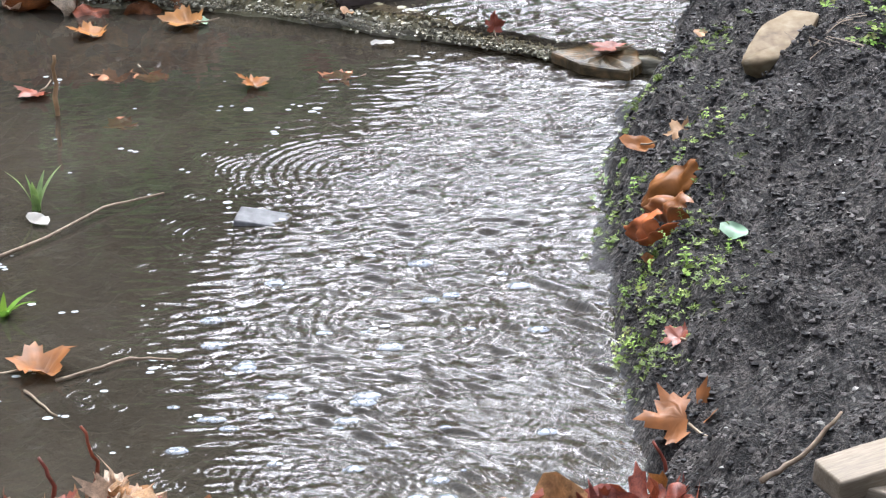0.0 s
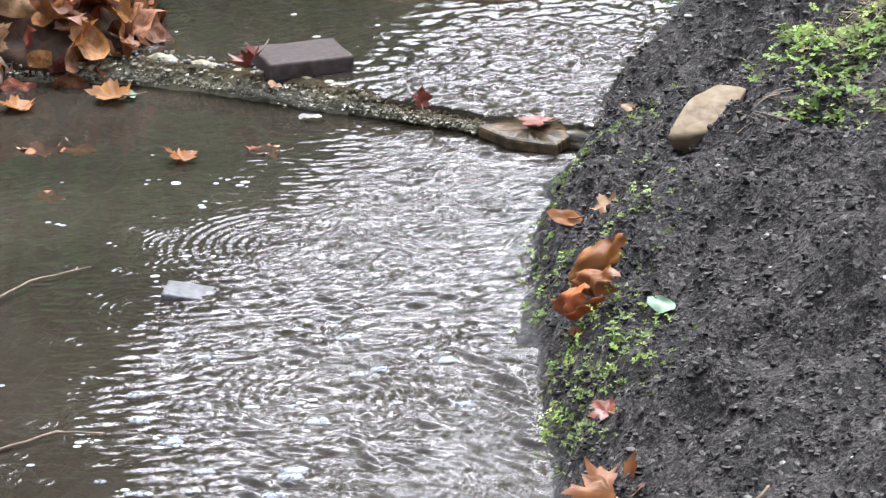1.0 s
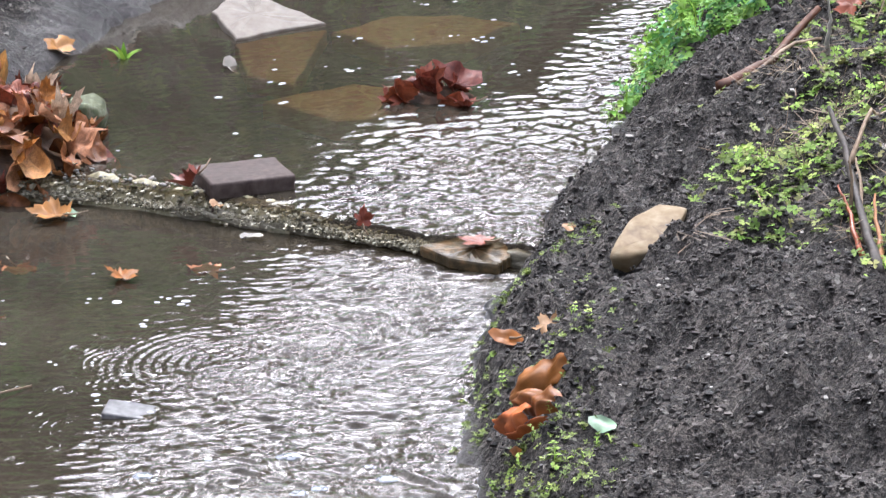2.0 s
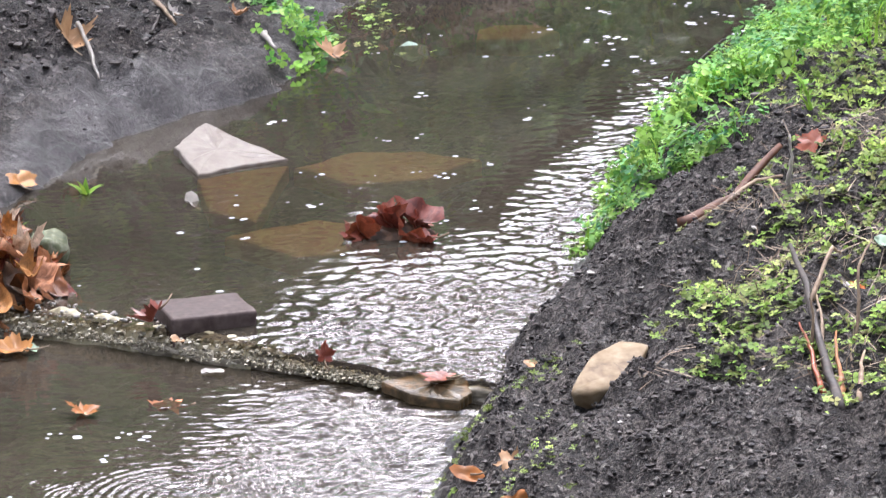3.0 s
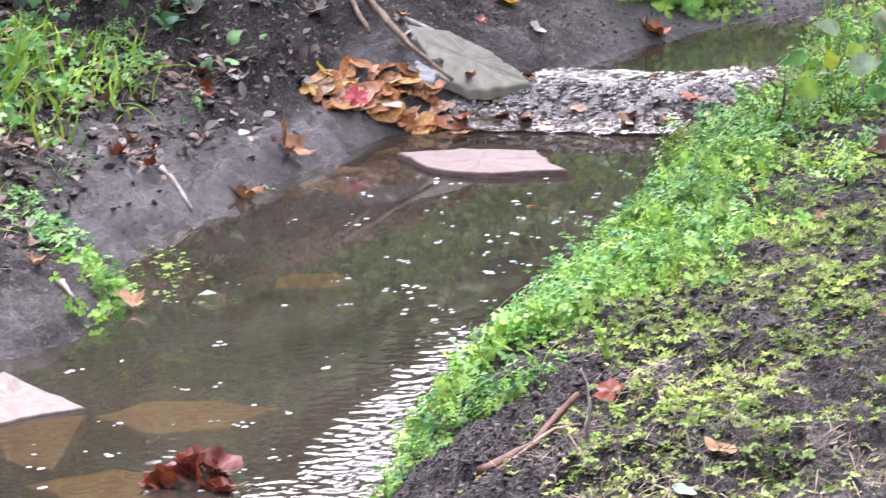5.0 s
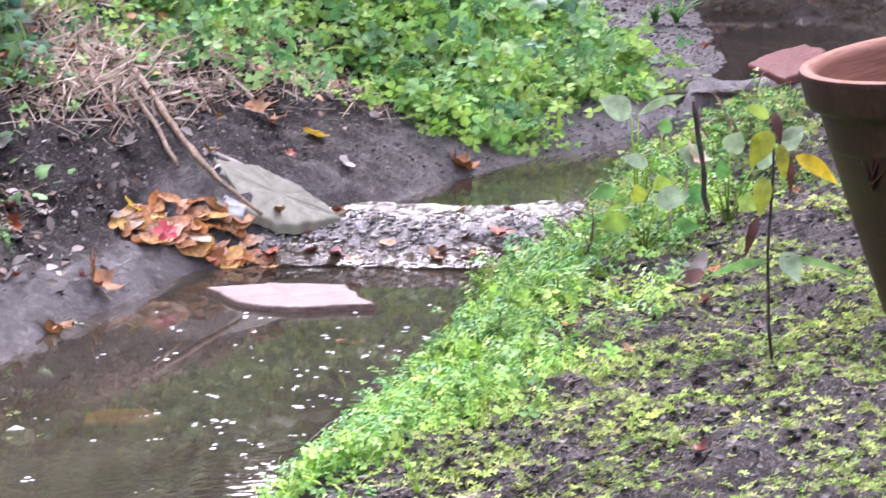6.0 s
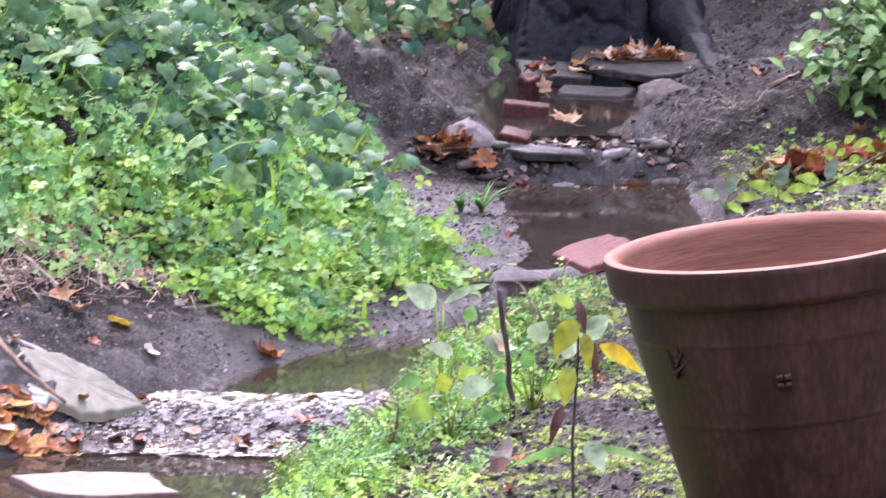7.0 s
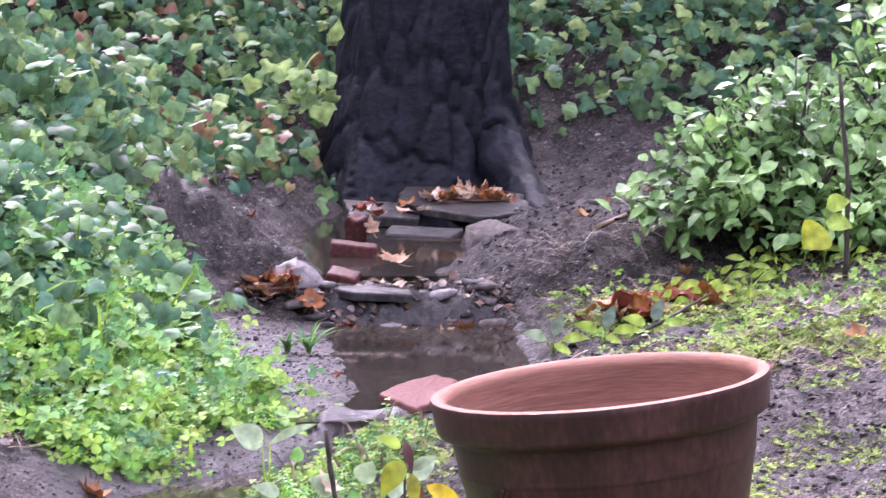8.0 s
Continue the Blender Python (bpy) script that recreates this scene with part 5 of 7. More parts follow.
def leaf_pile(cx, cy, rx, ry, high, n, size, materials, label, base=None, seed=1, turn=0, tilt=38, drape=False):
    """A heap of leaves on a low core of litter; each leaf a part of it."""
    r = random.Random(seed)
    z0 = ground_z(cx, cy) if base is None else base
    pile = tagged(new("leaf_pile"), label, "leaf pile")
    pile.matrix_world = pose(cx, cy, z0, 0, 0, turn)
    if not drape:
        bm = bmesh.new()
        bmesh.ops.create_icosphere(bm, subdivisions=4, radius=1)
        for v in bm.verts:
            k = 1 + 0.3 * noise.noise(v.co * 2.5 + Vector((seed, 0, 0)))
            v.co = Vector((v.co.x * rx * 0.84 * k, v.co.y * ry * 0.84 * k, max(v.co.z, -0.7) * high * 0.78 * k))
        part("litter", bm, LITTER, pile)
    for i in range(n):
        a, q = r.uniform(0, 2 * math.pi), 1.06 * math.sqrt(r.uniform(0, 1))
        x, y = q * math.cos(a) * rx, q * math.sin(a) * ry
        ob = new("leaf", pile_mesh(r.choice(materials), r.choice((0, 1, 3, 5, 6, 7)) if drape else r.randrange(8), 0.35 if drape else 1.0))
        ob.parent = pile
        s = size * r.uniform(0.6, 1.25)
        z = high * math.sqrt(max(0, 1 - q * q)) * r.uniform(0.8, 1.05) + 0.004
        if drape:
            # lies on the slope as it falls
            c, d = math.cos(math.radians(turn)), math.sin(math.radians(turn))
            z = max(ground_z(cx + c * x - d * y, cy + d * x + c * y), 0.03) - z0 + r.uniform(0.004, high)
        ob.matrix_basis = Matrix.Translation((x, y, z)) @ pose(0, 0, 0, 30 if drape else 0, -10 if drape else 0, 0) @ pose(0, 0, 0, r.gauss(-20 * q * math.sin(a), tilt), r.gauss(20 * q * math.cos(a), tilt), r.uniform(0, 360)) @ Matrix.Diagonal((s, s, s, 1))
    return pile


def twig(points, r0, r1, material, label, name="twig", category="twig"):
    pts = [Vector(p) for p in points]
    fine = []
    for a, b in zip(pts, pts[1:]):
        for k in range(5):
            fine.append(a.lerp(b, k / 5) + Vector((noise.noise(a * 9 + Vector((k, 0, 0))), noise.noise(b * 9 + Vector((0, k, 0))), 0.0)) * 0.004)
    fine.append(pts[-1])
    n = len(fine)
    v, f = tube(fine, [r0 + (r1 - r0) * i / (n - 1) for i in range(n)], 8, 0.5)
    return tagged(new(name, mesh_from(name, v, f, material)), label, category)


def flagstone(points, thick, material, label, name="flagstone", bevel=0.006, seed=0.0, category="stone", rough=0.003):
    """A flat broken stone with the outline given, as x, y, z of its upper face."""
    c = sum((Vector(p) for p in points), Vector()) / len(points)
    bm = bmesh.new()
    # cut the outline finer and chip it
    rim = []
    for a, b in zip(points, points[1:] + points[:1]):
        a, b = Vector(a) - c, Vector(b) - c
        for k in range(7):
            q = a.lerp(b, k / 7)
            rim.append(q * (1 + 0.10 * noise.noise(q * 14 + Vector((seed, 0, 0))) + 0.06 * noise.noise(q * 60 + Vector((seed, k, 0)))))
    top = [bm.verts.new(q) for q in rim]
    mid = [bm.verts.new(q * 0.6 + Vector((0, 0, rough * noise.noise(q * 50)))) for q in rim]
    hub = bm.verts.new((0, 0, 0.001))
    low = [bm.verts.new(q * (1.0 + 0.02 * noise.noise(q * 20)) - Vector((0, 0, thick))) for q in rim]
    n = len(rim)
    for i in range(n):
        j = (i + 1) % n
        bm.faces.new((top[i], top[j], mid[j], mid[i]))
        bm.faces.new((mid[i], mid[j], hub))
        bm.faces.new((low[i], low[j], top[j], top[i]))
    bm.faces.new(low[::-1])
    bmesh.ops.recalc_face_normals(bm, faces=bm.faces)
    edge = [e for e in bm.edges if e.verts[0] in top and e.verts[1] in top]
    bmesh.ops.bevel(bm, geom=edge, offset=bevel, segments=2, affect="EDGES", profile=0.5)
    ob = part(name, bm, material, None, smooth=False)
    ob.location = c
    return tagged(ob, label, category)


def oval(cx, cy, z, rx, ry, n=7, turn=0.0, seed=1, slope=(0, 0)):
    r = random.Random(seed)
    out = []
    for i in range(n):
        a = 2 * math.pi * (i + r.uniform(-0.25, 0.25)) / n
        k = r.uniform(0.8, 1.1)
        x, y = rx * k * math.cos(a), ry * k * math.sin(a)
        x, y = x * math.cos(turn) - y * math.sin(turn), x * math.sin(turn) + y * math.cos(turn)
        out.append((cx + x, cy + y, z + slope[0] * x + slope[1] * y))
    return out


# ---- leaves on the near bank ----
fallen_leaf(0.235, 3.869, 0.052, ORANGE, "orange maple leaf lying at the foot of the soil bank", 20, 18, -20, curl=0.2, seed=2)
draped_leaf((0.291, 4.412, 0.125), (0.229, 4.416, 0.078), 0.044, 0.006, ORANGE, "broad caramel leaf draped on the weedy bank", 1)
draped_leaf((0.236, 4.351, 0.102), (0.273, 4.275, 0.125), 0.036, 0.013, CARAMEL, "crumpled brown leaf lying over another on the bank", 2)
draped_leaf((0.215, 4.347, 0.074), (0.245, 4.291, 0.108), 0.034, 0.014, RUST_RED, "wet rust-red cupped leaf at the waterline", 3)
draped_leaf((0.219, 4.315, 0.076), (0.258, 4.279, 0.110), 0.013, 0.004, RUST_RED, "folded rim of a wet brown leaf at the waterline", 4)
fallen_leaf(0.314, 4.234, 0.020, GREY_GREEN, "small pale green leaf on the soil bank", 40, 10, -25, kind="oval", stalk=False)
fallen_leaf(0.281, 4.619, 0.022, TAN, "small yellow-brown leaf among the weeds", 10, 20, -30, seed=1)
fallen_leaf(0.226, 4.299, 0.022, ORANGE, "small orange leaf at the waterline", 150, 15, -30, kind="oval")
fallen_leaf(0.232, 4.661, 0.022, ORANGE, "small orange leaf among olive weeds", 70, 15, -30, kind="oval")
fallen_leaf(0.241, 4.03, 0.022, RUST, "small wet brown leaf at the waterline", 30, 10, -30)
leaf_pile(0.205, 3.715, 0.19, 0.06, 0.035, 70, 0.040, [RUST, RUST, ORANGE, TAN], "heap of wet rust-brown leaves at the water's end", base=-0.01, seed=3)
leaf_pile(-0.36, 3.755, 0.11, 0.06, 0.045, 44, 0.036, [TAN, RUST, PALE_TAN, TAN, RUST], "heap of pale and brown leaves in the shallow water", base=-0.01, seed=4)
for x, y, h in ((-0.36, 3.86, 0.075), (-0.40, 3.82, 0.06), (0.21, 3.83, 0.05)):
    twig([(x, y, -0.03), (x + 0.006, y, h * 0.5), (x - 0.008, y + 0.005, h)], 0.003, 0.0015, RUST, "short brown stalk sticking out of the leaves", "stalk")
plank = tagged(block("wood_block", (0.11, 0.05, 0.025), PALE_WOOD, 0.003), "pale offcut of sawn wood on the bank", "wood")
plank.matrix_world = pose(0.395, 3.555, 0.14, 6, -4, 24)
plank2 = tagged(block("wood_block", (0.09, 0.04, 0.03), PALE_WOOD, 0.003, seed=4), "pale wood offcut lying under another piece", "wood")
plank2.matrix_world = pose(0.40, 3.535, 0.118, 0, 6, -28)
twig([(0.29, 3.60, 0.11), (0.33, 3.62, 0.125), (0.37, 3.64, 0.16)], 0.003, 0.0015, TWIG, "thin pale twig leaning on the wood")

# ---- floating and sunken leaves of the lower pool ----
fallen_leaf(-0.234, 5.10, 0.030, ORANGE, "small orange maple leaf floating on the water", 10, 0, 8, z=0.004, curl=0.5, seed=8)
fallen_leaf(-0.122, 5.14, 0.030, SUNKEN, "brown leaf just under the water", 80, 4, 0, z=-0.006, seed=9)
fallen_leaf(-0.372, 5.18, 0.034, SUNKEN, "brown leaf sunk in the murky water", 200, 4, 0, z=-0.006, seed=3)
fallen_leaf(-0.512, 5.10, 0.032, RUST, "wet red-brown leaf floating by the stem", 140, 3, 4, z=0.004, seed=7)
fallen_leaf(-0.397, 4.99, 0.028, SUNKEN, "brown leaf sunk beside the stem", 40, 2, 0, z=-0.007, seed=4)
fallen_leaf(-0.447, 4.183, 0.052, ORANGE, "bright orange maple leaf floating with raised tips", -65, 3, -4, z=0.006, curl=0.35, seed=5)
fallen_leaf(-0.07, 5.25, 0.018, PALE, "small pale oval leaf afloat by the log", 60, 0, 0, z=0.005, kind="oval", stalk=False)
fallen_leaf(-0.33, 5.36, 0.042, ORANGE, "orange maple leaf at the water's edge by the heap", 75, 5, -3, z=0.008, seed=1)
fallen_leaf(-0.46, 5.33, 0.036, ORANGE, "orange maple leaf floating beside the heap", 15, 2, 0, z=0.006, seed=2)
fallen_leaf(-0.42, 5.17, 0.036, SUNKEN, "brown leaf sunk near the leaf heap", 10, 2, 0, z=-0.006, seed=6)
fallen_leaf(-0.31, 5.37, 0.016, GREY_GREEN, "small green leaf afloat by the heap", 0, 0, 0, z=0.006, kind="oval", stalk=False)
twig([(-0.479, 5.02, -0.04), (-0.482, 5.03, 0.04), (-0.480, 5.03, 0.078)], 0.0034, 0.0024, TAN, "upright tan stem standing in the water", "stem", "stem")
twig([(-0.53, 4.50, 0.004), (-0.46, 4.58, 0.006), (-0.398, 4.667, 0.008), (-0.331, 4.723, 0.002)], 0.0026, 0.0012, TWIG, "long pale twig lying on the water")
twig([(-0.42, 4.155, 0.003), (-0.342, 4.203, 0.006), (-0.292, 4.205, 0.002)], 0.0024, 0.0012, TWIG, "thin twig on the water by the orange leaf")
twig([(-0.45, 4.13, 0.002), (-0.41, 4.06, 0.003)], 0.002, 0.001, TWIG, "short bent twig in the shallow water")


def sprig(x, y, z, n, high, material, label, name="grass_sprig", spread=0.35, wide=1.0, seed=2, pale=None):
    """A tuft of single blades, each a part of it."""
    tuft = tagged(new(name), label, "grass")
    tuft.location = (x, y, z)
    r = random.Random(seed)
    for i in range(n):
        h = high * r.uniform(0.55, 1.0)
        lean, turn_ = r.uniform(0.15, 1.0) * spread, r.uniform(0, 2 * math.pi)
        vs, fs = [], []
        for k in range(7):
            u = k / 6
            out = lean * h * u * (0.5 + u)
            w = (0.0035 * wide) * (1 - u ** 2.2) + 0.0003
            zz = h * (u - 0.35 * lean * u ** 3)
            c, s = math.cos(turn_), math.sin(turn_)
            for side in (-w, 0, w):
                vs.append((out * c - side * s, out * s + side * c, zz + abs(side) * 0.5))
        for k in range(6):
            a = 3 * k
            fs += [(a, a + 1, a + 4, a + 3), (a + 1, a + 2, a + 5, a + 4)]
        b = new("blade", mesh_from("blade", vs, fs, material))
        b.parent = tuft
    return tuft


sprig(-0.480, 4.685, -0.01, 7, 0.072, leaf_material("pale_sprig", [(0.30, 0.42, 0.12), (0.42, 0.52, 0.24), (0.22, 0.36, 0.08)], 0.5, 0.3), "pale green grass sprig standing in the water", spread=0.34, wide=1.5)
fallen_leaf(-0.475, 4.64, 0.02, PALE, "pale withered leaf at the foot of the sprig", 40, 3, 2, z=0.005, kind="oval", stalk=False)
sprig(-0.492, 4.355, -0.01, 6, 0.045, GRASS, "small green sprig at the water's surface", spread=0.9, wide=1.3, seed=5)
grey_block = tagged(block("stone_block", (0.062, 0.044, 0.05), surface("grey_block_stone", [(0.05, 0.048, 0.047), (0.11, 0.105, 0.105), (0.18, 0.17, 0.17)], 25, (0.4, 0.7), 0.3, 90, 0.002), 0.003), "grey squared stone just breaking the water", "stone")
grey_block.matrix_world = pose(-0.213, 4.63, -0.021, 3, 8, -8)

# ---- weir of the log: gravel, leaf heap, brick's leaf ----
PEBBLES = []
for i in range(6):
    bm = bmesh.new()
    bmesh.ops.create_icosphere(bm, subdivisions=1, radius=1)
    for v in bm.verts:
        v.co = v.co * (1 + 0.25 * noise.noise(v.co * 1.5 + Vector((i * 5, 0, 0))))
        v.co.z *= 0.62
    pm = bpy.data.meshes.new("pebble")
    bm.to_mesh(pm)
    bm.free()
    pm.materials.append(PEBBLE)
    pm.polygons.foreach_set("use_smooth", [True] * len(pm.polygons))
    PEBBLES.append(pm)


def pebbles(parent, places, sizes, seed):
    r = random.Random(seed)
    for x, y, z in places:
        ob = new("pebble", r.choice(PEBBLES))
        ob.parent = parent
        s = r.uniform(*sizes)
        ob.matrix_basis = pose(x, y, z, r.uniform(-20, 20), r.uniform(-20, 20), r.uniform(0, 360)) @ Matrix.Diagonal((s * r.uniform(0.8, 1.5), s, s, 1))


def ridge_sheet(x0, x1, line, half, z_front, z_back, high, material, rough=0.006, nx_=60, ny_=18):
    """A low bank of grit along a line, from the water in front to the water behind."""
    vs, fs = [], []
    for i in range(nx_):
        x = x0 + (x1 - x0) * i / (nx_ - 1)
        for j in range(ny_):
            u = j / (ny_ - 1)
            y = float(line(x)) - half + 2 * half * u
            z = z_front + (z_back - z_front) * smoothstep(0, 0.7, u) + high * math.sin(math.pi * u) - 0.02 * (1 - math.sin(math.pi * u))
            vs.append((x, y, float(z) + rough * noise.fractal(Vector((x * 30, y * 30, 0)), 0.8, 2, 3)))
    for i in range(nx_ - 1):
        for j in range(ny_ - 1):
            a = i * ny_ + j
            fs.append((a, a + ny_, a + ny_ + 1, a + 1))
    return mesh_from("grit", vs, fs, material)


GRIT = surface("grit", [(0.05, 0.046, 0.04), (0.12, 0.112, 0.10), (0.26, 0.25, 0.23)], 70, (0.2, 0.5), 0.7, 160, 0.006)
gravel_a = tagged(new("gravel_bar"), "strip of pale gravel and litter along the log", "gravel")
ALGAE_SAND = surface("algae_sand", [(0.10, 0.085, 0.045), (0.26, 0.225, 0.13), (0.46, 0.41, 0.30)], 34, (0.3, 0.6), 0.6, 110, 0.005)
g = new("grit", ridge_sheet(-0.62, -0.02, lambda x: log_y(x) + 0.020, 0.045, 0.004, 0.020, 0.012, ALGAE_SAND, 0.010, 90, 18))
g.parent = gravel_a
r_ = random.Random(5)
pl = []
for i in range(150):
    x = r_.uniform(-0.6, -0.13)
    pl.append((x, float(log_y(x)) + 0.030 + r_.gauss(0, 0.016), 0.028 + r_.uniform(0, 0.006)))
pebbles(gravel_a, pl, (0.002, 0.0046), 6)
FINE_GRAVEL = surface("fine_gravel", [(0.05, 0.047, 0.042), (0.15, 0.142, 0.125), (0.38, 0.36, 0.33)], 40, (0.25, 0.55), 0.2, 150, 0.001, vary=0.7, sheet=True)
SANDY = surface("sandy_grit", [(0.09, 0.078, 0.048), (0.25, 0.22, 0.145), (0.44, 0.40, 0.31)], 40, (0.3, 0.6), 0.2, 150, 0.001, vary=0.6, sheet=True)
gq = np.array([(x, float(log_y(x)) + rng.normal(0.0, 0.011)) for x in rng.uniform(-0.62, 0.20, 5200)])
bits("log_sand", np.column_stack([gq, 0.006 + rng.uniform(0, 0.010, len(gq))]), (0.0008, 0.0032), SANDY, "sandy grit and crumbs caught on the wet log", "gravel")
gq = np.array([(x, float(log_y(x)) + 0.018 + rng.normal(0, 0.018)) for x in rng.uniform(-0.62, 0.02, 1500)])
bits("log_gravel", np.column_stack([gq, 0.020 + rng.uniform(0, 0.008, len(gq))]), (0.0012, 0.0045), SANDY, "fine pale gravel washed up along the log", "gravel")
leaf_pile(-0.50, 5.60, 0.24, 0.15, 0.13, 210, 0.038, [RUST, CARAMEL, TAN, ORANGE, DRIFT_LEAF, CARAMEL, RUST, PALE_TAN, ORANGE, DRIFT_LEAF], "tall heap of wet orange and brown leaves against the log", base=0.0, seed=7, turn=-20, tilt=45)
moss_rock = tagged(rock("mossy_rock", (0.028, 0.03, 0.036), surface("mossy_stone", [(0.03, 0.035, 0.018), (0.09, 0.10, 0.05), (0.24, 0.24, 0.17)], 60, (0.6, 0.9), 0.6, 90, 0.004), 8.0), "speckled mossy grey rock behind the leaf heap", "rock")
moss_rock.matrix_world = pose(-0.300, 5.69, 0.045)
fallen_leaf(-0.145, 5.362, 0.036, RUST, "wet rust-brown leaf folded over the brick's end", 110, -25, 20, z=0.052, curl=0.9, seed=3)
fallen_leaf(-0.115, 5.265, 0.013, TAN, "small tan leaf on the log", 40, 5, 5, z=0.045, kind="oval", stalk=False)
fallen_leaf(0.075, 5.212, 0.020, RUST, "dark leaf standing on edge against the log", 20, 60, 10, z=0.034, curl=0.8, seed=6)
fallen_leaf(0.225, 5.125, 0.030, RUST, "wet brown leaf stuck on the bark", 60, 3, 0, z=0.030, curl=0.05, wave=0.1, seed=4)
fallen_leaf(-0.31, 5.44, 0.02, ORANGE, "orange leaf caught in the gravel", 10, 10, 10, z=0.055, seed=1)
bark = flagstone([(0.150, 5.150, 0.020), (0.209, 5.180, 0.024), (0.255, 5.150, 0.024), (0.262, 5.100, 0.020), (0.245, 5.075, 0.016), (0.180, 5.105, 0.016)], 0.014, surface("wet_bark_slab", [(0.016, 0.012, 0.007), (0.075, 0.052, 0.024), (0.20, 0.115, 0.05)], 40, (0.3, 0.6), 0.5, 70, 0.004), "wet brown slab of bark at the end of the log", "bark_piece", 0.004, category="bark", rough=0.008)

# ---- flat stones in the middle pool ----
flagstone([(-0.129, 6.209, 0.050), (-0.082, 6.304, 0.062), (0.039, 6.186, 0.034), (-0.094, 6.109, 0.034)], 0.012, WHITE_STONE, "pale flat stone rising out of the water", seed=1, bevel=0.003)
flagstone([(0.045, 6.175, 0.027), (-0.01, 5.985, -0.004), (-0.08, 6.02, 0.0), (-0.098, 6.10, 0.030)], 0.025, SUNK_STONE, "tan flat stone sloping under the water", seed=2, bevel=0.003)
flagstone([(0.051, 6.20, 0.016), (0.139, 6.27, 0.018), (0.25, 6.26, 0.02), (0.335, 6.21, 0.018), (0.25, 6.12, 0.014), (0.13, 6.11, 0.012)], 0.03, SUNK_STONE, "tan flagstone lying just under the water", seed=3)
flagstone([(-0.053, 5.86, 0.010), (0.079, 5.91, 0.018), (0.215, 5.84, 0.018), (0.19, 5.76, 0.012), (0.05, 5.76, 0.006)], 0.03, SUNK_STONE, "tan flagstone under the water by the rusty leaves", seed=4)
flagstone(oval(0.44, 7.05, 0.008, 0.08, 0.06, 7, 0, 5), 0.03, SUNK_STONE, "dim flagstone deep in the murky water", seed=5)
fallen_leaf(0.257, 6.86, 0.05, GREY_GREEN, "broad green leaf sunk in the water", -20, 3, 0, z=0.018, kind="oval", stalk=False)
fallen_leaf(0.187, 6.50, 0.03, HERB, "green leaf under the water", 60, 3, 0, z=0.02, kind="oval", stalk=False)
fallen_leaf(0.891, 7.49, 0.03, SUNKEN, "orange-brown leaf under the water", 100, 3, 0, z=0.022, kind="oval", stalk=False)
leaf_pile(0.195, 5.775, 0.062, 0.035, 0.035, 16, 0.036, [RUST], "clump of dark red-brown leaves caught in the stream", base=0.02, seed=9, tilt=55)
fallen_leaf(0.235, 5.73, 0.03, RUST, "red-brown leaf lying flat on the water by the clump", 70, 0, 0, z=0.036, seed=3)
twig([(0.12, 5.82, 0.035), (0.19, 5.79, 0.05)], 0.002, 0.0014, TWIG, "pale twig caught by the leaf clump")
fallen_leaf(-0.102, 5.965, 0.025, PALE, "pale shred of leaf in the water", 20, 20, 30, z=0.03, kind="oval", stalk=False)
sprig(-0.26, 6.03, 0.02, 9, 0.04, GRASS, "small green water plant at the surface", spread=1.0, wide=1.4, seed=8, name="water_plant")
sprig(-0.36, 5.80, 0.02, 5, 0.05, GRASS, "thin green blades at the water's edge", spread=0.7, seed=3, name="water_plant")
fallen_leaf(-0.36, 6.05, 0.045, ORANGE, "orange leaf lying at the muddy edge", 20, 10, 10, seed=9)

# ---- left bank: branch, tuft, leaves and sticks ----
def on(x, y, up=0.0):
    return (x, y, ground_z(x, y) + up)


twig([on(-0.62, 7.28, 0.02), on(-0.334, 7.14, 0.02), on(-0.167, 6.96, 0.015)], 0.017, 0.012, DARK_TWIG, "dark wet branch lying on the mud bank", "branch", "branch")
sprig(*on(-0.20, 6.86), 13, 0.10, GRASS, "tuft of long green grass on the mud bank", spread=1.9, seed=12, name="grass_tuft")
sprig(*on(-0.10, 7.2), 6, 0.09, GRASS, "few long grass blades on the mud", spread=1.1, seed=14, name="grass_tuft")
twig([on(-0.165, 6.76, 0.008), on(-0.131, 6.68, 0.006)], 0.0045, 0.003, TWIG, "short brown stick on the mud")
fallen_leaf(-0.30, 6.53, 0.045, TAN, "crumpled dry orange leaf on the mud bank", 30, 30, 20, curl=1.1, seed=5)
twig([on(-0.285, 6.56, 0.02), on(-0.262, 6.50, 0.012), on(-0.25, 6.44, 0.006)], 0.004, 0.002, PALE, "pale bleached stick on the mud")
twig([on(0.01, 6.80, 0.01), on(0.03, 6.70, 0.008)], 0.006, 0.003, PALE, "short white stick on the mud")
twig([on(0.20, 7.56, 0.008), on(0.245, 7.46, 0.006)], 0.006, 0.002, PALE, "pale curved stick on the grey mud")
twig([on(-0.235, 7.40, 0.012), on(-0.205, 7.30, 0.01)], 0.007, 0.004, PALE, "white stick on the dark soil")
twig([on(-0.12, 7.22, 0.012), on(-0.10, 7.08, 0.01)], 0.006, 0.003, PALE, "bleached stick lying in the litter")
for i in range(16):
    r_ = random.Random(40 + i)
    x, y = r_.uniform(-0.38, 0.0), r_.uniform(6.7, 7.6)
    if off_left(x, y) > 0.1:
        fallen_leaf(x, y, r_.uniform(0.014, 0.03), r_.choice([TAN, PALE, RUST, TAN]), "small withered leaf on the dark mud bank", r_.uniform(0, 360), r_.gauss(0, 20), r_.gauss(0, 20), curl=0.8, seed=i)
fallen_leaf(0.122, 6.79, 0.036, TAN, "orange-brown leaf among weeds at the water's edge", 20, 15, 10, z=0.045, curl=0.5, seed=3)
fallen_leaf(0.448, 7.84, 0.062, TAN, "large curled brown leaf at the top of the mud", 60, 40, 25, curl=1.0, seed=6)
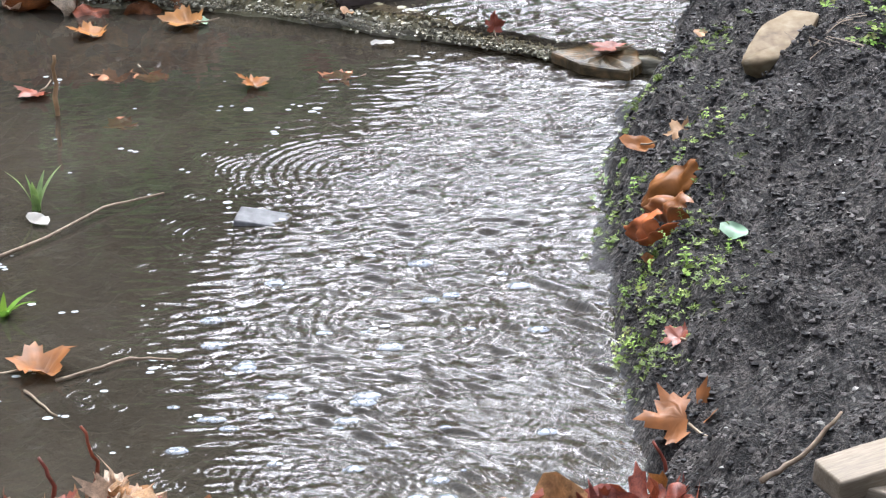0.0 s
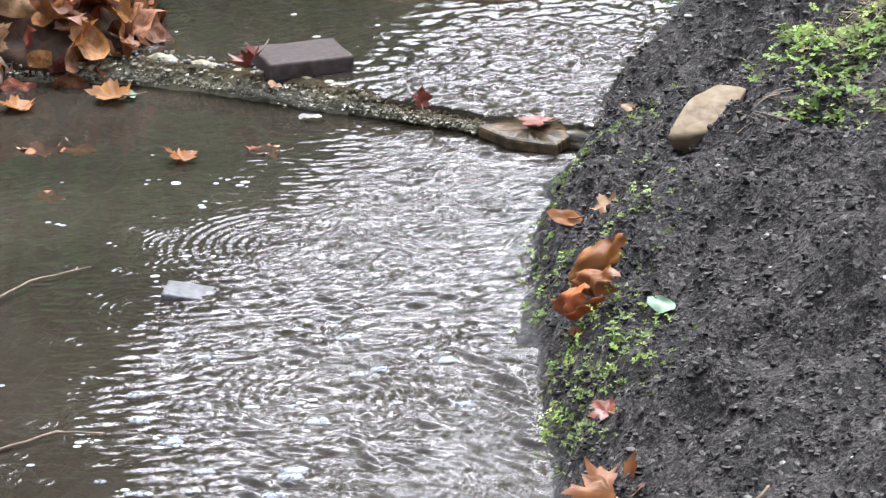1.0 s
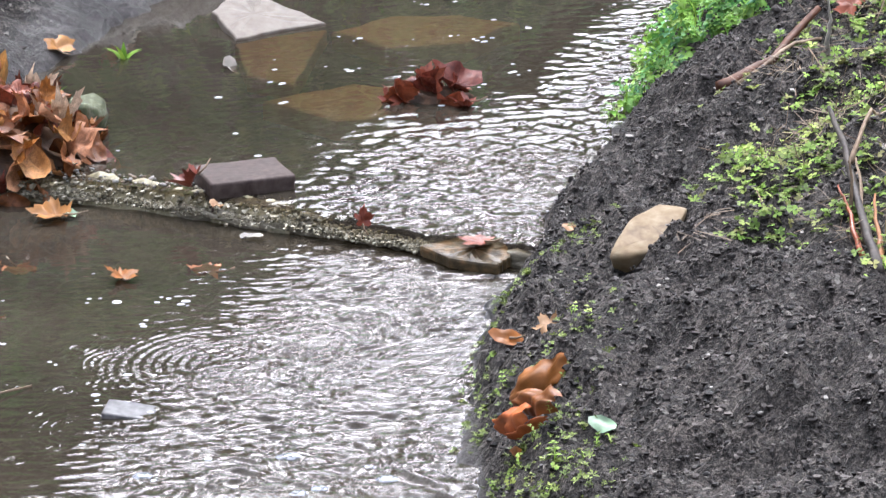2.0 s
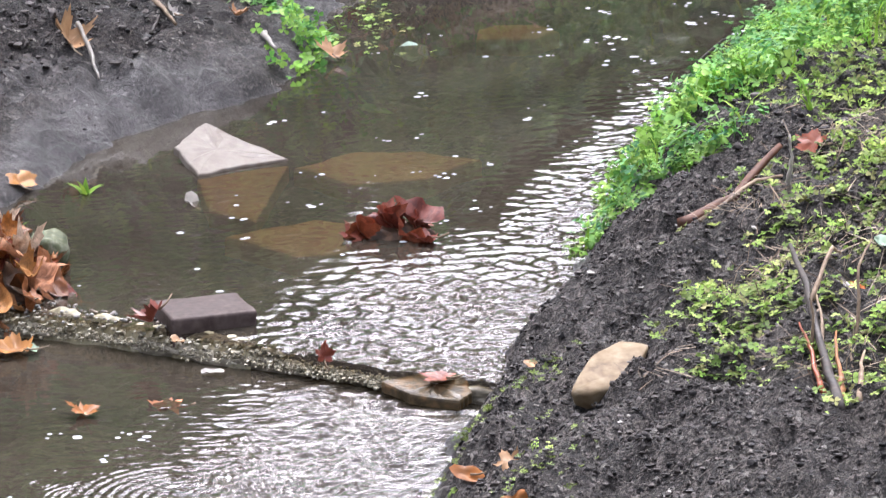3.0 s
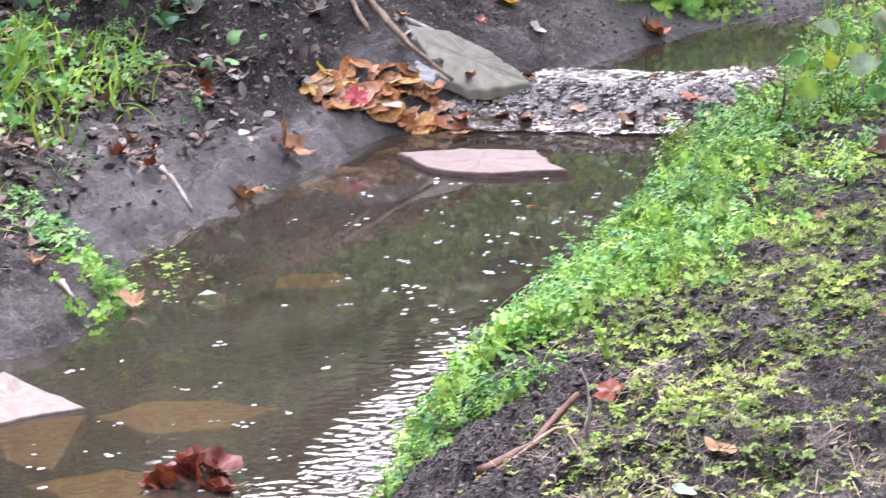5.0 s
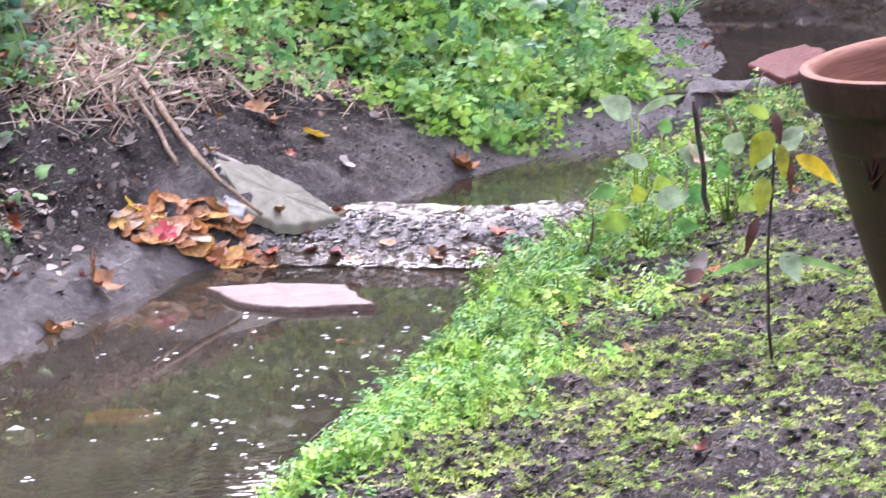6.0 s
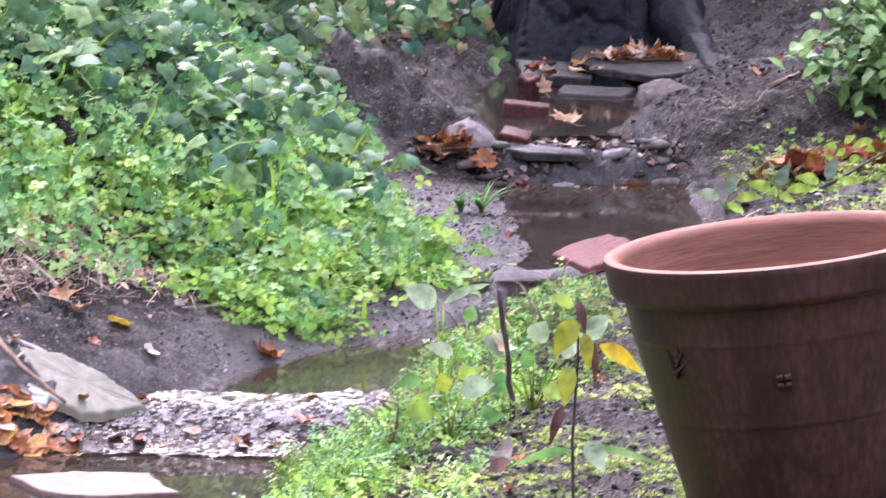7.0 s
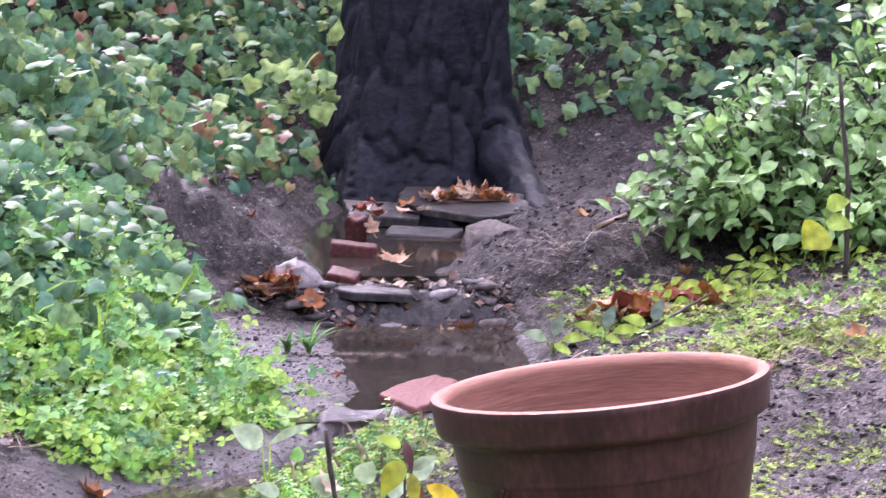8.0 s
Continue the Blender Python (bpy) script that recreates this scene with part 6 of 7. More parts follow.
fallen_leaf(0.374, 7.665, 0.032, ORANGE, "orange leaf at the muddy waterline", 30, 10, 15, seed=5)
fallen_leaf(0.415, 7.70, 0.032, GREY_GREEN, "pale green rounded leaf at the waterline", 70, 15, 15, kind="oval", stalk=False)
twig([on(0.215, 7.53, 0.006), on(0.25, 7.45, 0.006)], 0.005, 0.003, PALE, "white stick at the foot of the mud")

# ---- right bank: dead stalks, leaves, a bowed stem ----
twig([on(0.552, 5.32, 0.012), on(0.63, 5.41, 0.02), on(0.705, 5.49, 0.03)], 0.007, 0.005, surface("red_brown_stem", [(0.06, 0.025, 0.015), (0.14, 0.06, 0.03)], 30, (0.4, 0.7), 0.3, 90, 0.002), "curled red-brown dead stem on the bank", "dead_stem", "stem")
twig([on(0.575, 5.30, 0.006), on(0.66, 5.39, 0.01), on(0.70, 5.43, 0.014)], 0.003, 0.002, TWIG, "pale twig lying beside the dead stem")
twig([on(0.695, 5.33, 0.0), on(0.70, 5.33, 0.05), on(0.697, 5.33, 0.085)], 0.004, 0.0015, PALE, "pale dry blade standing on the bank", "dry_stalk", "stalk")
twig([on(0.649, 4.50, 0.0), on(0.652, 4.66, 0.022), on(0.655, 4.84, 0.03), on(0.663, 5.05, 0.03)], 0.0065, 0.003, DARK_TWIG, "dark rotten forked stalk lying down the bank", "dry_stalk", "stalk")
twig([on(0.654, 4.78, 0.028), on(0.69, 4.88, 0.045), on(0.715, 4.97, 0.05)], 0.0035, 0.0012, TWIG, "brown side shoot of a dead plant on the bank", "dry_stalk", "stalk")
for x, y, dx, m in ((0.662, 4.56, 0.012, TAN), (0.645, 4.60, -0.010, RUST), (0.672, 4.52, 0.03, TWIG), (0.655, 4.64, 0.006, TWIG)):
    twig([on(x, y, 0.004), on(x + dx * 0.5, y + 0.07, 0.02), on(x + dx, y + 0.15, 0.028)], 0.0042, 0.0012, m, "dried brown blade of a dead plant on the bank", "dry_stalk", "stalk")
twig([on(0.70, 4.73, 0.0), on(0.71, 4.78, 0.07), on(0.73, 4.82, 0.11)], 0.0024, 0.001, TWIG, "brown dry stalk on the bank", "dry_stalk", "stalk")
twig([on(0.645, 4.70, 0.0), on(0.645, 4.72, 0.06)], 0.003, 0.001, TWIG, "thin straw-coloured stalk on the bank", "dry_stalk", "stalk")
fallen_leaf(0.85, 5.18, 0.024, TAN, "small tan leaf on the weedy soil", 60, 15, -10, kind="oval")
fallen_leaf(0.727, 4.955, 0.036, RUST_RED, "rolled brown leaf lying on the bank", 92, 6, -10, z=ground_z(0.727, 4.955) + 0.016, curl=-1.2, wave=0.15, kind="oval", seed=2)
fallen_leaf(0.786, 5.06, 0.02, GREY_GREEN, "pale grey-green leaf on the soil", 40, 8, -8, kind="oval", stalk=False)
fallen_leaf(0.80, 4.72, 0.028, TAN, "long pale curled leaf among the weeds", -20, 20, 0, curl=1.2, kind="oval", seed=3)
fallen_leaf(0.33, 4.98, 0.012, TAN, "tiny orange leaf on the soil bank", 40, 10, -25, kind="oval", stalk=False)
fallen_leaf(0.76, 5.55, 0.03, RUST, "brown leaf half hidden in dry grass", 40, 10, -25)
twig([(0.684, 6.525, 0.02), (0.71, 6.568, 0.07), (0.753, 6.587, 0.10), (0.808, 6.584, 0.12), (0.877, 6.592, 0.13)], 0.003, 0.002, DARK_TWIG, "thin dark stem bowed over the water", "bowed_stem", "stem")
for i in range(26):
    r_ = random.Random(90 + i)
    x, y = r_.uniform(0.9, 2.2), r_.uniform(5.4, 8.2)
    if off_right(x, y) > 0.25 and clear_of_pot(x, y):
        fallen_leaf(x, y, r_.uniform(0.012, 0.026), r_.choice([TAN, PALE, RUST, ORANGE]), "small dry leaf on the weedy bank", r_.uniform(0, 360), r_.gauss(0, 15), r_.gauss(0, 15), curl=0.7, seed=i)

# ---- gravel weir and its flat stones ----
gravel_b = tagged(new("gravel_weir"), "low weir of pale wet gravel across the stream", "gravel")
g = new("grit", ridge_sheet(0.66, 1.56, lambda x: gravel_y(x) + 0.12, 0.15, 0.02, 0.085, 0.022, GRIT, 0.008, 90, 26))
g.parent = gravel_b
r_ = random.Random(15)
pl = []
for i in range(290):
    x, u = r_.uniform(0.74, 1.5), r_.uniform(0.12, 0.78)
    z = 0.02 + 0.065 * float(smoothstep(0, 0.7, u)) + 0.022 * math.sin(math.pi * u) - 0.02 * (1 - math.sin(math.pi * u))
    pl.append((x, float(gravel_y(x)) - 0.03 + 0.3 * u, z + 0.001))
pebbles(gravel_b, pl, (0.004, 0.009), 16)
gx_, gu = rng.uniform(0.72, 1.54, 3200), rng.uniform(0.08, 0.85, 3200)
gz_ = 0.02 + 0.065 * smoothstep(0, 0.7, gu) + 0.022 * np.sin(np.pi * gu) - 0.02 * (1 - np.sin(np.pi * gu))
bits("weir_gravel", np.column_stack([gx_, gravel_y(gx_) - 0.03 + 0.3 * gu, gz_ + 0.001]), (0.0015, 0.006), FINE_GRAVEL, "fine pale wet gravel of the weir", "gravel", 0.5)
# a film of water runs over the gravel
def weir_film():
    n, k = 190, 70
    FX, FU = np.meshgrid(np.linspace(0.82, 1.52, n), np.linspace(0.0, 1.0, k))
    FY = gravel_y(FX) - 0.04 + 0.31 * FU
    FZ = 0.036 + 0.068 * smoothstep(0.05, 0.75, FU) + 0.001 * np.sin(np.pi * FU) + 0.003 * np.sin(37 * FX + 9 * FU) * np.sin(21 * FX + 14 * FU) + wavelets(FX, FY, 23, 0.013, 0.05, 0.3, 0.8)
    ids = np.arange(n * k).reshape(k, n)
    qs = np.stack([ids[:-1, :-1], ids[:-1, 1:], ids[1:, 1:], ids[1:, :-1]], -1).reshape(-1, 4)
    me = mesh_from("water", np.stack([FX, FY, FZ], -1).reshape(-1, 3).tolist(), qs.tolist(), WATER)
    me.attributes.new("flow", "FLOAT", "POINT").data.foreach_set("value", np.ones(n * k, np.float32))
    return tagged(new("water", me), "thin film of water running over the gravel weir", "water", kind="structure")


weir_film()
flagstone([(0.663, 7.932, 0.042), (0.715, 7.787, 0.040), (0.838, 7.723, 0.043), (0.961, 7.745, 0.044), (0.93, 7.90, 0.048), (0.787, 7.965, 0.042)], 0.022, PINK_STONE, "pale pink flat stone lying in the water", seed=6, bevel=0.004)
flagstone([(0.622, 8.269, 0.144), (0.663, 8.306, 0.166), (0.714, 8.314, 0.166), (0.774, 8.275, 0.133), (0.765, 8.251, 0.117), (0.667, 8.242, 0.121)], 0.015, surface("blue_grey_flagstone", [(0.16, 0.175, 0.165), (0.25, 0.265, 0.255), (0.33, 0.34, 0.325)], 9, (0.2, 0.45), 0.25, 50, 0.003), "grey-blue wet flat stone under the branch", seed=7, bevel=0.004)
flagstone([(0.718, 8.362, 0.215), (0.806, 8.366, 0.201), (0.882, 8.343, 0.165), (0.945, 8.31, 0.123), (0.966, 8.291, 0.101), (0.836, 8.258, 0.098), (0.772, 8.277, 0.128)], 0.02, OLIVE_STONE, "olive flagstone leaning on the bank", seed=8, bevel=0.004)
twig([(0.70, 8.41, 0.225), (0.775, 8.38, 0.195)], 0.008, 0.006, PALE, "white bleached stick on the flagstone")
twig([(0.575, 8.60, 0.36), (0.656, 8.37, 0.25), (0.715, 8.28, 0.19), (0.80, 8.22, 0.125)], 0.008, 0.004, TWIG, "long tan branch leaning down the bank", "branch", "branch")
twig([(0.53, 8.62, 0.37), (0.60, 8.42, 0.28), (0.64, 8.30, 0.21)], 0.007, 0.004, TWIG, "dry root hanging down the bank", "root", "root")
leaf_pile(0.665, 8.205, 0.165, 0.042, 0.014, 96, 0.031, [DRIFT_LEAF, PALE_TAN, DRIFT_LEAF, ORANGE, DRIFT_LEAF, TAN], "drift of orange and brown leaves by the gravel", base=0.07, seed=21, turn=16, tilt=8, drape=True)
fallen_leaf(0.60, 8.10, 0.034, leaf_material("crimson_leaf", [(0.45, 0.05, 0.06), (0.36, 0.04, 0.05)], 0.35, 0.1), "crimson leaf on the edge of the leaf drift", 20, 40, 0, z=0.112, seed=3)
fallen_leaf(0.54, 8.20, 0.024, YELLOW, "yellow leaf on the leaf drift", 60, 40, 10, z=0.155, kind="oval")
fallen_leaf(1.296, 8.80, 0.052, ORANGE, "bright orange leaf on the grey mud", 60, 20, 10, curl=0.6, seed=2)
fallen_leaf(1.011, 8.56, 0.026, PALE, "small white leaf on the dark soil", 30, 20, 10, kind="oval", stalk=False)
fallen_leaf(0.954, 8.63, 0.03, YELLOW, "yellow leaf on the dark soil", 100, 20, 20, kind="oval")
fallen_leaf(0.884, 8.47, 0.02, RUST, "small red leaf on the dark soil", 10, 20, 20)
fallen_leaf(0.84, 8.27, 0.02, ORANGE, "small orange leaf on the olive flagstone", 10, -15, 15, z=0.125, kind="oval")
fallen_leaf(0.97, 8.10, 0.022, ORANGE, "orange leaf in the wet gravel", 40, 5, 5, z=0.055, kind="oval")
fallen_leaf(1.28, 8.17, 0.036, RUST, "red-brown leaf on the gravel", 40, 15, 5, z=0.085, seed=3)
fallen_leaf(1.22, 8.10, 0.028, TAN, "pale tan leaf at the edge of the gravel", 90, 10, 5, z=0.06, seed=4)
fallen_leaf(0.80, 8.09, 0.03, TAN, "brown leaf at the foot of the gravel", 200, 5, 5, z=0.045, seed=5)
fallen_leaf(0.35, 7.63, 0.04, TAN, "brown leaf at the waterline", 100, 25, 15, curl=0.6, seed=8)
for i in range(55):
    r_ = random.Random(400 + i)
    x, y = r_.uniform(-0.15, 0.9), r_.uniform(7.5, 8.9)
    if 0.06 < float(off_left(x, y)) < 0.8:
        fallen_leaf(x, y, r_.uniform(0.014, 0.034), r_.choice([TAN, RUST, RUST, PALE]), "small withered leaf on the muddy bank", r_.uniform(0, 360), r_.gauss(0, 20), r_.gauss(0, 20), curl=0.8, seed=i)
for i in range(24):
    r_ = random.Random(700 + i)
    x, u = r_.uniform(0.78, 1.48), r_.uniform(0.0, 0.9)
    fallen_leaf(x, float(gravel_y(x)) - 0.02 + 0.3 * u, r_.uniform(0.012, 0.028), r_.choice([TAN, RUST, RUST, PALE_TAN]), "sodden brown leaf scrap on the wet gravel", r_.uniform(0, 360), r_.gauss(0, 12), r_.gauss(0, 12),
                z=0.04 + 0.065 * float(smoothstep(0, 0.7, u)), curl=0.5, seed=i, kind=r_.choice(["maple", "oval"]), stalk=False)
for i in range(26):
    r_ = random.Random(600 + i)
    x, y, a = r_.uniform(-0.35, 0.6), r_.uniform(6.6, 8.7), r_.uniform(0, 6.28)
    if 0.12 < float(off_left(x, y)) < 0.8:
        q = r_.uniform(0.03, 0.07)
        twig([on(x, y, 0.006), on(x + q * math.cos(a), y + q * math.sin(a), 0.01)], r_.uniform(0.002, 0.005), 0.0015, r_.choice([TWIG, DARK_TWIG, PALE]), "small broken stick on the muddy bank")
big = fallen_leaf(0.10, 8.16, 0.075, HERB, "broad glossy green leaf over the bank", 200, 35, 10, z=0.36, kind="oval")

# ---- plants of shaped single leaves ----
def shaped_leaf(a, b, width, material, parent, name="leaf", droop=0.15, face=(0, -1, 0.25)):
    """One leaf blade from its stalk end a to its tip b, broad side to 'face'."""
    a, b = Vector(a), Vector(b)
    d = b - a
    ln = d.length
    side = d.cross(Vector(face)).normalized()
    nrm = side.cross(d).normalized()
    vs, fs = [], []
    for i in range(8):
        u = i / 7
        w = width * math.sin(math.pi * min(1, u ** 0.8 * 0.97 + 0.02)) * 0.5
        mid = a + d * u - Vector((0, 0, droop * ln * math.sin(math.pi * u) * -0.4)) + nrm * 0.03 * ln * math.sin(5 * u)
        vs += [mid - side * w + nrm * w * 0.3, mid, mid + side * w + nrm * w * 0.3]
    for i in range(7):
        q = 3 * i
        fs += [(q, q + 1, q + 4, q + 3), (q + 1, q + 2, q + 5, q + 4)]
    ob = new(name, mesh_from(name, vs, fs, material))
    ob.parent = parent
    return ob


def stem_part(points, r0, r1, material, parent, name="stem"):
    n = len(points)
    v, f = tube(points, [r0 + (r1 - r0) * i / (n - 1) for i in range(n)], 8, 0.2)
    ob = new(name, mesh_from(name, v, f, material))
    ob.parent = parent
    return ob


LIME = leaf_material("yellow_green_leaf", [(0.34, 0.42, 0.03), (0.46, 0.46, 0.03), (0.28, 0.36, 0.04)], 0.35, 0.35)
GOLD = leaf_material("golden_leaf", [(0.72, 0.55, 0.02), (0.66, 0.50, 0.02)], 0.35, 0.35)
BROWN = leaf_material("withered_leaf", [(0.07, 0.025, 0.015), (0.11, 0.04, 0.02)], 0.5, 0.05)
PALE_GREEN = leaf_material("pale_green_leaf", [(0.34, 0.46, 0.26), (0.42, 0.54, 0.34), (0.30, 0.42, 0.20)], 0.35, 0.25)
LIGHT_GREEN = leaf_material("light_green_leaf", [(0.32, 0.48, 0.06), (0.40, 0.54, 0.10), (0.26, 0.42, 0.06)], 0.4, 0.35)


def sapling(x, y):
    s = tagged(new("sapling"), "thin sapling with yellowing and withered leaves on the bank", "sapling")
    s.matrix_world = pose(x, y, ground_z(x, y) - 0.01, 0, 0, -10)
    stem_part([(0.01, 0, 0), (0.0, 0, 0.08), (-0.004, 0, 0.2), (0.002, 0, 0.33), (0.0, 0, 0.41)], 0.0030, 0.0018, DARK_TWIG, s)
    for ax, az, bx, bz, w, m in ((-0.002, 0.39, -0.035, 0.335, 0.036, LIME), (0.012, 0.37, 0.018, 0.315, 0.022, LIME), (0.035, 0.352, 0.10, 0.312, 0.026, GOLD),
                                 (-0.012, 0.318, -0.018, 0.258, 0.030, LIME), (0.0, 0.42, 0.012, 0.372, 0.016, BROWN), (0.028, 0.35, 0.028, 0.29, 0.012, BROWN),
                                 (-0.006, 0.41, -0.045, 0.43, 0.02, LIGHT_GREEN), (-0.02, 0.255, -0.04, 0.195, 0.016, BROWN), (-0.002, 0.185, -0.10, 0.162, 0.014, HERB),
                                 (0.004, 0.19, 0.14, 0.165, 0.012, HERB), (0.02, 0.2, 0.045, 0.155, 0.034, PALE_GREEN), (0.01, 0.375, 0.05, 0.40, 0.018, PALE_GREEN)):
        blade = shaped_leaf((ax, 0, az), (bx, -0.02, bz), w, m, s)
        stem_part([(0, 0, az + 0.004), (ax * 0.5, 0, az + 0.003), (ax, 0, az)], 0.0014, 0.001, DARK_TWIG, blade, "leaf_stalk")
    return s


sapling(1.40, 6.261)


def broad_leaf_plant(x, y, leaves, label, yaw=-10):
    p = tagged(new("broad_leaved_plant"), label, "plant")
    p.matrix_world = pose(x, y, ground_z(x, y) - 0.005, 0, 0, yaw)
    for ax, az, bx, bz, w, m in leaves:
        blade = shaped_leaf((ax, 0, az), (bx, -0.03, bz), w, m, p)
        stem_part([(0, 0, 0), (ax * 0.4, 0, az * 0.6), (ax, 0, az)], 0.0022, 0.0014, GRASS, blade, "leaf_stalk")
    return p


# round grey-green leaves beside the sapling
broad_leaf_plant(1.50, 7.9, [(-0.015, 0.245, -0.075, 0.285, 0.05, PALE_GREEN), (0.0, 0.25, 0.09, 0.295, 0.018, PALE_GREEN), (0.05, 0.215, 0.055, 0.25, 0.03, HERB), (0.02, 0.15, -0.03, 0.17, 0.03, PALE_GREEN),
                             (-0.04, 0.10, -0.09, 0.09, 0.03, HERB), (0.03, 0.11, 0.07, 0.12, 0.03, LIGHT_GREEN), (-0.02, 0.06, -0.07, 0.05, 0.03, LIGHT_GREEN)], "pale round-leaved plant at the edge of the bank")
broad_leaf_plant(1.66, 7.8, [(0.0, 0.15, 0.02, 0.195, 0.045, PALE_GREEN), (0.05, 0.13, 0.09, 0.15, 0.04, PALE_GREEN), (-0.05, 0.13, -0.10, 0.16, 0.045, PALE_GREEN), (-0.04, 0.07, -0.09, 0.06, 0.04, HERB),
                             (0.02, 0.06, 0.06, 0.04, 0.035, LIGHT_GREEN), (-0.01, 0.10, -0.02, 0.14, 0.03, HERB), (0.10, 0.16, 0.14, 0.20, 0.04, PALE_GREEN)], "grey-green plant with round leaves behind the sapling")
broad_leaf_plant(1.46, 7.6, [(-0.01, 0.10, -0.02, 0.14, 0.03, LIME), (0.02, 0.10, 0.08, 0.12, 0.045, PALE_GREEN), (-0.03, 0.06, -0.09, 0.06, 0.04, LIGHT_GREEN), (0.05, 0.05, 0.10, 0.06, 0.035, HERB)], "low plant with one yellow leaf on the bank")
twig([on(1.600, 7.70, 0.0), on(1.590, 7.70, 0.13), on(1.569, 7.70, 0.262)], 0.006, 0.004, DARK_TWIG, "dark dead stem standing on the bank", "dead_stem", "stem")
fallen_leaf(1.49, 7.27, 0.034, PALE, "long pale curled dry leaf on the soil", -35, 10, 5, curl=1.8, kind="oval", seed=2)
fallen_leaf(1.46, 7.2, 0.04, BROWN, "dark withered leaf on the soil", -50, 10, 10, curl=0.8, kind="oval", seed=3)
fallen_leaf(1.60, 7.8, 0.040, PALE_TAN, "pinkish dry leaf caught among the round leaves", 40, 40, 10, z=0.30, seed=5)
fallen_leaf(1.597, 6.40, 0.012, PALE, "tiny white leaf scrap by the pot", 0, 5, 5, kind="oval", stalk=False)


# ---- pot's relief ----
def pot_relief():
    pot = bpy.data.objects["terracotta_pot"]
    def wall(a, z, out=0.002):
        r = float(np.interp(z, [0.0, 0.10, 0.24, 0.33], [0.176, 0.201, 0.2295, 0.247])) + out
        return (r * math.cos(a), r * math.sin(a), z)
    vs, fs = [], []
    for a0, z0, a1, z1 in ((-2.42, 0.235, -2.36, 0.285), (-2.40, 0.255, -2.32, 0.28), (-2.41, 0.245, -2.30, 0.262), (-2.43, 0.25, -2.47, 0.28), (-2.42, 0.24, -2.49, 0.262)):
        v, f = tube([wall(a0 + (a1 - a0) * k / 5, z0 + (z1 - z0) * k / 5) for k in range(6)], [0.0034 - 0.0004 * k for k in range(6)], 8)
        n0 = len(vs)
        vs += v
        fs += [tuple(i + n0 for i in q) for q in f]
    ob = new("leaf_relief", mesh_from("leaf_relief", vs, fs, OUTER_CLAY))
    ob.parent = pot
    vs, fs = [], []
    for i in range(2):
        for j in range(2):
            a, z = -1.66 + i * 0.055, 0.222 + j * 0.014
            v, f = tube([wall(a + 0.045 * k / 3, z) for k in range(4)], [0.005] * 4, 6)
            n0 = len(vs)
            vs += v
            fs += [tuple(k + n0 for k in q) for q in f]
    ob = new("stamped_mark", mesh_from("stamped_mark", vs, fs, OUTER_CLAY))
    ob.parent = pot


pot_relief()

# ---- the far weir, its stones and bricks ----
def weir_line(x):
    return 10.99 + 0.03 * math.sin(7 * x)


def weir_z(y):
    return 0.13 + 0.115 * float(smoothstep(10.88, 11.05, y))


grit_far = tagged(new("stone_weir"), "dam of dark grit, stones and leaves below the tree pool", "weir")
g = new("grit", ridge_sheet(2.02, 2.72, weir_line, 0.13, 0.11, 0.235, 0.008, surface("dark_grit", [(0.008, 0.007, 0.006), (0.026, 0.022, 0.019), (0.08, 0.07, 0.06)], 45, (0.35, 0.7), 0.8, 120, 0.010), 0.030, 80, 30))
g.parent = grit_far
r_ = random.Random(33)
pl = []
for i in range(70):
    x, u = r_.uniform(2.05, 2.7), r_.uniform(0.1, 0.9)
    y = weir_line(x) - 0.13 + 0.26 * u
    pl.append((x, y, weir_z(y) + 0.004))
pebbles(grit_far, pl, (0.004, 0.011), 34)
flagstone([(2.22, 11.02, 0.254), (2.28, 11.05, 0.258), (2.46, 10.98, 0.248), (2.45, 10.93, 0.240), (2.30, 10.95, 0.243)], 0.022, SLATE, "long dark flat stone on the crest of the weir", seed=11)
flagstone([(1.86, 11.02, 0.262), (1.90, 11.16, 0.275), (2.04, 11.12, 0.262), (2.00, 10.98, 0.25)], 0.03, surface("pale_wet_stone", [(0.12, 0.125, 0.13), (0.22, 0.225, 0.23)], 12, (0.15, 0.35), 0.2, 60, 0.002), "pale wet flat stone at the end of the weir", seed=12)
LIMESTONE = surface("grey_limestone", [(0.08, 0.068, 0.06), (0.18, 0.16, 0.15), (0.30, 0.28, 0.26)], 14, (0.6, 0.8), 0.5, 60, 0.006)
EARTHY = surface("earthy_rock", [(0.03, 0.025, 0.021), (0.085, 0.07, 0.058), (0.16, 0.14, 0.12)], 18, (0.6, 0.85), 0.6, 70, 0.006)
grey_rock = tagged(broken_rock("rock", [(-0.07, 0.0, -0.03), (-0.05, 0.05, 0.02), (0.0, 0.03, 0.045), (0.06, 0.0, 0.012), (0.075, -0.04, -0.03), (-0.02, -0.05, -0.03), (-0.01, -0.03, 0.028), (0.04, 0.06, -0.03)], LIMESTONE, 0.004, 2.0, 0.012), "rough pale grey rock on the weir among leaves", "rock")
grey_rock.matrix_world = pose(2.165, 11.06, 0.275)
r2 = tagged(broken_rock("rock", [(-0.09, -0.02, -0.04), (-0.07, 0.06, 0.03), (0.02, 0.05, 0.05), (0.10, 0.02, 0.02), (0.09, -0.04, -0.04), (-0.03, -0.06, 0.0), (0.03, -0.05, 0.015), (0.0, 0.09, -0.04)], EARTHY, 0.005, 5.0, 0.014), "rough earthy rock at the edge of the tree pool", "rock")
r2.matrix_world = pose(2.86, 11.70, 0.295, 0, 0, 8)
r3 = tagged(rock("rock", (0.06, 0.05, 0.03), SLATE, 12.0, 1, 3), "flat grey stone by the tree root", "rock")
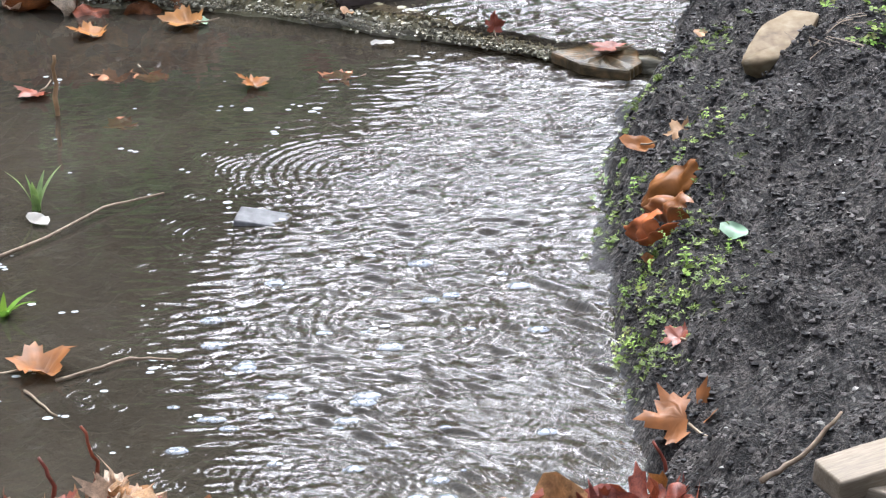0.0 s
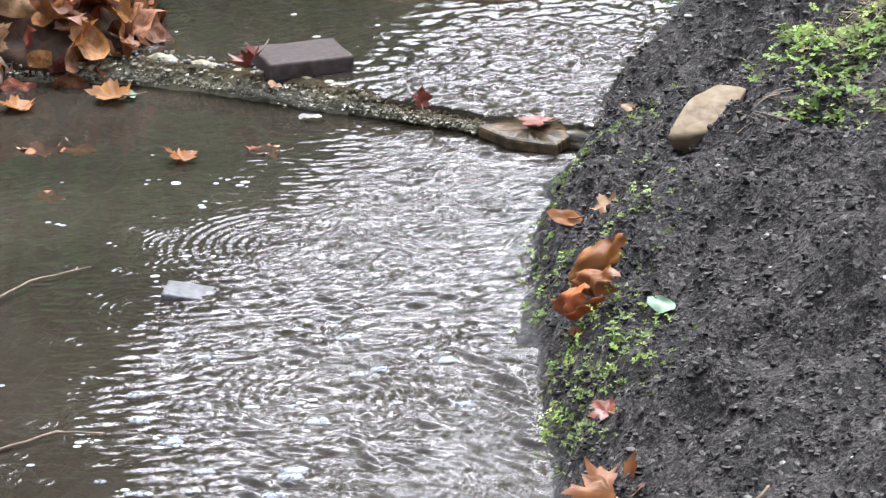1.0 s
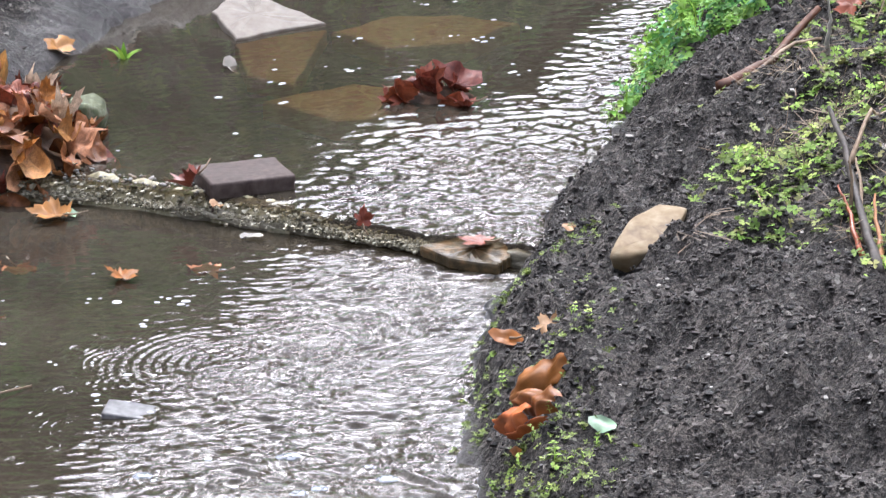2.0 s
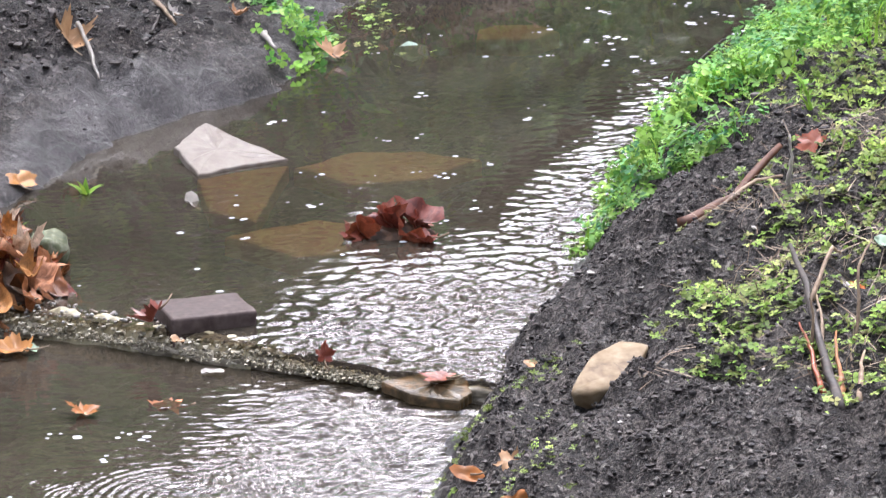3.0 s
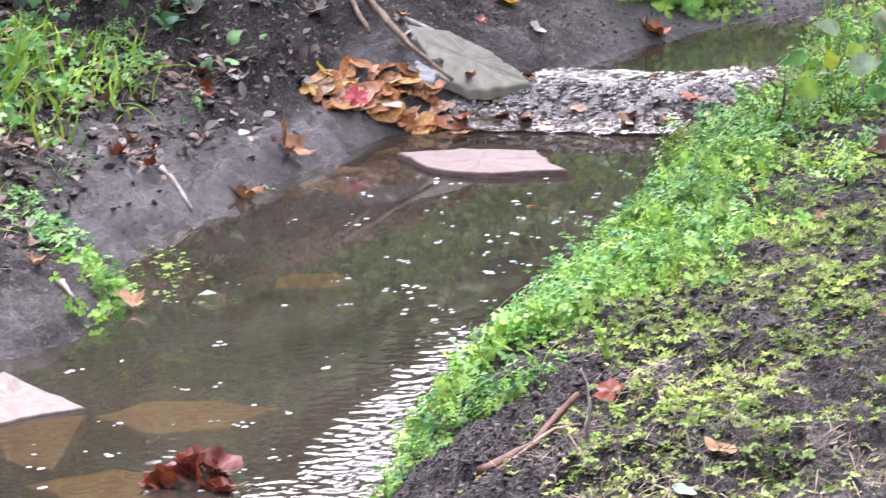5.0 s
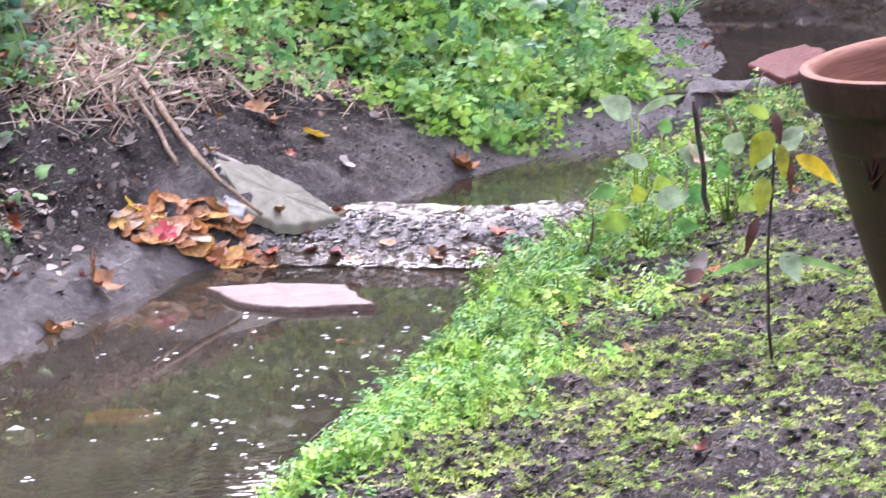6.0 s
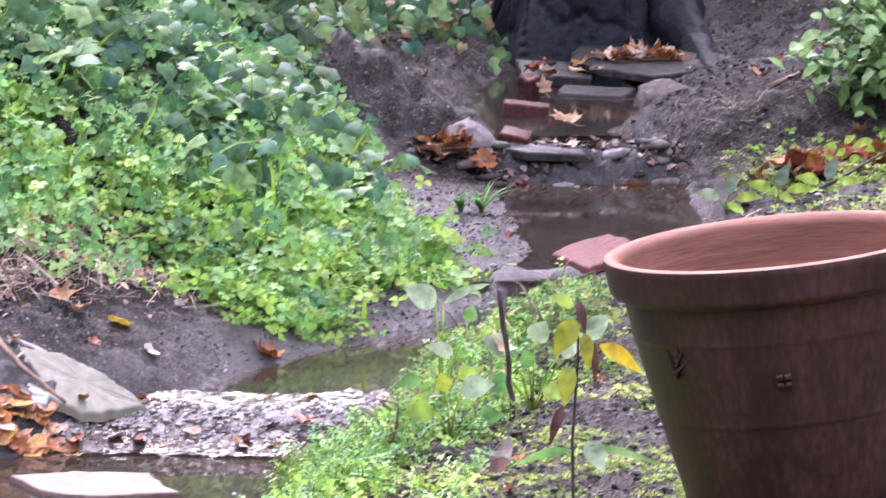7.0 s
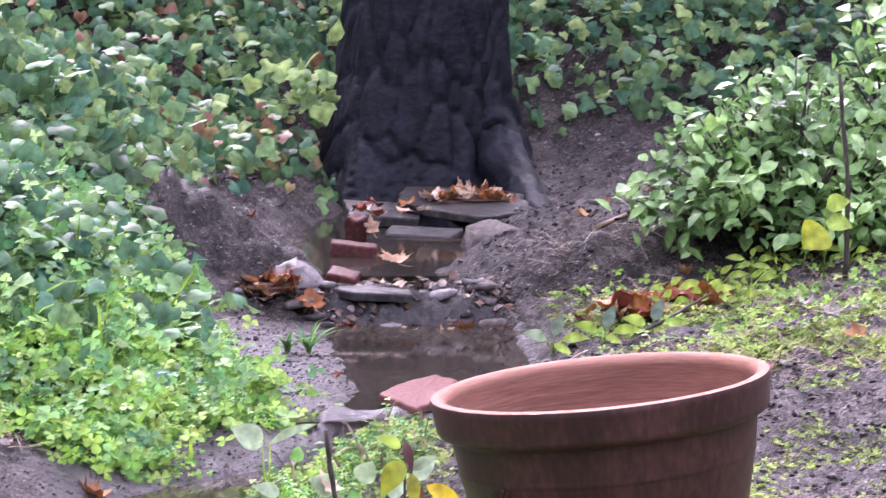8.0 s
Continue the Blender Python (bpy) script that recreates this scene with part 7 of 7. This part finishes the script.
r3.matrix_world = pose(3.30, 12.15, 0.335, 0, 5, 40)
for x, y, z, rx, ry, rz, sz, lab in ((2.431, 11.60, 0.270, 4, 5, -14, (0.13, 0.065, 0.05), "red brick lying in the tree pool"), (2.292, 11.07, 0.262, 14, 10, -25, (0.085, 0.06, 0.045), "broken red brick on the weir"),
                                     (2.505, 11.92, 0.295, 16, -12, 30, (0.05, 0.05, 0.085), "red brick standing on end in the pool")):
    b = tagged(block("brick", sz, RED_STONE, 0.007, 0.006, x), lab, "brick", group="loose bricks")
    b.matrix_world = pose(x, y, z, rx, ry, rz)
flagstone([(2.72, 12.35, 0.325), (2.80, 12.62, 0.345), (3.14, 12.50, 0.345), (3.10, 12.16, 0.325), (2.90, 12.05, 0.315)], 0.022, SLATE, "broad dark slate slab at the foot of the tree", seed=13)
flagstone([(2.56, 12.30, 0.295), (2.60, 12.56, 0.31), (2.82, 12.44, 0.31), (2.76, 12.22, 0.29)], 0.03, SLATE, "dark slate slab at the pool's edge", seed=14)
flagstone([(2.62, 12.04, 0.268), (2.66, 12.18, 0.278), (2.86, 12.08, 0.278), (2.80, 11.96, 0.265)], 0.025, SLATE, "wet grey slate at the water", seed=15)
leaf_pile(2.94, 12.36, 0.14, 0.08, 0.022, 44, 0.036, [ORANGE, TAN, TAN, PALE_TAN], "heap of bright orange leaves on the slate slab", base=0.332, seed=31, tilt=18)
leaf_pile(2.09, 11.02, 0.08, 0.05, 0.025, 22, 0.042, [TAN, ORANGE, RUST, TAN], "brown leaves caught on the weir", base=0.245, seed=32, tilt=22)
fallen_leaf(2.487, 11.29, 0.060, TAN, "large curled brown leaf afloat in the tree pool", 30, 14, -8, z=0.278, curl=0.5, seed=3)
fallen_leaf(2.185, 10.95, 0.052, ORANGE, "large orange leaf hanging over the weir", 10, 38, 0, z=0.215, curl=0.3, seed=6)
fallen_leaf(2.545, 11.90, 0.036, PALE_TAN, "pale leaf leaning on the standing brick", 20, 60, 0, z=0.30, curl=0.4, seed=7)
fallen_leaf(2.25, 11.66, 0.022, PALE, "white leaf scrap at the pool's edge", 60, 10, 0, z=0.275, kind="oval", stalk=False)
r_ = random.Random(51)
for i in range(40):
    x = r_.uniform(2.06, 2.75)
    y = weir_line(x) + r_.gauss(-0.06, 0.06)
    zz = weir_z(y)
    if i > 26:
        x, y = r_.uniform(2.55, 3.15), r_.uniform(12.0, 12.4)
        zz = max(ground_z(x, y), 0.31)
    fallen_leaf(x, y, r_.uniform(0.02, 0.042), r_.choice([TAN, RUST, RUST, ORANGE, PALE_TAN]), "sodden leaf among the stones of the weir", r_.uniform(0, 360), r_.gauss(0, 14), r_.gauss(0, 14), z=zz + 0.018, curl=0.5, seed=i, stalk=False)
for i in range(18):
    x = r_.uniform(2.08, 2.72)
    y = weir_line(x) + r_.uniform(-0.09, 0.08)
    s = r_.uniform(0.018, 0.04)
    st = tagged(rock("stone", (s * 1.5, s, s * 0.55), r_.choice([SLATE, EARTHY, LIMESTONE, EARTHY]), 20.0 + i, 1, 2, 0.4), "wet broken stone on the weir", "stone", group="weir stones")
    st.matrix_world = pose(x, y, weir_z(y) + s * 0.15, r_.uniform(-10, 10), r_.uniform(-10, 10), r_.uniform(0, 360))
wl_ = np.array([(x, weir_line(x) + rng.normal(-0.03, 0.07)) for x in rng.uniform(2.02, 2.75, 420)])
leaf_field("weir_litter", np.column_stack([wl_, [weir_z(b) + 0.014 for b in wl_[:, 1]]]), "oval", (0.014, 0.036), 20, LITTER_LEAF, "dark shreds of leaves packed into the weir", "leaf litter", face=15)
bits("weir_grit", np.column_stack([wl_[:260], [weir_z(b) + 0.010 for b in wl_[:260, 1]]]), (0.004, 0.012), CRUMB, "dark grit and small stones of the weir", "gravel", 0.6)
leaf_pile(3.03, 10.45, 0.20, 0.12, 0.03, 40, 0.05, [TAN, ORANGE, RUST], "drift of orange-brown leaves on the soil behind the pot", base=None, seed=36)
flagstone([(2.08, 9.59, 0.19), (2.145, 9.71, 0.193), (2.272, 9.84, 0.196), (2.302, 9.75, 0.194), (2.233, 9.55, 0.19), (2.126, 9.39, 0.186)], 0.018, surface("red_flagstone", [(0.09, 0.035, 0.03), (0.14, 0.06, 0.05), (0.20, 0.10, 0.085)], 10, (0.6, 0.8), 0.3, 60, 0.003, specular=0.12), "red flat stone at the edge of the brown pool", seed=16)
for i in range(110):
    r_ = random.Random(200 + i)
    x, y = r_.uniform(1.2, 4.2), r_.uniform(9.0, 12.9)
    s = max(float(off_right(x, y)), float(off_left(x, y)))
    if s > 0.04 and not mound(np.array([x]), np.array([y]))[0]:
        fallen_leaf(x, y, r_.uniform(0.018, 0.038), r_.choice([TAN, RUST, RUST, TAN, PALE]), "withered brown leaf on the dark soil", r_.uniform(0, 360), r_.gauss(0, 20), r_.gauss(0, 20), curl=0.8, seed=i)


# ---- the tree's roots and limbs ----
def tree_parts():
    tree = bpy.data.objects["tree"]
    inv = Vector(tree.location)
    pts = [(3.03, 12.94, 0.70), (3.12, 12.82, 0.46), (3.16, 12.55, 0.33), (3.15, 12.2, 0.25)]
    fine = []
    for a, b in zip(pts, pts[1:]):
        fine += [Vector(a).lerp(Vector(b), k / 9) - inv for k in range(9)]
    fine.append(Vector(pts[-1]) - inv)
    n = len(fine)
    vs, fs = tube(fine, [0.12 - 0.075 * k / (n - 1) for k in range(n)], 28, 0.0)
    cracked = []
    for k, v in enumerate(vs):
        v = Vector(v)
        mid = min(fine, key=lambda p: (p - v).length)
        near = noise.voronoi(v * 13)[0]
        cracked.append(v + (v - mid) * (0.22 * noise.noise(v * 9) - 0.28 * math.exp(-(near[1] - near[0]) / 0.12)))
    root = new("root", mesh_from("root", cracked, fs, BARK))
    root.parent = tree
    # Unseen crown, spread wide so that it shades the ground below.
    crown = rng.normal(0, 1, (6000, 3)) * (2.3, 1.8, 0.9) + (0.4, 0.7, 6.2)
    for k in range(6):
        a = k * 1.05 + 0.3
        stem_part([(0.0, 0, 4.6 + 0.1 * k), (0.6 * math.cos(a), 0.6 * math.sin(a), 5.4), (1.5 * math.cos(a), 1.3 * math.sin(a), 6.3)], 0.11, 0.03, BARK, tree, "limb")
    leaf_field("crown", crown, "ivy", (0.12, 0.24), 40, WOODS, "", "", parent=tree)


tree_parts()


# ---- shrub on the far right and low plants ----
def shrub(cx, cy, rx, ry, high, boughs, material, label, size=(0.05, 0.09), seed=1):
    """Arching stems, each with tiers of drooping leaves along it and dark gaps between."""
    s = tagged(new("shrub"), label, "shrub")
    z0 = ground_z(cx, cy)
    s.location = (cx, cy, z0)
    r = random.Random(seed)
    pts = []
    for k in range(boughs):
        a, q = r.uniform(0, 2 * math.pi), math.sqrt(r.uniform(0.02, 1.0))
        top = high * (1.05 - 0.85 * q ** 1.6) * r.uniform(0.75, 1.1)
        tip = Vector((rx * q * math.cos(a), ry * q * math.sin(a), top))
        way = [Vector((tip.x * 0.45, tip.y * 0.45, -0.02)), Vector((tip.x * 0.75, tip.y * 0.75, top * 0.7)), tip]
        stem_part(way, 0.006, 0.0025, DARK_TWIG, s)
        for i in range(r.randint(16, 26)):
            u = r.uniform(-0.35, 1.05)
            c = way[1].lerp(way[2], u) if u > 0 else way[1].lerp(way[0], -u)
            pts.append((c.x + r.gauss(0, 0.055), c.y + r.gauss(0, 0.055), c.z + r.gauss(-0.01, 0.03)))
    leaf_field("foliage", np.array(pts), "oval", size, 20, material, "", "", parent=s, lean=-18, face=18)
    return s


shrub(3.56, 11.10, 0.47, 0.30, 0.47, 125, SHRUB, "leafy light green shrub on the bank", (0.034, 0.066), 3)
shrub(4.05, 11.3, 0.45, 0.35, 0.58, 90, SHRUB, "leafy green shrub at the edge of the path", (0.036, 0.07), 4)
fallen_leaf(3.42, 11.02, 0.045, GOLD, "yellow leaf hanging at the foot of the shrub", 30, 60, 0, z=ground_z(3.42, 11.02) + 0.10, kind="oval")
for x, y, n in ((2.66, 10.2, 1), (2.78, 10.15, 2), (2.92, 10.2, 3)):
    broad_leaf_plant(x, y, [(-0.02, 0.04, -0.08, 0.06, 0.03, PALE_GREEN if n == 1 else LIGHT_GREEN), (0.0, 0.05, 0.02, 0.11, 0.032, GREY_GREEN), (0.02, 0.04, 0.09, 0.05, 0.026, LIGHT_GREEN), (0.0, 0.03, 0.05, 0.0, 0.022, LIGHT_GREEN)],
                     "leafy seedling with bluish and lime leaves", -14)
for x, y in ((3.30, 10.6), (3.4, 10.7), (3.62, 10.75), (3.05, 10.5), (3.18, 10.6), (3.02, 10.42), (3.12, 10.40), (3.22, 10.46), (3.26, 10.75), (3.36, 10.8), (3.46, 10.95), (3.55, 11.0)):
    broad_leaf_plant(x, y, [(-0.02, 0.04, -0.065, 0.045, 0.018, LIGHT_GREEN), (0.02, 0.04, 0.07, 0.052, 0.02, LIGHT_GREEN), (0.0, 0.05, 0.02, 0.075, 0.018, LIGHT_GREEN), (0.0, 0.03, -0.03, 0.02, 0.018, LIGHT_GREEN), (0.03, 0.03, 0.05, 0.01, 0.016, LIGHT_GREEN)],
                     "low creeper with bright lime leaves", -14 + 40 * math.sin(x * 31))
broad_leaf_plant(3.50, 10.6, [(0.0, 0.14, -0.06, 0.09, 0.10, LIME), (0.0, 0.20, 0.06, 0.22, 0.05, LIGHT_GREEN), (0.0, 0.16, 0.07, 0.15, 0.05, LIGHT_GREEN)], "seedling tree with one large yellow-green leaf", -14)
twig([on(3.56, 10.6, 0.0), on(3.56, 10.6, 0.25), on(3.53, 10.62, 0.55)], 0.008, 0.005, DARK_TWIG, "thin upright stem at the path's edge", "bare_sapling", "sapling")
twig([on(2.86, 10.15, 0.01), on(2.98, 10.22, 0.04), on(3.1, 10.30, 0.05)], 0.005, 0.003, DARK_TWIG, "dark twig lying among the seedlings")
twig([on(3.1, 11.45, 0.015), on(3.3, 11.62, 0.03)], 0.008, 0.005, TWIG, "brown stick on the dark soil")
sprig(*on(2.05, 10.30), 14, 0.09, HERB, "fern-like green tuft on the mud", spread=0.9, seed=22, name="grass_tuft", wide=2.0)
sprig(*on(1.98, 10.22), 10, 0.07, HERB, "small green tuft on the mud", spread=0.9, seed=23, name="grass_tuft", wide=2.0)
sprig(*on(1.05, 8.42), 7, 0.03, GRASS, "tiny grass tuft on the gravel's edge", spread=0.9, seed=24, name="grass_tuft")
twig([on(2.28, 12.85, 0.05), on(2.33, 12.70, 0.03), on(2.37, 12.55, 0.015)], 0.006, 0.003, TWIG, "tan root hanging down the soil wall", "root", "root")


# ---- rain bubbles on the water ----
def bubbles():
    r = random.Random(77)
    spots = []
    for i in range(185):
        if i < 135:
            y = r.uniform(5.5, 7.8)
            lo, hi = float(lerp_table(y, LEFT_EDGE)) + 0.05, float(lerp_table(y, RIGHT_EDGE)) - 0.03
            x, z = lo + (hi - lo) * r.betavariate(2.6, 1.4), 0.03
        else:
            y = r.uniform(3.95, 5.2)
            x, z = r.uniform(-0.55, -0.05), 0.0
            if y > float(log_y(x)) - 0.05:
                continue
        for k in range(r.choice((1, 1, 2, 3))):
            spots.append((x + r.gauss(0, 0.008), y + r.gauss(0, 0.009), z, r.uniform(0.0014, 0.0044)))
    vs, fs = [], []
    for x, y, z, s in spots:
        n0 = len(vs)
        k = 8
        for h, q in ((0.0, 1.0), (0.35, 0.85), (0.6, 0.45)):
            for j in range(k):
                a = 2 * math.pi * j / k
                vs.append((x + s * 1.5 * q * math.cos(a), y + s * q * math.sin(a), z + s * h * 0.5))
        for ring_ in range(2):
            for j in range(k):
                p0, p1 = n0 + ring_ * k + j, n0 + ring_ * k + (j + 1) % k
                fs.append((p0, p1, p1 + k, p0 + k))
        fs.append(tuple(n0 + 2 * k + j for j in range(k)))
    return tagged(new("rain_bubbles", mesh_from("rain_bubbles", vs, fs, FOAM)), "small white bubbles and rain splashes on the water", "bubbles", kind="stuff")


bubbles()


def film_material():
    m, n, l, p = node_material("bubble_film")
    p.inputs["Base Color"].default_value = (0.36, 0.38, 0.41, 1)
    p.inputs["Roughness"].default_value = 0.12
    clear = n.new("ShaderNodeBsdfTransparent")
    tex = n.new("ShaderNodeTexNoise")
    tex.inputs["Scale"].default_value = 160.0
    co = n.new("ShaderNodeTexCoord")
    l.new(co.outputs["Object"], tex.inputs["Vector"])
    mix = n.new("ShaderNodeMixShader")
    l.new(tex.outputs["Fac"], mix.inputs[0])
    l.new(clear.outputs[0], mix.inputs[1])
    l.new(p.outputs[0], mix.inputs[2])
    l.new(mix.outputs[0], n["Material Output"].inputs["Surface"])
    return m


def bubble_rafts():
    """Thin domed bubbles drifting in the ripples, each a low cap."""
    r = random.Random(19)
    vs, fs = [], []
    for i in range(38):
        x, y, s = r.uniform(-0.30, 0.12), r.uniform(3.82, 4.5), r.uniform(0.004, 0.011)
        n0, k = len(vs), 14
        for q, h in ((1.0, 0.0), (0.9, 0.16), (0.5, 0.30)):
            for j in range(k):
                a = 2 * math.pi * j / k
                w = 1 + 0.18 * noise.noise(Vector((math.cos(a) * 1.5, math.sin(a) * 1.5, i)))
                vs.append((x + 1.5 * s * q * w * math.cos(a), y + s * q * w * math.sin(a), 0.001 + s * h))
        for e in range(2):
            for j in range(k):
                b, c = n0 + e * k + j, n0 + e * k + (j + 1) % k
                fs.append((b, c, c + k, b + k))
        fs.append(tuple(n0 + 2 * k + j for j in range(k)))
    return tagged(new("bubble_rafts", mesh_from("bubble_rafts", vs, fs, film_material())), "pale thin bubbles drifting on the rippled water", "bubbles", kind="stuff")


bubble_rafts()
